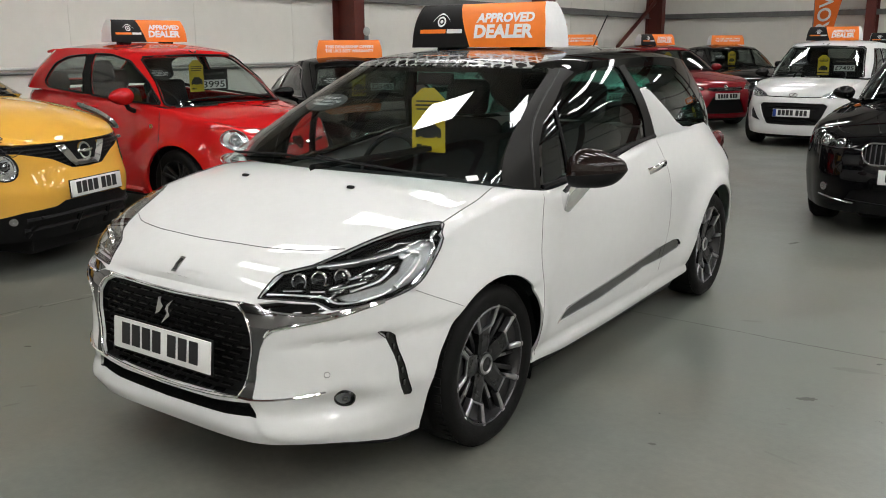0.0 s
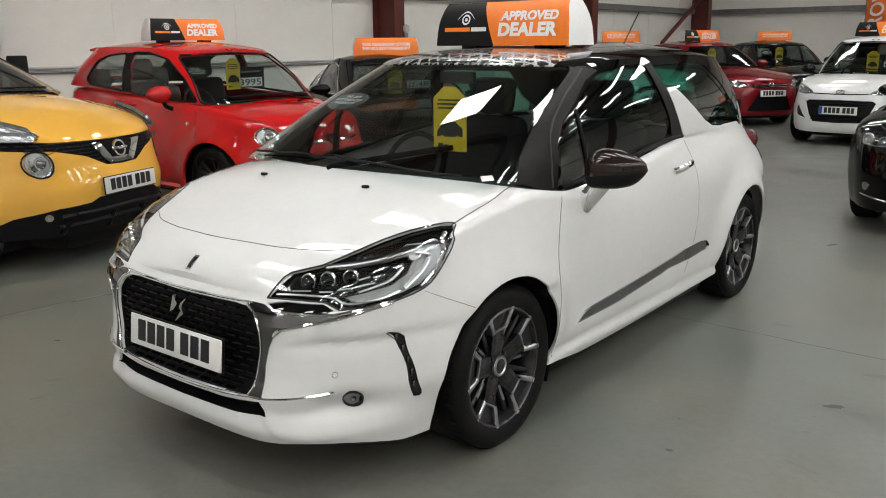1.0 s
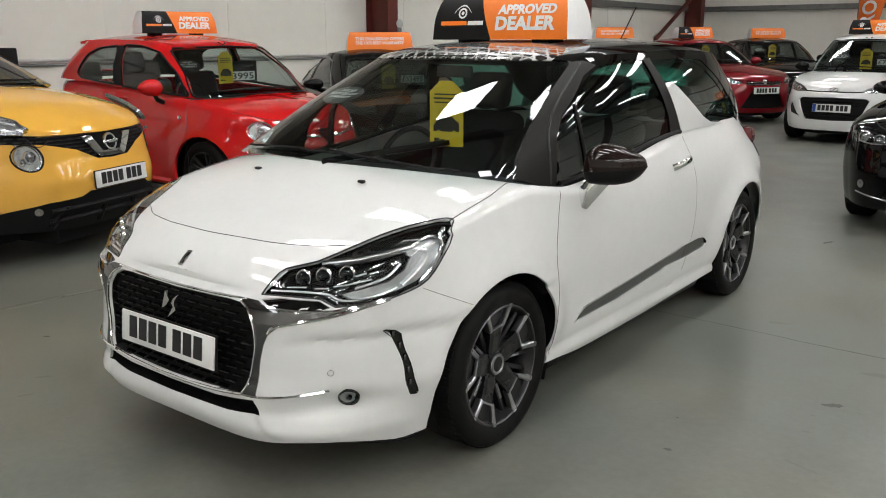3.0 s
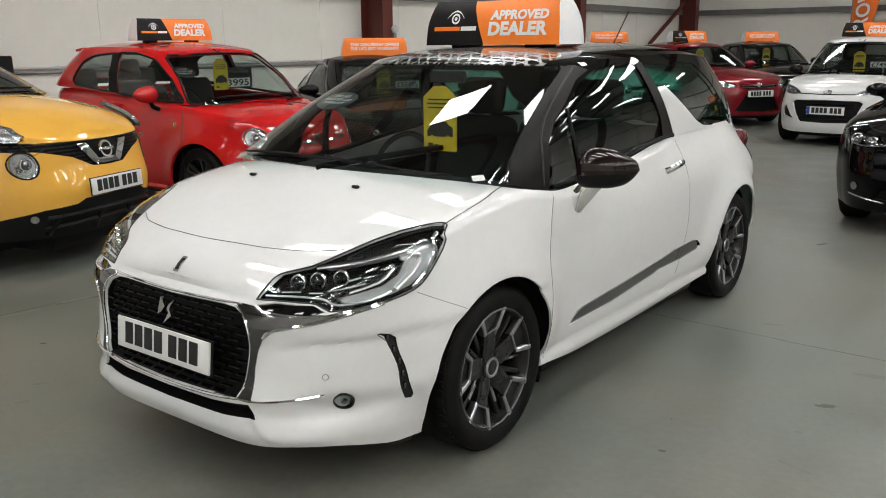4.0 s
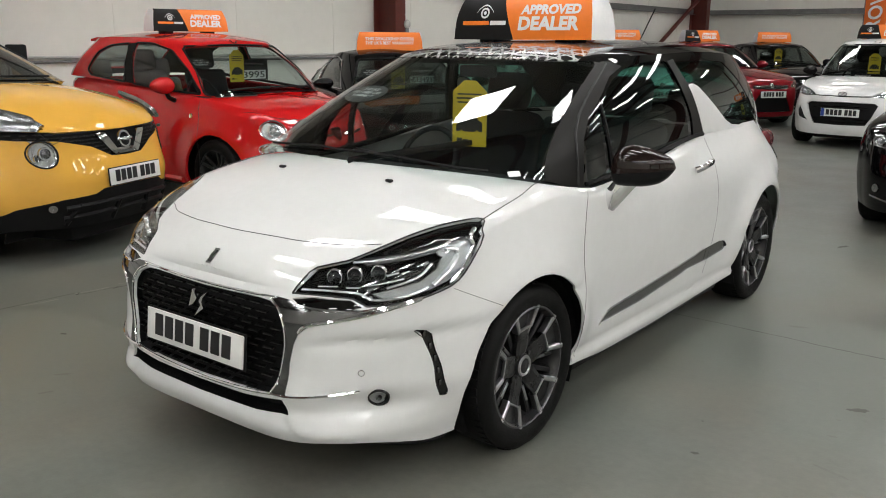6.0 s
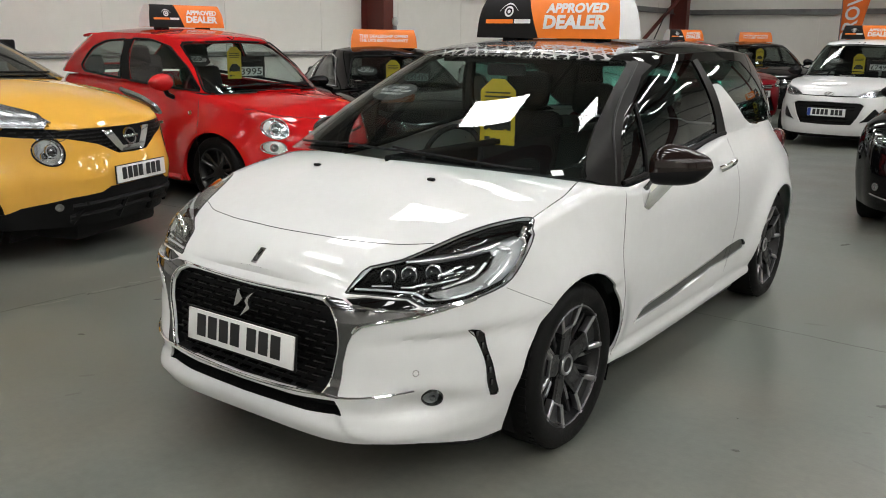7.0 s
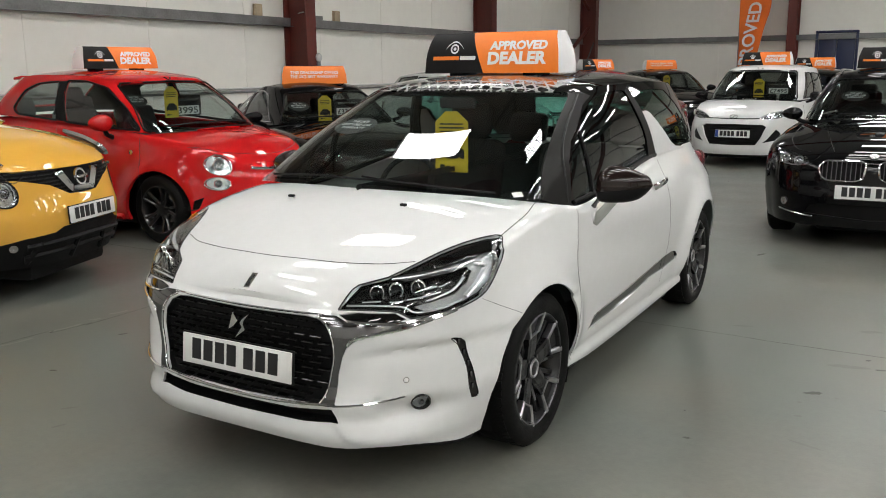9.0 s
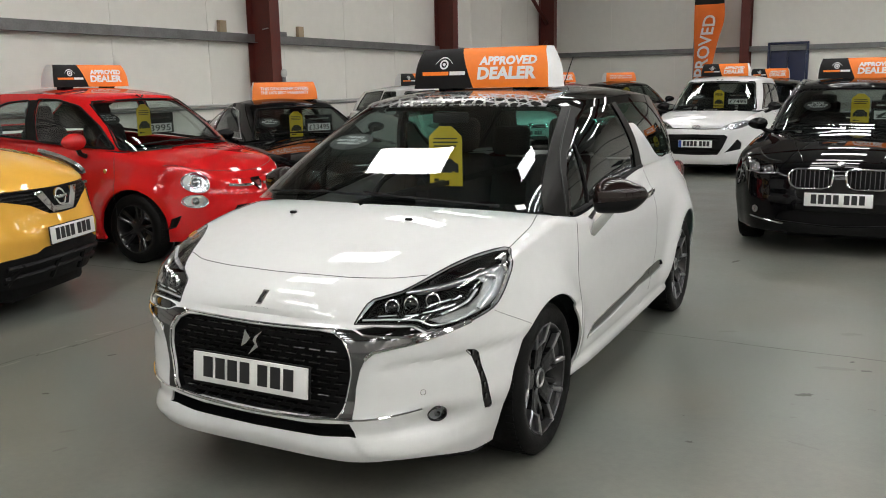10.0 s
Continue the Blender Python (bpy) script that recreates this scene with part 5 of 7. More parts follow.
        lower = [f for f in cap.faces if f.calc_center_median().z < 0.976 + 0.10 * (abs(f.calc_center_median().x) - 0.938)]
        shell = lift(cap, lower)
        part("mirror_cap", cap, BROWN_BLACK, arm)
        part("mirror_base", shell, PLASTIC, arm)
        pane = lathe([(1.0, 0.0), (0.9, 0.004), (0.0001, 0.004)], 28, axis="y")
        bmesh.ops.transform(pane, matrix=Matrix.Translation((sx * 0.935, 0.652, 0.99)) @ Matrix.Diagonal((0.095, 1, 0.06, 1)), verts=pane.verts)
        part("mirror_glass", pane, CHROME, arm)
        foot = along([(sx * 0.80, 0.575, 0.835), (sx * 0.83, 0.575, 0.87), (sx * 0.87, 0.59, 0.925), (sx * 0.885, 0.60, 0.945)], 5)
        part("mirror_foot", tube(foot, 0.026, 10, flat=1.6), CHROME, arm, "chrome mirror foot")
    # aerial, sticker, cards
    p, nrm = cast(utree, 0.0, 2.45, "plan")
    aerial = part("aerial", tube([p, p + Vector((0.0, 0.10, 0.10)), p + Vector((0.0, 0.22, 0.22))], 0.004, 6), PLASTIC, car, "thin black roof aerial")
    part("aerial_foot", box(0.035, 0.06, 0.02, p + Vector((0, 0, 0.006)), 0.006), PLASTIC, aerial)
    p, nrm = cast(utree, -0.36, 1.235, "front")
    to = Matrix.Translation(p - nrm * 0.012) @ turned_to(nrm)
    disc = lathe([(0.0001, 0.0), (0.13, 0.0), (0.13, 0.001)], 36, axis="y")
    bmesh.ops.transform(disc, matrix=to @ Matrix.Diagonal((1.0, 1, 0.62, 1)), verts=disc.verts)
    sticker = part("screen_sticker", disc, INK, car, "dark oval sticker with white wording")
    for text, z, h in (("THE UK'S", 0.028, 0.019), ("BEST USED CAR", -0.002, 0.019), ("WARRANTY", -0.032, 0.019)):
        words = letters(text, h, 0.2, 0.001)
        bmesh.ops.transform(words, matrix=to @ Matrix.Translation((0, -0.003, z)), verts=words.verts)
        part("sticker_wording", words, BOARD_WHITE, sticker, smooth=False)
    under_tray(s, car)
    cabin(car, s, 1.2, 2.02, 0.28)
    part("headliner", box(1.0, 1.5, 0.02, (0, 1.75, 1.36), 0.0), CABIN, car)
    part("rear_view_mirror", box(0.20, 0.03, 0.055, (0, 0.80, 1.325), 0.012), CABIN, car)
    style = dict(rim=WHEEL_FACE, lip=RIM_GREY, cut=WHEEL_CUT, face=WHEEL_FACE, spokes=forked_spokes)
    for sx in (-1, 1):
        for y in (s["axle"], s["wheelbase"]):
            wheel(car, s, sx * 0.716, y, sx, style, rimr=0.230)
    return car


white_car()

# ---- the other cars ----
def ellipse(a, b, ra, rb, n=28):
    return [(a + ra * math.cos(2 * math.pi * k / n), b + rb * math.sin(2 * math.pi * k / n)) for k in range(n)]


def glaze(up, s, car, mat, sides=(), tint=None, screen=None, frame_mat=None, pillars=()):
    """Cuts the windscreen and side windows out of the upper shell."""
    zb, zh = smooth_curve(s["base_z"]), smooth_curve(s["head_z"])
    xb, xh = s["base"][3] * 0.92, s["head"][3] * 0.90
    z0, z1 = zb(s["base"][0] + 0.15) + 0.005, zh(s["head"][0]) - 0.018
    poly = screen or [(-xb, z0 - 0.01), (0, z0 + 0.015), (xb, z0 - 0.01), (xh, z1 - 0.015), (0, z1), (-xh, z1 - 0.015)]
    utree = BVHTree.FromBMesh(up)
    pane = lift(up, cut(up, rounded(poly, 0.06), "front", lambda c: c.y < s["head"][0] + 0.3))
    part("windscreen", shift(pane, -0.003), CLEAR, car)
    groove("screen_seal", utree, [(p[0] * 1.005, p[1]) for p in rounded(poly, 0.06) + [rounded(poly, 0.06)[0]]], "front", PLASTIC, car, 0.010, n=2)
    back = [(-xh * 0.9, zb(s["rear"]) + 0.06), (xh * 0.9, zb(s["rear"]) + 0.06), (xh * 0.85, zh(s["head"][1]) - 0.03), (-xh * 0.85, zh(s["head"][1]) - 0.03)]
    pane = lift(up, cut(up, rounded(back, 0.05), "front", lambda c: c.y > s["head"][1] - 0.25))
    part("rear_window", shift(pane, -0.003), TINTED, car) if len(pane.faces) else pane.free()
    for poly in sides:
        for sx in (-1, 1):
            pane = lift(up, cut(up, rounded(poly, 0.04), "side", lambda c: c.x * sx > 0.25 and c.y > s["pillar"] - 0.4))
            part("side_window", shift(pane, -0.003), tint or TINTED, car)
            ringed = rounded(poly, 0.04)
            groove("window_seal", utree, ringed + [ringed[0]], "side", frame_mat or PLASTIC, car, 0.010, sx, n=2)
    for poly in pillars:
        for sx in (-1, 1):
            piece = lift(up, cut(up, poly, "side", lambda c: c.x * sx > 0.25))
            part("door_pillar", rim(shift(piece, 0.002), 0.02), PLASTIC, car)
    for pts in ([(0.42, 0.02), (0.1, 0.03), (-0.25, 0.035)], [(-0.1, 0.02), (-0.3, 0.03), (-0.55, 0.015)]):
        line = []
        for a, dz in along(pts, 5):
            p, nrm = cast(utree, a, z0 + 0.02 + dz, "front")
            if p is not None:
                line.append(p + nrm * 0.015)
        if len(line) > 2:
            part("wiper", tube(line, 0.008, 6), PLASTIC, car)
    part("cabin_lining", shift(up.copy(), -0.024), CABIN, car)
    rim(up, 0.02)
    part("upper_body", up, mat, car)


def mirror_pair(car, x, y, z, cap_mat, stem_mat, size=(0.12, 0.07, 0.075), foot=(0.1, 0.0, -0.07), sides=(-1, 1)):
    for sx in sides:
        arm = new("door_mirror")
        arm.parent = car
        cap = bmesh.new()
        bmesh.ops.create_uvsphere(cap, u_segments=20, v_segments=12, radius=1)
        for v in cap.verts:
            yy = v.co.y if v.co.y < 0 else v.co.y * 0.5
            v.co = Vector((sx * (x + size[0] * v.co.x), y + size[1] * yy, z + size[2] * v.co.z * (1 - 0.2 * v.co.x)))
        part("mirror_cap", cap, cap_mat, arm)
        pane = lathe([(1.0, 0.0), (0.9, 0.004), (0.0001, 0.004)], 20, axis="y")
        bmesh.ops.transform(pane, matrix=Matrix.Translation((sx * x, y + size[1] * 0.42, z)) @ Matrix.Diagonal((size[0] * 0.8, 1, size[2] * 0.75, 1)), verts=pane.verts)
        part("mirror_glass", pane, CHROME, arm)
        part("mirror_foot", tube([(sx * (x - 0.3 * size[0]), y + 0.01, z - size[2] * 0.6), (sx * (x - foot[0] * 0.8), y + foot[1], z + foot[2]), (sx * (x - foot[0] - 0.06), y + foot[1] + 0.02, z + foot[2] - 0.03)], 0.022, 8), stem_mat, arm)


def lamp(low, tree, car, poly, sx, rings=(), strips=(), deep=0.03, view="front", mat=None):
    """A clear-fronted lamp with a bright bowl, its round reflectors and strips."""
    pts = [(sx * a, b) for a, b in poly]
    keep = lambda c: c.x * sx > 0.1 and c.y < 0.3
    face = lift(low, cut(low, pts, view, keep))
    if not face.faces:
        face.free()
        return None
    bowl = face.copy()
    head = part("headlamp", shift(face, 0.001), LENS, car, "clear headlamp")
    move = Vector((-sx * deep * 0.5, deep, -0.002))
    for v in bowl.verts:
        v.co += move
    for v in bmesh.ops.extrude_edge_only(bowl, edges=[e for e in bowl.edges if e.is_boundary])["geom"]:
        if isinstance(v, bmesh.types.BMVert):
            v.co -= move * 0.95
    part("bowl", bowl, mat or SILVER_BOWL, head)
    for a, z, r in rings:
        p, nrm = cast(tree, sx * a, z, "front")
        if p is None:
            continue
        to = Matrix.Translation(p + move * 0.45) @ turned_to((nrm + Vector((0, -1, 0))).normalized())
        b = lathe([(r, 0.0), (r * 0.92, -0.012), (r * 0.78, -0.012), (r * 0.7, 0.008), (0.0001, 0.012)], 24, axis="y")
        bmesh.ops.transform(b, matrix=to, verts=b.verts)
        part("reflector", b, CHROME, head)
        b = lathe([(r * 0.6, 0.004), (r * 0.4, -0.010), (0.0001, -0.016)], 20, axis="y")
        bmesh.ops.transform(b, matrix=to, verts=b.verts)
        part("bulb_lens", b, DULL_CHROME, head)
    for pts, rad in strips:
        line = []
        for a, z in along(pts, 5):
            p, nrm = cast(tree, sx * a, z, "front")
            if p is not None:
                line.append(p + move * 0.5)
        if len(line) > 1:
            part("lamp_strip", tube(line, rad, 6), CHROME, head)
    return head


def round_badge(tree, car, a, z, r, name="bonnet_badge", ring_mat=None, face_mat=None):
    p, nrm = cast(tree, a, z, "front")
    to = Matrix.Translation(p) @ turned_to(nrm)
    b = lathe([(r, 0.003), (r, -0.004), (r * 0.8, -0.006), (r * 0.75, -0.003)], 28, axis="y")
    bmesh.ops.transform(b, matrix=to, verts=b.verts)
    badge = part(name, b, ring_mat or CHROME, car, "small round badge")
    b = lathe([(r * 0.78, -0.003), (0.0001, -0.004)], 28, axis="y")
    bmesh.ops.transform(b, matrix=to, verts=b.verts)
    part("badge_face", b, face_mat or DULL_CHROME, badge)


def on_shell(name, tree, car, outline, mat, view="front", proud=0.004, sign=1, label=""):
    """A bright bead round an outline on the shell."""
    return groove(name, tree, outline + [outline[0]], view, mat, car, proud, sign, 0.002, n=2)


def quick_car(name, m, s, mat, label, sides, wheels, dress=None, track=None, roof_mat=None, tint=None, screen=None, seats=None, frame_mat=None, rimr=0.216, pillars=()):
    car = thing(name, m, label, "car", "cars on display")
    low = lower_body(s)
    tree = BVHTree.FromBMesh(low)
    if dress:
        dress(car, low, tree, s)
    ahead = s["pillar"]
    for sx in (-1, 1):
        groove("door_gap", tree, [(ahead + 0.02, smooth_curve(s["top"])(ahead) - 0.03), (ahead - 0.03, 0.6), (ahead, 0.28)], "side", INK, car, 0.003, sx)
        groove("door_gap", tree, [(ahead + 1.16, smooth_curve(s["top"])(ahead + 1.16) - 0.03), (ahead + 1.18, 0.6), (ahead + 1.08, 0.28)], "side", INK, car, 0.003, sx)
        line = []
        for dy, o in ((0, 0.004), (0.02, 0.03), (0.1, 0.035), (0.17, 0.03), (0.19, 0.004)):
            p, nrm = cast(tree, ahead + 0.93 + dy, smooth_curve(s["top"])(ahead + 1) - 0.09, "side", sx)
            line.append(p + nrm * o)
        part("door_handle", tube(along(line, 4), 0.011, 8), mat, car)
    finish_lower(low, s, car, mat)
    glaze(upper_body(s), s, car, roof_mat or mat, sides, tint, screen, frame_mat, pillars)
    under_tray(s, car)
    fs, rs, dash = seats or (s["pillar"] + 0.95, s["pillar"] + 1.75, s["pillar"] + 0.05)
    cabin(car, s, fs, rs, dash)
    for sx in (-1, 1):
        for y in (0, s["wheelbase"]):
            wheel(car, s, sx * (track or s["W"] - 0.115), y, sx, wheels, rimr=rimr)
    return car


DARK_MULTI = dict(rim=ALLOY_DARK, cut=ALLOY_DARK, face=ALLOY_DARK, spokes=plain_spokes, count=10, thick=0.011)
SILVER_MULTI = dict(rim=ALLOY_DARK, cut=ALLOY_CUT, face=ALLOY_CUT, spokes=plain_spokes, count=10, thick=0.014)
front_keep = lambda c: c.y < 0.2


# the red city car
def dress_red(car, low, tree, s):
    sunk(low, both([(0, 0.49), (0.30, 0.49), (0.38, 0.40), (0.32, 0.28), (0, 0.27)]), "front", front_keep, (0, 0.05, 0), "lower_intake", PLASTIC, car)
    for sx in (-1, 1):
        lamp(low, tree, car, ellipse(0.550, 0.703, 0.074, 0.084), sx, [(0.550, 0.703, 0.055)], (), 0.03)
        on_shell("lamp_ring", tree, car, [(sx * a, b) for a, b in ellipse(0.550, 0.703, 0.076, 0.086)], CHROME, proud=0.005)
        lamp(low, tree, car, ellipse(0.580, 0.545, 0.064, 0.052), sx, [(0.580, 0.545, 0.036)], (), 0.03)
        on_shell("lamp_ring", tree, car, [(sx * a, b) for a, b in ellipse(0.580, 0.545, 0.066, 0.054)], CHROME, proud=0.004)
        sunk(low, [(sx * a, b) for a, b in [(0.655, 0.43), (0.712, 0.40), (0.725, 0.31), (0.69, 0.33)]], "front", lambda c: c.y < 0.1, (0, 0.05, 0), "side_vent", PLASTIC, car)
        groove("nose_bar", tree, [(sx * 0.07, 0.645), (sx * 0.2, 0.65), (sx * 0.33, 0.665)], "front", CHROME, car, 0.014, proud=0.006)
        p, nrm = cast(tree, 0.30, 0.80, "side", sx)
        b = lathe([(0.022, 0.0), (0.02, 0.006), (0.0001, 0.007)], 20)
        bmesh.ops.transform(b, matrix=Matrix.Translation(p) @ Matrix.Diagonal((sx, 1, 1, 1)), verts=b.verts)
        part("wing_badge", b, CHROME, car)
        groove("side_skirt", tree, [(0.42, 0.22), (1.1, 0.22), (1.9, 0.22)], "side", RED, car, 0.03, sx)
    p, nrm = cast(tree, 0, 0.65, "front")
    to = Matrix.Translation(p + nrm * 0.012) @ turned_to(nrm)
    shield = part("nose_badge", slab(rounded([(-0.055, 0.06), (0.055, 0.06), (0.055, 0.0), (0, -0.07), (-0.055, 0.0)], 0.015), 0.02, to), GLOSS_BLACK, car, "dark shield badge on the nose")
    part("badge_inlay", slab([(-0.04, 0.03), (0.04, 0.03), (0.03, -0.01), (0, -0.045), (-0.03, -0.01)], 0.004, to @ Matrix.Translation((0, -0.003, 0))), RED_LENS, shield, smooth=False)
    groove("bonnet_gap", tree, [(-0.66, -0.28), (-0.52, -0.48), (-0.25, -0.60), (0, -0.635), (0.25, -0.60), (0.52, -0.48), (0.66, -0.28)], "plan", INK, car, 0.003)
    number_plate(car, (0, -0.80, 0.40), 0, -4)
    mirror_pair(car, 0.90, 0.52, 1.06, RED, PLASTIC, (0.125, 0.075, 0.075), (0.10, 0.02, -0.11), (-1,))
    part("roof_spoiler", box(0.92, 0.13, 0.03, (0, 2.30, 1.452), 0.014, turn=Matrix.Rotation(radians(-8), 3, "X")), RED, car)


RED_CITY = car_spec(W=0.80, front=-0.79, rear=2.88, middle=0.7, nf=2.9, nr=4, wheelbase=2.3, wheel=0.305, arch=0.345, flare=0.04, counts=(30, 60, 16), levels=20,
    nose=[(0.16, 0.05), (0.26, 0.0), (0.45, 0.0), (0.6, 0.03), (0.72, 0.10)], top=[(-0.76, 0.70), (-0.6, 0.77), (-0.4, 0.85), (0, 0.925), (0.2, 0.955), (1.1, 1.02), (2, 1.07), (2.9, 1.05)],
    hood=[(-0.69, 0.70), (-0.64, 0.76), (-0.55, 0.825), (-0.4, 0.885), (-0.1, 0.955), (0.05, 0.978)], cowl=-0.02, pillar=0.20, side=[(0.18, 0.03), (0.3, 0.0), (0.55, 0.0), (0.75, 0.01), (0.95, 0.06), (1.1, 0.1)],
    base=(-0.02, 2.78, 1.2, 0.732, 4.8, 4), head=(0.63, 2.28, 1.4, 0.61, 4.4, 4), base_z=[(-0.02, 0.98), (0.2, 0.968), (1.1, 1.03), (2.0, 1.08), (2.8, 1.1)], head_z=[(0.68, 1.43), (1.1, 1.47), (1.7, 1.48), (2.28, 1.44)], roof=0.05, bulge=0.04)
quick_car("red_city_car", pose(-3.82, 2.98, 0, 0, 0, 90), RED_CITY, RED, "glossy red three-door city car with dark alloy wheels", [[(0.26, 0.985), (0.62, 1.005), (1.22, 1.05), (1.26, 1.428), (1.0, 1.420), (0.74, 1.36), (0.46, 1.18)], [(1.34, 1.06), (1.95, 1.11), (2.02, 1.16), (1.84, 1.34), (1.66, 1.40), (1.36, 1.42)]], DARK_MULTI, dress_red, frame_mat=PLASTIC, seats=(1.2, 2.0, 0.05), tint=glass("pale_glass", (0.84, 0.88, 0.86)), pillars=[[(1.225, 1.05), (1.335, 1.057), (1.355, 1.42), (1.265, 1.42)]])


# the yellow crossover
def dress_yellow(car, low, tree, s):
    lowp = both([(0, 0.495), (0.28, 0.49), (0.34, 0.46), (0.52, 0.44), (0.70, 0.385), (0.80, 0.32), (0.9, 0.30), (0.9, 0.2), (0, 0.2)])
    piece = lift(low, cut(low, lowp, "front", lambda c: c.y < -0.25))
    bump = part("lower_bumper", rim(shift(piece, 0.002), 0.012), PLASTIC, car, "black plastic lower bumper")
    tree2 = tree
    for z in (0.40, 0.33):
        groove("bumper_rib", tree2, [(-0.5, z - 0.02), (-0.2, z), (0.2, z), (0.5, z - 0.02)], "front", PLASTIC, bump, 0.02, proud=0.004)
    for x in (-0.42, -0.14, 0.14, 0.42):
        groove("bumper_rib", tree2, [(x, 0.40), (x * 1.1, 0.33), (x * 1.15, 0.27)], "front", PLASTIC, bump, 0.018, proud=0.006)
    band = both([(0, 0.862), (0.3, 0.868), (0.5, 0.872), (0.70, 0.885), (0.74, 0.84), (0.66, 0.825), (0.5, 0.815), (0.3, 0.765), (0.15, 0.692), (0, 0.685)])
    whole = low.copy()
    grille = sunk(low, band, "front", front_keep, (0, 0.03, 0), "grille", PLASTIC, car, "black honeycomb grille")
    cell = bpy.data.meshes.new("grille_cell")
    b = box(0.05, 0.01, 0.007, (0, 0, 0), 0.002)
    b.to_mesh(cell)
    b.free()
    cell.materials.append(SATIN_BLACK)
    for r in range(7):
        z = 0.715 + r * 0.024
        for c in range(-13, 14):
            x = (c + (0.5 if r % 2 else 0)) * 0.052
            p, nrm = cast(tree, x, z, "front")
            if p is None or not inside(band, (x, z)) or abs(x) < 0.17 - (0.86 - z) * 0.4:
                continue
            o = new("grille_cell", cell)
            o.parent = grille
            o.matrix_basis = Matrix.Translation(p + Vector((0, 0.014, 0))) @ turned_to(nrm)
    vee = bmesh.new()
    for sx in (-1, 1):
        piece = whole.copy()
        arm = lift(piece, cut(piece, [(sx * a, z) for a, z in [(0.245, 0.846), (0.165, 0.846), (0.085, 0.735), (0.0, 0.735), (0.0, 0.698), (0.115, 0.698), (0.145, 0.722)]], "front", front_keep))
        piece.free()
        merge(vee, rim(shift(arm, 0.004), 0.03))
    whole.free()
    part("grille_vee", vee, CHROME, car, "chrome V across the grille")
    p, nrm = cast(tree, 0, 0.79, "front")
    to = Matrix.Translation(p + Vector((0, -0.004, 0))) @ turned_to(nrm)
    b = lathe([(0.062, 0.004), (0.06, -0.008), (0.046, -0.008), (0.044, 0.004)], 32, axis="y")
    merge(b, box(0.15, 0.012, 0.024, (0, -0.006, 0), 0.003))
    bmesh.ops.transform(b, matrix=to, verts=b.verts)
    part("grille_badge", b, CHROME, car, "round chrome badge with a cross bar")
    for sx in (-1, 1):
        lamp(low, tree, car, ellipse(0.575, 0.735, 0.062, 0.082), sx, [(0.565, 0.74, 0.045), (0.60, 0.71, 0.025)], (), 0.045)
        on_shell("lamp_ring", tree, car, [(sx * a, b) for a, b in ellipse(0.577, 0.735, 0.065, 0.085)], PLASTIC, proud=0.006)
        piece = [(0.54, -0.62), (0.61, -0.58), (0.70, -0.42), (0.735, -0.20), (0.705, -0.18), (0.64, -0.40)]
        face = lift(low, cut(low, [(sx * a, b) for a, b in piece], "plan", lambda c: c.z > 0.8))
        if face.faces:
            bowl = face.copy()
            top = part("upper_lamp", shift(face, 0.032), LENS, car, "slim clear lamp on the wing top")
            part("bowl", rim(shift(bowl, 0.024), -0.026), DULL_CHROME, top)
        p, nrm = cast(tree, sx * 0.56, 0.385, "front")
        to = Matrix.Translation(p) @ turned_to(nrm)
        b = lathe([(0.028, 0.0), (0.027, -0.01), (0.02, -0.010), (0.0001, -0.004)], 24, axis="y")
        bmesh.ops.transform(b, matrix=to, verts=b.verts)
        part("fog_lamp", b, DULL_CHROME, car)
    for sx in (-1, 1):
        groove("bonnet_gap", tree, [(sx * 0.46, -0.70), (sx * 0.53, -0.66), (sx * 0.60, -0.56)], "plan", INK, car, 0.003)
    number_plate(car, (0, -0.872, 0.56), 0, -3)
    mirror_pair(car, 0.96, 0.97, 1.20, YELLOW, PLASTIC, (0.12, 0.08, 0.085))


CROSSOVER = car_spec(W=0.88, front=-0.86, rear=3.27, middle=0.9, nf=3.0, nr=4, wheelbase=2.53, wheel=0.34, arch=0.40, flare=0.05, counts=(34, 60, 16), levels=22,
    nose=[(0.2, 0.12), (0.34, 0.05), (0.45, 0.01), (0.55, 0.0), (0.62, 0.02), (0.7, 0.05), (0.85, 0.085), (0.95, 0.12)], bottom=[(-0.9, 0.24), (3.2, 0.26)], side=[(0.2, 0.06), (0.6, 0), (0.9, 0.03), (1.1, 0.1)],
    top=[(-0.83, 0.87), (-0.6, 0.93), (-0.4, 0.98), (0, 1.05), (0.5, 1.09), (3, 1.14)], hood=[(-0.77, 0.87), (-0.72, 0.92), (-0.6, 0.985), (-0.4, 1.06), (-0.1, 1.12), (0.2, 1.155)], cowl=0.15, pillar=0.4,
    base=(0.15, 3.1, 1.3, 0.78, 5, 4), head=(0.9, 2.8, 1.5, 0.6, 4, 4), base_z=[(0.15, 1.145), (0.5, 1.10), (3, 1.16)], head_z=[(0.9, 1.5), (1.6, 1.53), (2.8, 1.42)])
quick_car("yellow_crossover_car", pose(-2.98 - 0.945 * 0.86, 0.88 - 0.32 * 0.86, 0, 0, 0, 108.8), CROSSOVER, YELLOW, "yellow compact crossover with black lower bumper", [[(0.7, 1.13), (1.6, 1.16), (1.6, 1.48), (1.2, 1.48)]], DARK_MULTI, dress_yellow)


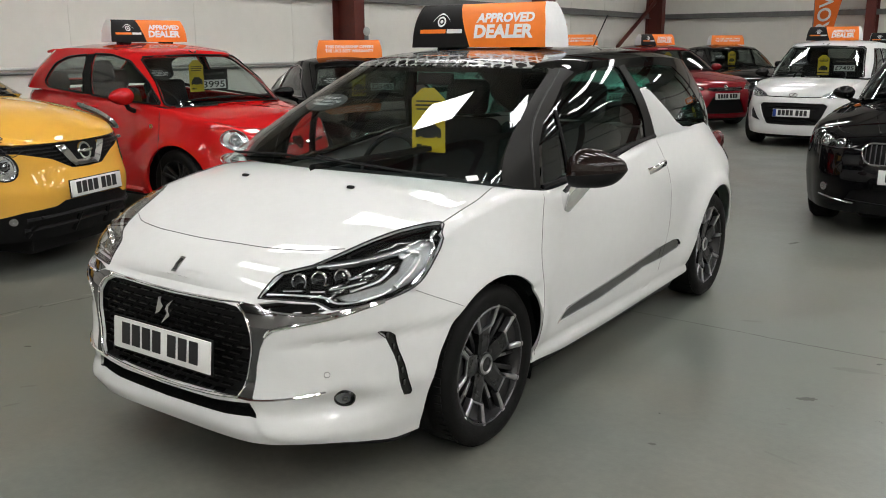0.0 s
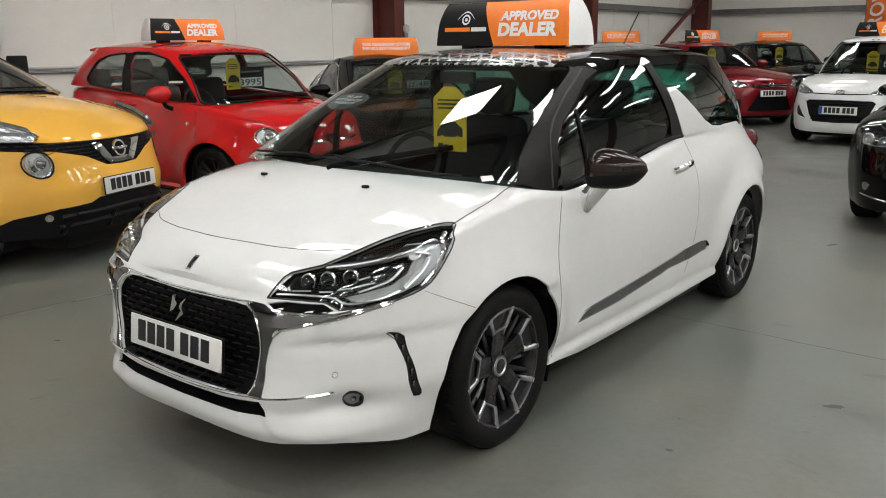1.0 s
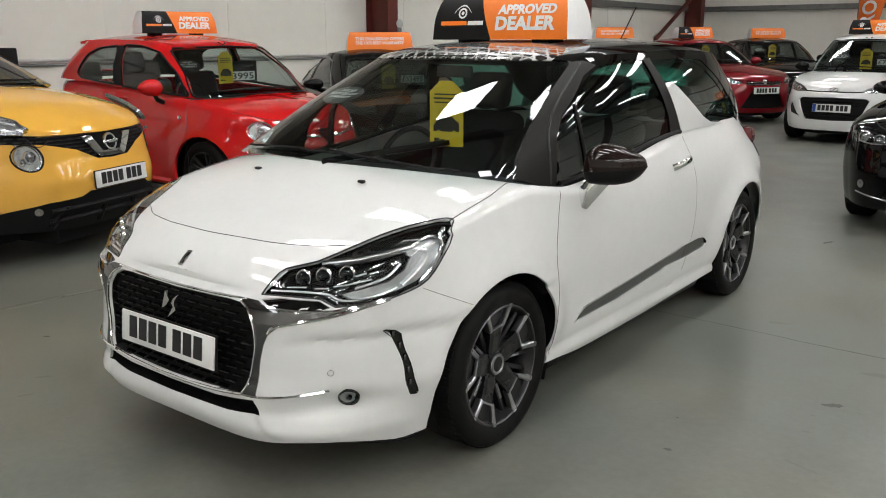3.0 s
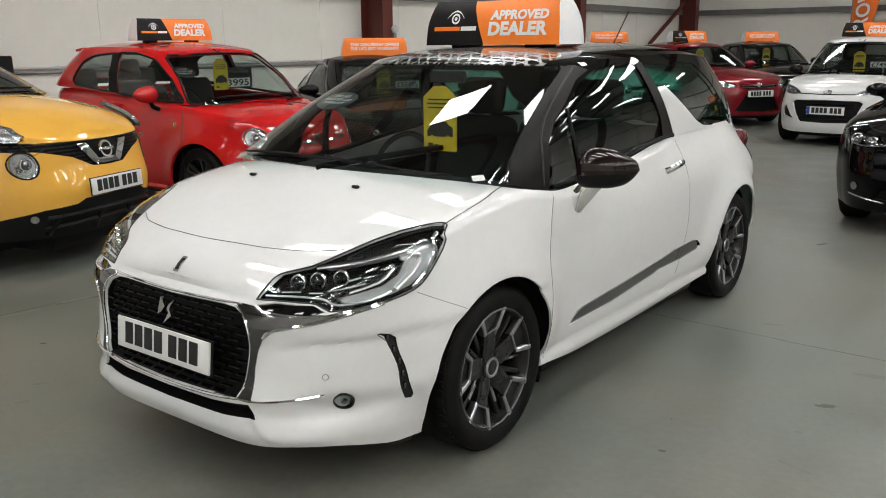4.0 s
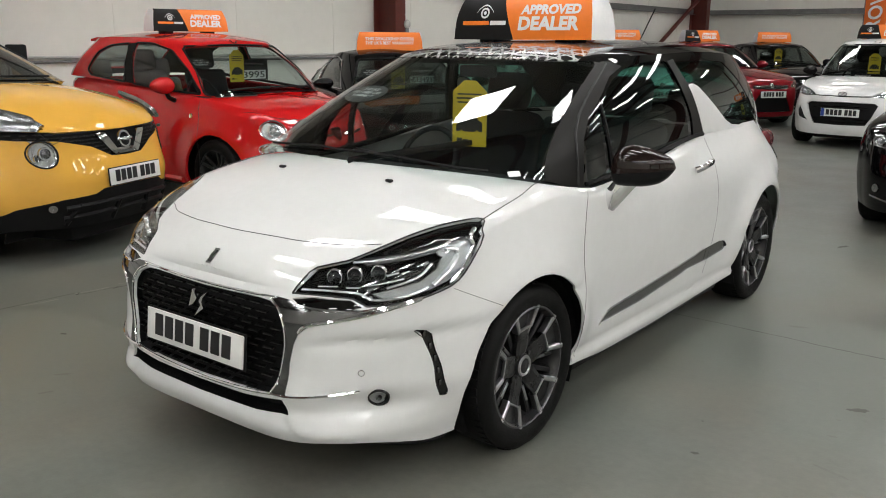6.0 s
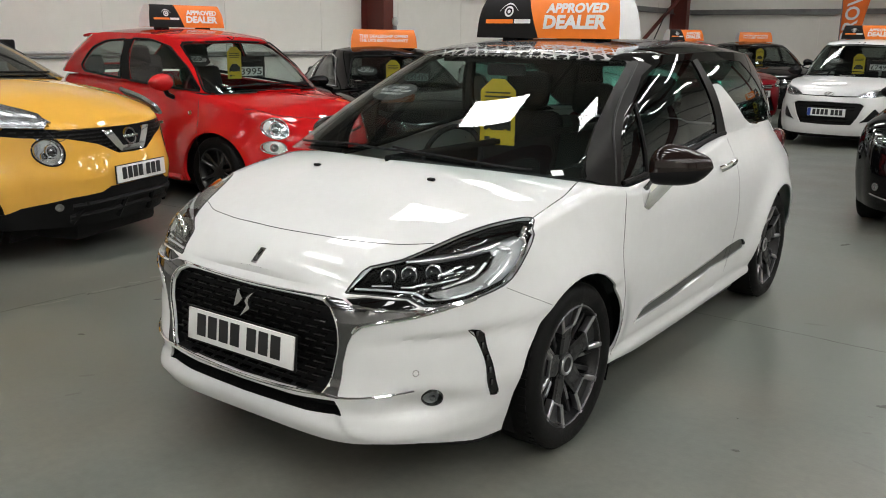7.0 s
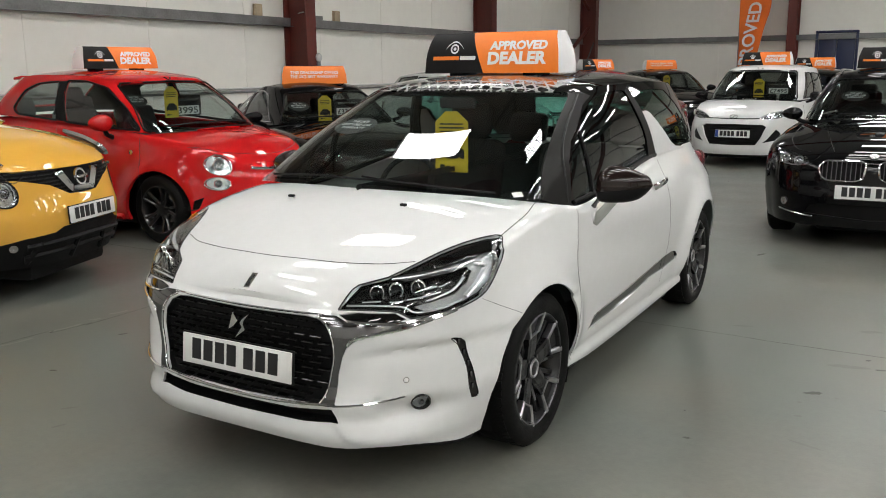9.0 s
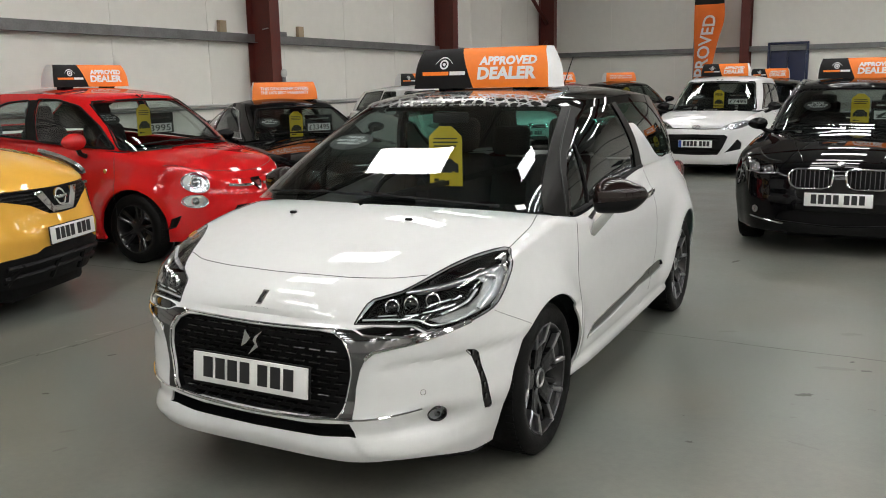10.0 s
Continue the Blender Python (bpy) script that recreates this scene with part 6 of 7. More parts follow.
# the black executive car
def dress_black(car, low, tree, s):
    slat = bpy.data.meshes.new("slat")
    b = box(0.006, 0.02, 0.15, (0, 0, 0), 0.002)
    b.to_mesh(slat)
    b.free()
    slat.materials.append(RIM_GREY)
    sunk(low, both([(0, 0.385), (0.36, 0.385), (0.46, 0.36), (0.50, 0.29), (0, 0.255)]), "front", front_keep, (0, 0.06, 0), "lower_intake", PLASTIC, car)
    for sx in (-1, 1):
        kid = rounded([(sx * a, z) for a, z in [(0.045, 0.715), (0.09, 0.735), (0.35, 0.73), (0.40, 0.69), (0.385, 0.62), (0.34, 0.575), (0.12, 0.57), (0.06, 0.60)]], 0.03)
        grille = sunk(low, kid, "front", front_keep, (0, 0.03, 0), "grille", PLASTIC, car, "chrome-framed kidney grille")
        groove("grille_frame", tree, kid + [kid[0]], "front", CHROME, grille, 0.008, proud=0.006, n=2)
        for k in range(9):
            x = sx * (0.085 + k * 0.036)
            p, nrm = cast(tree, x, 0.652, "front")
            o = new("slat", slat)
            o.parent = grille
            o.matrix_basis = Matrix.Translation(p + Vector((0, 0.012, 0))) @ turned_to(nrm)
        poly = [(0.47, 0.70), (0.50, 0.75), (0.66, 0.785), (0.80, 0.80), (0.84, 0.785), (0.83, 0.73), (0.74, 0.68), (0.55, 0.675)]
        lamp(low, tree, car, rounded(poly, 0.03), sx, [(0.70, 0.728, 0.046), (0.575, 0.718, 0.042)], [([(0.48, 0.69), (0.6, 0.682), (0.74, 0.692)], 0.008)], 0.04, mat=GLOSS_BLACK)
        p, nrm = cast(tree, sx * 0.66, 0.375, "front")
        to = Matrix.Translation(p) @ turned_to(nrm)
        b = lathe([(0.034, 0.0), (0.033, -0.008), (0.026, -0.009), (0.0001, -0.004)], 24, axis="y")
        bmesh.ops.transform(b, matrix=to, verts=b.verts)
        part("fog_lamp", b, DULL_CHROME, car)
        groove("bumper_strip", tree, [(sx * 0.42, 0.27), (sx * 0.55, 0.285), (sx * 0.70, 0.31)], "front", DULL_CHROME, car, 0.008, proud=0.003)
        groove("bonnet_gap", tree, [(sx * 0.47, -0.64), (sx * 0.62, -0.5), (sx * 0.72, -0.1), (sx * 0.74, 0.5)], "plan", INK, car, 0.003)
        groove("roof_rail", BVHTree.FromBMesh(upper_body(s)), [(sx * 0.53, 1.5), (sx * 0.55, 2.0), (sx * 0.52, 2.8)], "plan", DULL_CHROME, car, 0.016, proud=0.02)
        groove("bonnet_crease", tree, [(sx * 0.30, -0.66), (sx * 0.40, -0.2), (sx * 0.50, 0.45)], "plan", BLACK, car, 0.006)
    round_badge(tree, car, 0, 0.775, 0.04, face_mat=DULL_CHROME)
    number_plate(car, (0, -0.845, 0.487), 0, -3)
    mirror_pair(car, 0.90, 0.98, 1.03, BLACK, PLASTIC, (0.10, 0.07, 0.062))


EXECUTIVE = car_spec(W=0.93, front=-0.83, rear=4.06, middle=1.2, nf=4.6, nr=4, wheelbase=2.97, wheel=0.33, arch=0.37, counts=(34, 60, 16), levels=20,
    nose=[(0.18, 0.03), (0.26, 0.0), (0.45, 0.0), (0.58, 0.02), (0.66, 0.03), (0.74, 0.06)],
    top=[(-0.8, 0.72), (-0.6, 0.76), (-0.4, 0.80), (0, 0.85), (0.6, 0.91), (2, 0.96), (4, 0.96)], hood=[(-0.775, 0.72), (-0.74, 0.765), (-0.6, 0.82), (0, 0.93), (0.6, 1.0)], cowl=0.55, pillar=0.85,
    base=(0.6, 3.6, 1.8, 0.8, 4.5, 4), head=(1.3, 3.3, 2.0, 0.6, 4, 4), base_z=[(0.6, 1.0), (1, 0.96), (2, 0.97), (3.6, 1.0)], head_z=[(1.3, 1.40), (1.9, 1.43), (3.3, 1.39)])
quick_car("black_executive_car", pose(1.62, 5.5, 0, 0, 0, 0), EXECUTIVE, BLACK, "glossy black executive estate with chrome twin grille", [[(1.1, 0.985), (1.95, 1.0), (1.95, 1.37), (1.5, 1.375)], [(2.0, 1.0), (2.9, 1.02), (2.8, 1.35), (2.05, 1.38)]], SILVER_MULTI, dress_black, track=0.77, frame_mat=DULL_CHROME)


# the white city car
def dress_white(car, low, tree, s):
    hexa = both([(0, 0.662), (0.44, 0.652), (0.485, 0.62), (0.42, 0.45), (0.35, 0.345), (0, 0.335)])
    grille = sunk(low, hexa, "front", front_keep, (0, 0.035, 0), "grille", PLASTIC, car, "black six-sided lower grille")
    for z in (0.60, 0.56, 0.42, 0.38):
        groove("grille_bar", tree, [(-0.38, z), (0, z), (0.38, z)], "front", GLOSS_BLACK, grille, 0.007, proud=-0.015)
    groove("bonnet_gap", tree, [(-0.38, 0.742), (-0.2, 0.738), (0, 0.736), (0.2, 0.738), (0.38, 0.742)], "front", GLOSS_BLACK, car, 0.008)
    for sx in (-1, 1):
        lamp(low, tree, car, rounded([(0.37, 0.738), (0.40, 0.775), (0.52, 0.83), (0.66, 0.865), (0.72, 0.85), (0.74, 0.80), (0.66, 0.75), (0.52, 0.725)], 0.02), sx, [(0.52, 0.775, 0.035), (0.63, 0.80, 0.04)], (), 0.035, mat=DULL_CHROME)
        sunk(low, rounded([(sx * a, z) for a, z in [(0.61, 0.585), (0.665, 0.52), (0.655, 0.42), (0.44, 0.375), (0.50, 0.43)]], 0.015), "front", front_keep, (0, 0.03, 0), "fog_recess", PLASTIC, car)
    b = bmesh.new()
    p, nrm = cast(tree, 0, 0.762, "front")
    to = Matrix.Translation(p + nrm * 0.006) @ turned_to(nrm)
    ov = lathe([(1.0, 0.0), (0.97, -0.2), (0.80, -0.2), (0.78, 0.0)], 28, axis="y")
    bmesh.ops.transform(ov, matrix=to @ Matrix.Diagonal((0.062, 0.03, 0.034, 1)), verts=ov.verts)
    badge = part("bonnet_badge", ov, CHROME, car, "oval chrome badge")
    part("badge_bar", slab([(-0.025, -0.024), (-0.010, -0.026), (0.025, 0.024), (0.010, 0.026)], 0.006, to @ Matrix.Translation((0, -0.004, 0))), CHROME, badge, smooth=False)
    number_plate(car, (0.01, -0.752, 0.51), 0, -3, True)
    mirror_pair(car, 0.92, 0.62, 1.05, BLACK, BLACK, (0.11, 0.07, 0.07))
    part("aerial", tube([(0, 2.3, 1.49), (0, 2.45, 1.62)], 0.005, 6), PLASTIC, car)


WHITE_CITY = car_spec(W=0.83, front=-0.75, rear=2.92, middle=0.8, nf=3.4, nr=4, wheelbase=2.385, wheel=0.29, arch=0.33, counts=(30, 50, 14), levels=18,
    nose=[(0.18, 0.03), (0.28, 0.0), (0.5, 0.0), (0.62, 0.015), (0.74, 0.06), (0.8, 0.1)],
    top=[(-0.74, 0.74), (-0.6, 0.80), (-0.4, 0.87), (0, 0.94), (0.5, 0.97), (2.9, 1.02)], hood=[(-0.69, 0.74), (-0.64, 0.80), (-0.5, 0.865), (0, 0.98), (0.2, 1.01)], cowl=0.1, pillar=0.35,
    base=(0.15, 2.8, 1.3, 0.74, 5, 4), head=(0.74, 2.6, 1.5, 0.61, 3.3, 4), base_z=[(0.15, 1.015), (0.5, 0.985), (2.8, 1.04)], head_z=[(0.75, 1.475), (1.5, 1.50), (2.6, 1.45)], roof=0.06, vault=2.6)
quick_car("white_city_car", pose(-0.71, 11.4, 0, 0, 0, -3.5), WHITE_CITY, WHITE, "white five-door city car with black lower grille", [[(0.6, 1.01), (1.35, 1.03), (1.35, 1.41), (1.05, 1.41)], [(1.42, 1.03), (2.2, 1.05), (2.0, 1.39), (1.42, 1.41)]], SILVER_MULTI, dress_white)


COUPE_AT = pose(-3.48, 4.89, 0, 0, 0, 62)


def dress_coupe(car, low, tree, s):
    sunk(low, both([(0, 0.57), (0.36, 0.57), (0.44, 0.45), (0.36, 0.26), (0, 0.25)]), "front", front_keep, (0, 0.04, 0), "grille", PLASTIC, car)
    for sx in (-1, 1):
        lamp(low, tree, car, rounded([(0.48, 0.56), (0.55, 0.63), (0.74, 0.68), (0.82, 0.66), (0.80, 0.60), (0.64, 0.55)], 0.02), sx, [(0.62, 0.60, 0.03), (0.72, 0.62, 0.03)], (), 0.035, mat=GLOSS_BLACK)
    number_plate(car, (0, -0.885, 0.42), 0, -3)
    mirror_pair(car, 0.99, 0.88, 0.99, BLACK, BLACK, (0.12, 0.07, 0.06))


COUPE = car_spec(W=0.91, front=-0.87, rear=3.31, middle=0.9, nf=3.4, nr=4, wheelbase=2.5, wheel=0.33, arch=0.37,
    top=[(-0.8, 0.62), (-0.4, 0.74), (0, 0.80), (0.6, 0.86), (2, 0.9), (3.3, 0.86)], hood=[(-0.8, 0.62), (-0.74, 0.68), (-0.5, 0.76), (0, 0.86), (0.5, 0.94)], cowl=0.45, pillar=0.7,
    base=(0.5, 3.1, 1.5, 0.78, 4.5, 3), head=(1.1, 2.1, 1.5, 0.56, 3.5, 3), base_z=[(0.5, 0.94), (0.9, 0.89), (2, 0.91), (3.1, 0.9)], head_z=[(1.1, 1.28), (1.5, 1.32), (2.1, 1.27)])
quick_car("black_coupe_car", COUPE_AT, COUPE, BLACK, "dark coupe with a low curved roof", [[(0.95, 0.92), (1.85, 0.93), (1.8, 1.25), (1.55, 1.27), (1.3, 1.22)], [(1.9, 0.94), (2.4, 0.96), (2.1, 1.2), (1.88, 1.24)]], DARK_MULTI, dress_coupe, frame_mat=DULL_CHROME)


def dress_family(car, low, tree, s):
    sunk(low, both([(0, 0.57), (0.28, 0.57), (0.40, 0.38), (0.46, 0.28), (0, 0.27)]), "front", front_keep, (0, 0.05, 0), "lower_intake", PLASTIC, car)
    slot = sunk(low, both([(0, 0.735), (0.34, 0.745), (0.38, 0.70), (0.30, 0.67), (0, 0.665)]), "front", front_keep, (0, 0.03, 0), "grille", PLASTIC, car)
    for z in (0.72, 0.685):
        groove("grille_bar", tree, [(-0.34, z + 0.005), (0, z), (0.34, z + 0.005)], "front", CHROME, slot, 0.010, proud=0.002)
    round_badge(tree, car, 0, 0.735, 0.045)
    for sx in (-1, 1):
        lamp(low, tree, car, rounded([(0.42, 0.70), (0.44, 0.75), (0.60, 0.81), (0.80, 0.87), (0.84, 0.83), (0.76, 0.74), (0.58, 0.69)], 0.02), sx, [(0.56, 0.745, 0.03), (0.68, 0.785, 0.035)], (), 0.035)
        sunk(low, rounded([(sx * a, z) for a, z in [(0.56, 0.48), (0.72, 0.52), (0.74, 0.36), (0.54, 0.32)]], 0.02), "front", front_keep, (0, 0.03, 0), "fog_recess", PLASTIC, car)
    number_plate(car, (0, -0.885, 0.58), 0, -3)


HATCH = car_spec(W=0.90, front=-0.87, rear=3.4, middle=0.9, nf=3.3, nr=4, wheelbase=2.62, wheel=0.32, arch=0.36,
    top=[(-0.84, 0.74), (-0.6, 0.81), (-0.4, 0.86), (0, 0.92), (0.6, 0.96), (2, 1.0), (3.4, 0.98)], hood=[(-0.80, 0.74), (-0.72, 0.81), (-0.5, 0.88), (0, 0.98), (0.4, 1.03)], cowl=0.3, pillar=0.6, nose=[(0.18, 0.03), (0.26, 0.0), (0.5, 0.0), (0.62, 0.02), (0.74, 0.06)],
    base=(0.35, 3.2, 1.5, 0.78, 4.5, 4), head=(1.05, 2.9, 1.8, 0.6, 4, 4), base_z=[(0.35, 1.03), (0.8, 0.98), (3.2, 1.04)], head_z=[(1.05, 1.41), (1.8, 1.44), (2.9, 1.36)])
FAMILY_AT = [pose(-3.19, 13.75, 0, 0, 0, 54), pose(-3.05, 16.75, 0, 0, 0, 40), pose(-4.5, 10.2, 0, 0, 0, 60), pose(-0.34, 15.5, 0, 0, 0, 5), pose(-4.55, 12.45, 0, 0, 0, 45)]
HATCH_SIDES = [[(0.9, 1.0), (1.65, 1.02), (1.65, 1.38), (1.3, 1.38)], [(1.72, 1.03), (2.6, 1.05), (2.4, 1.36), (1.72, 1.40)]]
for name, m, mat, label in (("red_family_car", FAMILY_AT[0], DARK_RED, "dark red family hatchback with chrome grille bars"),
                            ("black_family_car", FAMILY_AT[1], BLACK, "black family hatchback with dark windows"),
                            ("white_family_car", FAMILY_AT[2], WHITE, "white family hatchback with dark windows"),
                            ("grey_family_car", FAMILY_AT[3], GREY_PAINT, "grey-green family car standing behind the others"),
                            ("white_hatchback_car", FAMILY_AT[4], WHITE, "white hatchback parked beside the red family car")):
    car = quick_car(name, m, HATCH, mat, label, HATCH_SIDES, SILVER_MULTI, dress_family)
    mirror_pair(car, 0.98, 0.85, 1.06, mat, BLACK, (0.12, 0.07, 0.07))

# ---- roof signs and cards ----
SIGN_Y = smooth_curve([(0, 0.0), (0.07, 0.006), (0.14, 0.022), (0.19, 0.045), (0.212, 0.065)])
SIGN_X = smooth_curve([(0, 0.395), (0.1, 0.388), (0.212, 0.360)])
SIGN_DEPTH = 0.24
SIGN_HIGH = 0.212


def onto_sign(bm, back=False, proud=0.0015):
    """Bends flat lettering onto the face of a sign."""
    for v in bm.verts:
        y = SIGN_Y(v.co.z) - proud
        v.co = Vector((-v.co.x, SIGN_DEPTH - y, v.co.z)) if back else Vector((v.co.x, y, v.co.z))
    return bm


def fit_words(text, x0, x1, z, height, shear=0.0, weight=0.0):
    bm = letters(text, height, shear, weight * height)
    xs = [v.co.x for v in bm.verts]
    k = (x1 - x0) / (max(xs) - min(xs))
    lo = min(xs)
    for v in bm.verts:
        v.co = Vector((x0 + (v.co.x - lo) * k, 0, z + v.co.z))
    return bm


def strip_face(left, right, back=False):
    rows = []
    for i in range(11):
        z = SIGN_HIGH * i / 10
        a, b = left(z), right(z)
        rows.append([(a + (b - a) * k / 8, 0, z) for k in range(9)])
    return onto_sign(grid(rows), back, 0.0)


def roof_sign(m, turned=False, label="curved black and orange roof sign with white wording"):
    """A dealer's roof sign: printed front, orange back, white ends, two black feet."""
    sign = thing("roof_sign", m @ pose(0, SIGN_DEPTH / 2 if turned else -SIGN_DEPTH / 2, 0, 0, 0, 180 if turned else 0), label, "roof sign", "roof signs")
    seam = smooth_curve([(0, -0.035), (0.1, -0.075), (0.212, -0.118)])
    part("black_panel", strip_face(lambda z: -SIGN_X(z), seam), BOARD_BLACK, sign)
    front = part("orange_panel", strip_face(seam, SIGN_X), ORANGE, sign)
    back = part("back_panel", strip_face(lambda z: -SIGN_X(z), SIGN_X, True), ORANGE, sign)
    top = grid([[(x, SIGN_Y(SIGN_HIGH), SIGN_HIGH), (x, SIGN_DEPTH - SIGN_Y(SIGN_HIGH), SIGN_HIGH)] for x in (-0.36, -0.118)])
    part("top_black", top, BOARD_BLACK, sign)
    top = grid([[(x, SIGN_Y(SIGN_HIGH), SIGN_HIGH), (x, SIGN_DEPTH - SIGN_Y(SIGN_HIGH), SIGN_HIGH)] for x in (-0.118, 0.36)])
    part("top_orange", top, ORANGE, sign)
    for sx in (-1, 1):
        bm = grid([[(sx * (SIGN_X(z) + 0.012 * (1 - ((k - 4) / 4) ** 2)), SIGN_Y(z) + (SIGN_DEPTH - 2 * SIGN_Y(z)) * k / 8, z) for k in range(9)] for z in np.linspace(0, SIGN_HIGH, 8)])
        part("end_panel", bm, BOARD_WHITE, sign, "white end panel")
        part("foot", box(0.09, 0.16, 0.03, (sx * 0.22, SIGN_DEPTH / 2, -0.010), 0.008), PLASTIC, sign)
    for text, z, h, x0, x1 in (("APPROVED", 0.122, 0.040, -0.005, 0.325), ("DEALER", 0.048, 0.058, -0.012, 0.325)):
        part("wording", onto_sign(fit_words(text, x0, x1, z, h, 0.05, 0.07)), BOARD_WHITE, sign, smooth=False)
    for text, z in (("THIS DEALERSHIP OFFERS", 0.118), ("THE UK'S BEST WARRANTY", 0.070)):
        part("back_wording", onto_sign(fit_words(text, -0.29, 0.29, z, 0.034, 0.0, 0.03), True), BOARD_WHITE, sign, smooth=False)
    eye = bmesh.new()
    for r0, r1 in ((0.017, 0.026), (0.0, 0.009)):
        merge(eye, grid([[(-0.215 + r * math.cos(a), 0, 0.128 + r * math.sin(a)) for a in np.linspace(0, 2 * math.pi, 29)] for r in ((r0 + 1e-4), r1)]))
    merge(eye, grid([[(-0.215 + 0.052 * u, 0, 0.128 + 0.034 * (1 - u * u) + d * (1 - 0.6 * abs(u))) for u in np.linspace(-1, 1, 21)] for d in (0, 0.008)]))
    part("emblem", onto_sign(eye), BOARD_WHITE, sign)
    part("emblem_bar", onto_sign(grid([[(x, 0, z) for x in np.linspace(-0.345, -0.185, 8)] for z in (0.070, 0.090)])), ORANGE, sign)
    part("emblem_bar", onto_sign(grid([[(x, 0, z) for x in np.linspace(-0.178, -0.085, 8)] for z in (0.070, 0.090)])), BOARD_WHITE, sign)
    return sign



def yellow_tag(m):
    """A hanging yellow card with a printed car shape and bars for its small print."""
    tag = thing("yellow_tag", m, "yellow hanging card with a dark printed car shape", "card", "yellow cards")
    part("card", slab([(-0.085, -0.15), (0.085, -0.15), (0.085, 0.10), (0.03, 0.15), (-0.03, 0.15), (-0.085, 0.10)], 0.004), CARD, tag, smooth=False)
    for x0, x1, z0, z1 in ((-0.06, 0.06, 0.085, 0.092), (-0.065, 0.065, 0.066, 0.074), (-0.06, 0.055, 0.048, 0.055), (-0.062, -0.035, -0.128, -0.112), (-0.03, -0.005, -0.126, -0.118)):
        part("print_bar", slab([(x0, z0), (x1, z0), (x1, z1), (x0, z1)], 0.001, Matrix.Translation((0, -0.0015, 0))), INK, tag, smooth=False)
    part("printed_car", slab([(-0.066, -0.082), (-0.066, -0.055), (-0.05, -0.035), (-0.03, -0.012), (0.03, -0.012), (0.05, -0.032), (0.066, -0.038), (0.066, -0.082), (0.05, -0.082), (0.04, -0.072), (0.03, -0.082), (-0.03, -0.082), (-0.04, -0.072), (-0.05, -0.082)], 0.001, Matrix.Translation((0, -0.0015, 0))), INK, tag, smooth=False)
    return tag


def price_board(m, text):
    board = thing("price_board", m, "black price board with white figures", "price board", "price boards")
    part("board", box(0.36, 0.004, 0.20), BOARD_BLACK, board, smooth=False)
    part("figure_strip", box(0.30, 0.003, 0.085, (0.0, -0.004, -0.045)), BOARD_WHITE, board, smooth=False)
    part("figures", (lambda b: (bmesh.ops.transform(b, matrix=Matrix.Translation((0, -0.0065, 0)), verts=b.verts), b)[1])(fit_words(text, -0.135, 0.135, -0.075, 0.06, 0, 0.02)), INK, board, smooth=False)
    part("header_bar", box(0.26, 0.003, 0.02, (0, -0.004, 0.055)), DULL_CHROME, board, smooth=False)
    return board


def screen_sticker(m):
    st = thing("screen_sticker", m, "dark window sticker with white wording", "sticker", "window stickers")
    disc = lathe([(0.0001, 0.0), (0.13, 0.0), (0.13, 0.001)], 30, axis="y")
    bmesh.ops.transform(disc, matrix=Matrix.Diagonal((1.0, 1, 0.62, 1)), verts=disc.verts)
    part("disc", disc, INK, st)
    for text, z in (("THE UK'S", 0.028), ("BEST USED CAR", -0.002), ("WARRANTY", -0.032)):
        b = letters(text, 0.019, 0.2, 0.001)
        bmesh.ops.transform(b, matrix=Matrix.Translation((0, -0.003, z)), verts=b.verts)
        part("wording", b, BOARD_WHITE, st, smooth=False)
    return st


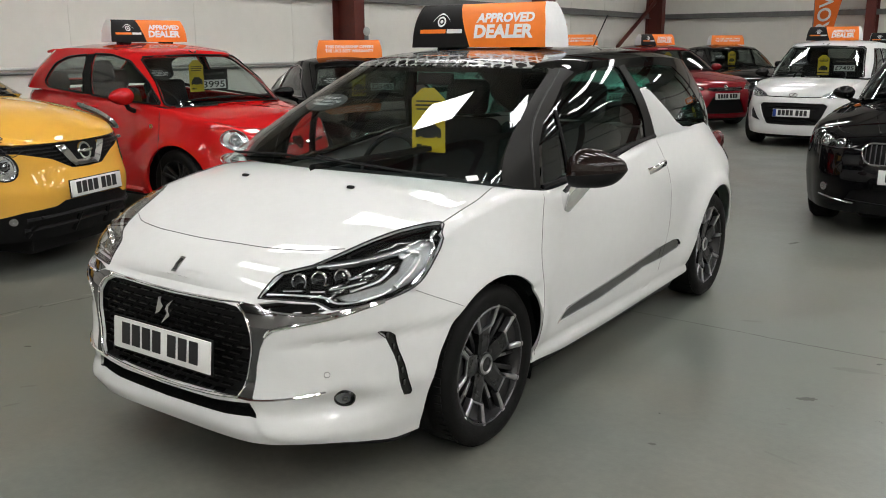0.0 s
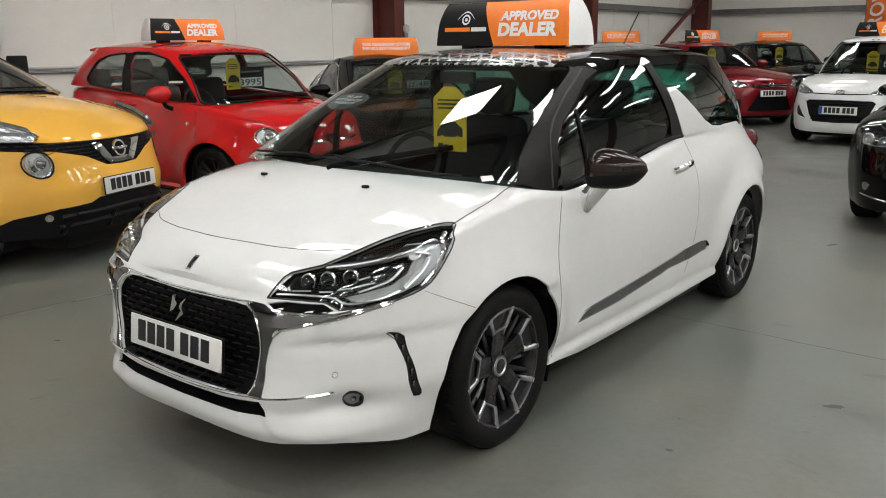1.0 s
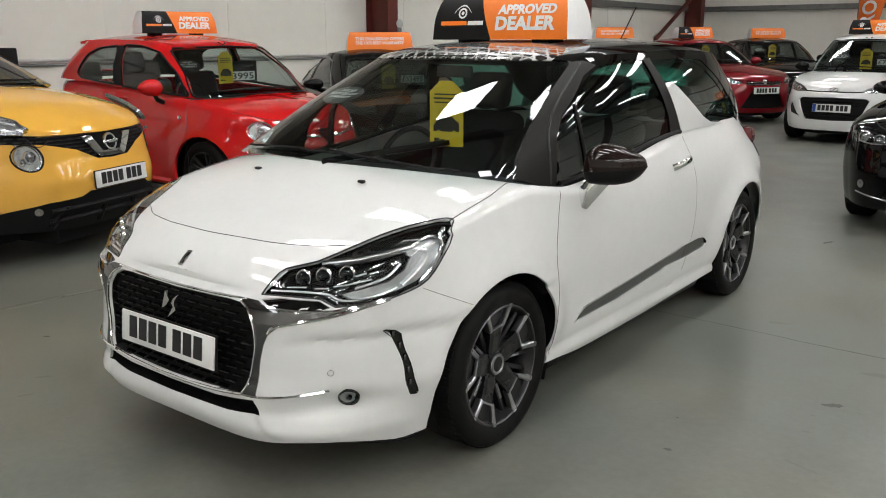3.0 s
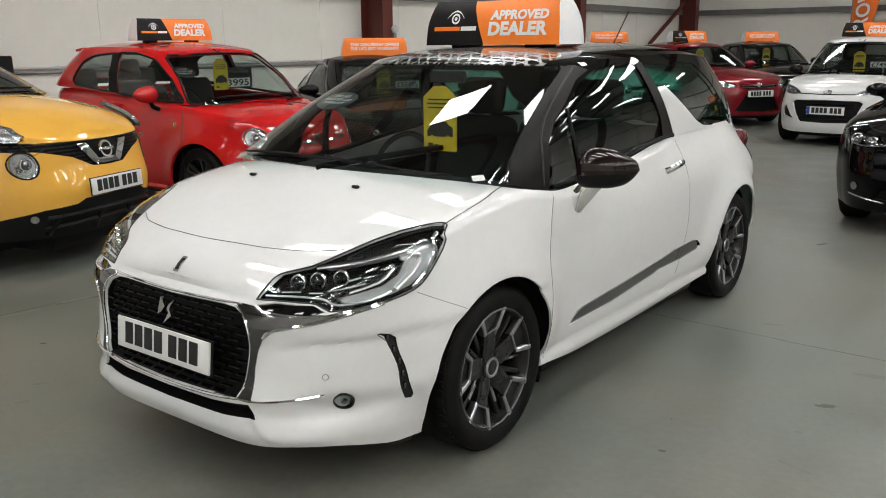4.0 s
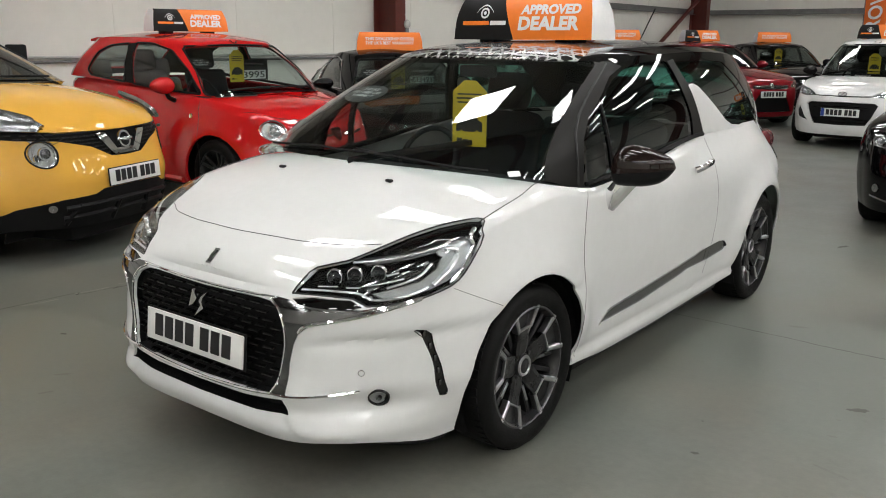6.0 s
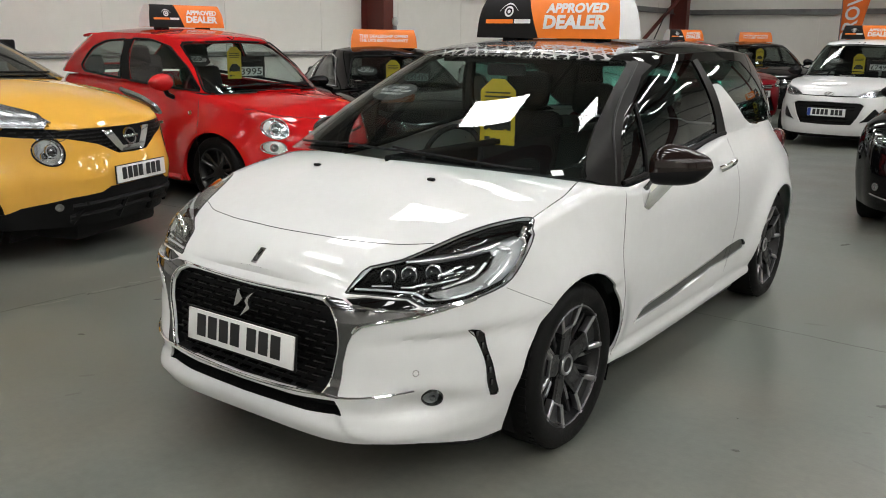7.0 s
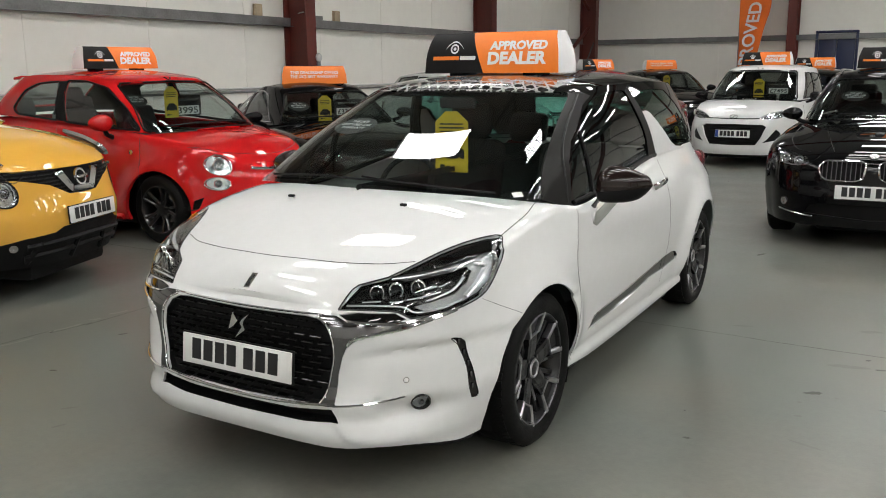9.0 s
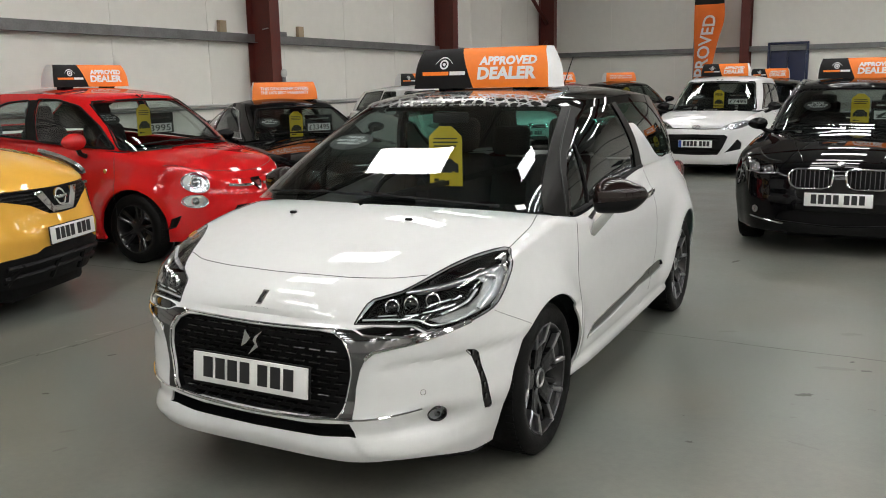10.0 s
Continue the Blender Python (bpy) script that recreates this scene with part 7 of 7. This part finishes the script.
roof_sign(pose(0, 1.137 + SIGN_DEPTH / 2, 1.468))
yellow_tag(pose(0.0, 0.735, 1.135, 0, 0, 12))
SPOTS = [  # car place, sign (y, z), turned, card (x, y, z), board (x, y, z), figures
    (pose(-3.82, 2.98, 0, 0, 0, 90), (1.35, 1.535), False, (0.02, 0.62, 1.21), (0.24, 0.64, 1.17), "3995"),
    (pose(1.62, 5.5, 0, 0, 0, 0), (1.75, 1.475), False, (0.05, 1.25, 1.17), (0.33, 1.25, 1.15), "£1"),
    (pose(-0.71, 11.4, 0, 0, 0, -3.5), (1.15, 1.54), False, (0.02, 0.62, 1.17), (0.33, 0.62, 1.17), "£7495"),
    (COUPE_AT, (1.4, 1.345), True, (-0.05, 0.98, 1.06), (0.25, 0.98, 1.06), "£33495"),
    (FAMILY_AT[0], (1.6, 1.49), False, (-0.1, 0.95, 1.2), (0.2, 0.95, 1.18), "£"),
    (FAMILY_AT[1], (1.6, 1.49), True, (-0.1, 0.95, 1.2), None, ""),
    (FAMILY_AT[2], (1.6, 1.49), False, None, None, ""),
    (FAMILY_AT[3], (1.6, 1.49), False, None, None, ""),
    (FAMILY_AT[4], (1.6, 1.49), True, None, None, ""),
]
for m, (sy, sz), turned, card, board, text in SPOTS:
    lean = -18 if m == COUPE_AT else (-11 if text == "3995" else 0)
    roof_sign(m @ pose(0, sy, sz, 0, 0, lean), turned, "orange roof sign showing its plain worded back" if turned else "curved black and orange roof sign with white wording")
    if card:
        yellow_tag(m @ pose(*card))
        screen_sticker(m @ pose(-0.36, card[1] + 0.06, card[2] + 0.03, -50))
    if board and len(text) > 1:
        price_board(m @ pose(*board), text)

# the tall feather flag by the far wall
FLAG = material("orange_flag_cloth", (0.80, 0.17, 0.02), 0.8, 0, 0, 3, 0.1)
flag = thing("feather_flag", pose(-3.33, 23.0, 0, 0, 0, -8), "tall orange feather flag with white lettering and a black top", "flag")
outline = smooth_curve([(0.5, 0.42), (1.5, 0.48), (2.5, 0.66), (3.3, 0.86), (4.0, 0.80), (4.5, 0.35)])


def flag_point(u, z):
    return (outline(z) * u, 0.05 * math.sin(u * 5 + z * 1.3), z)


part("cloth", grid([[flag_point(u, z) for u in np.linspace(0, 1, 8)] for z in np.linspace(0.5, 3.6, 30)]), FLAG, flag)
part("black_top", grid([[flag_point(u, z) for u in np.linspace(0, 1, 8)] for z in np.linspace(3.6, 4.5, 12)]), BOARD_BLACK, flag)
part("pole", tube([(0, 0, 0.02), (0, 0, 4.0), (0.12, 0, 4.45), (0.3, 0, 4.55)], 0.015, 8), RAIL, flag)
part("base", box(0.5, 0.5, 0.04, (0, 0, 0.02), 0.01), RAIL, flag)
words = fit_words("APPROVED", 0, 2.3, 0, 0.34, 0, 0.03)
for v in words.verts:
    z = 1.0 + v.co.x
    v.co = Vector((outline(z) * 0.5 + 0.16 - v.co.z + 0.03 * (z - 2), -0.075, z))
part("wording", words, BOARD_WHITE, flag, smooth=False)
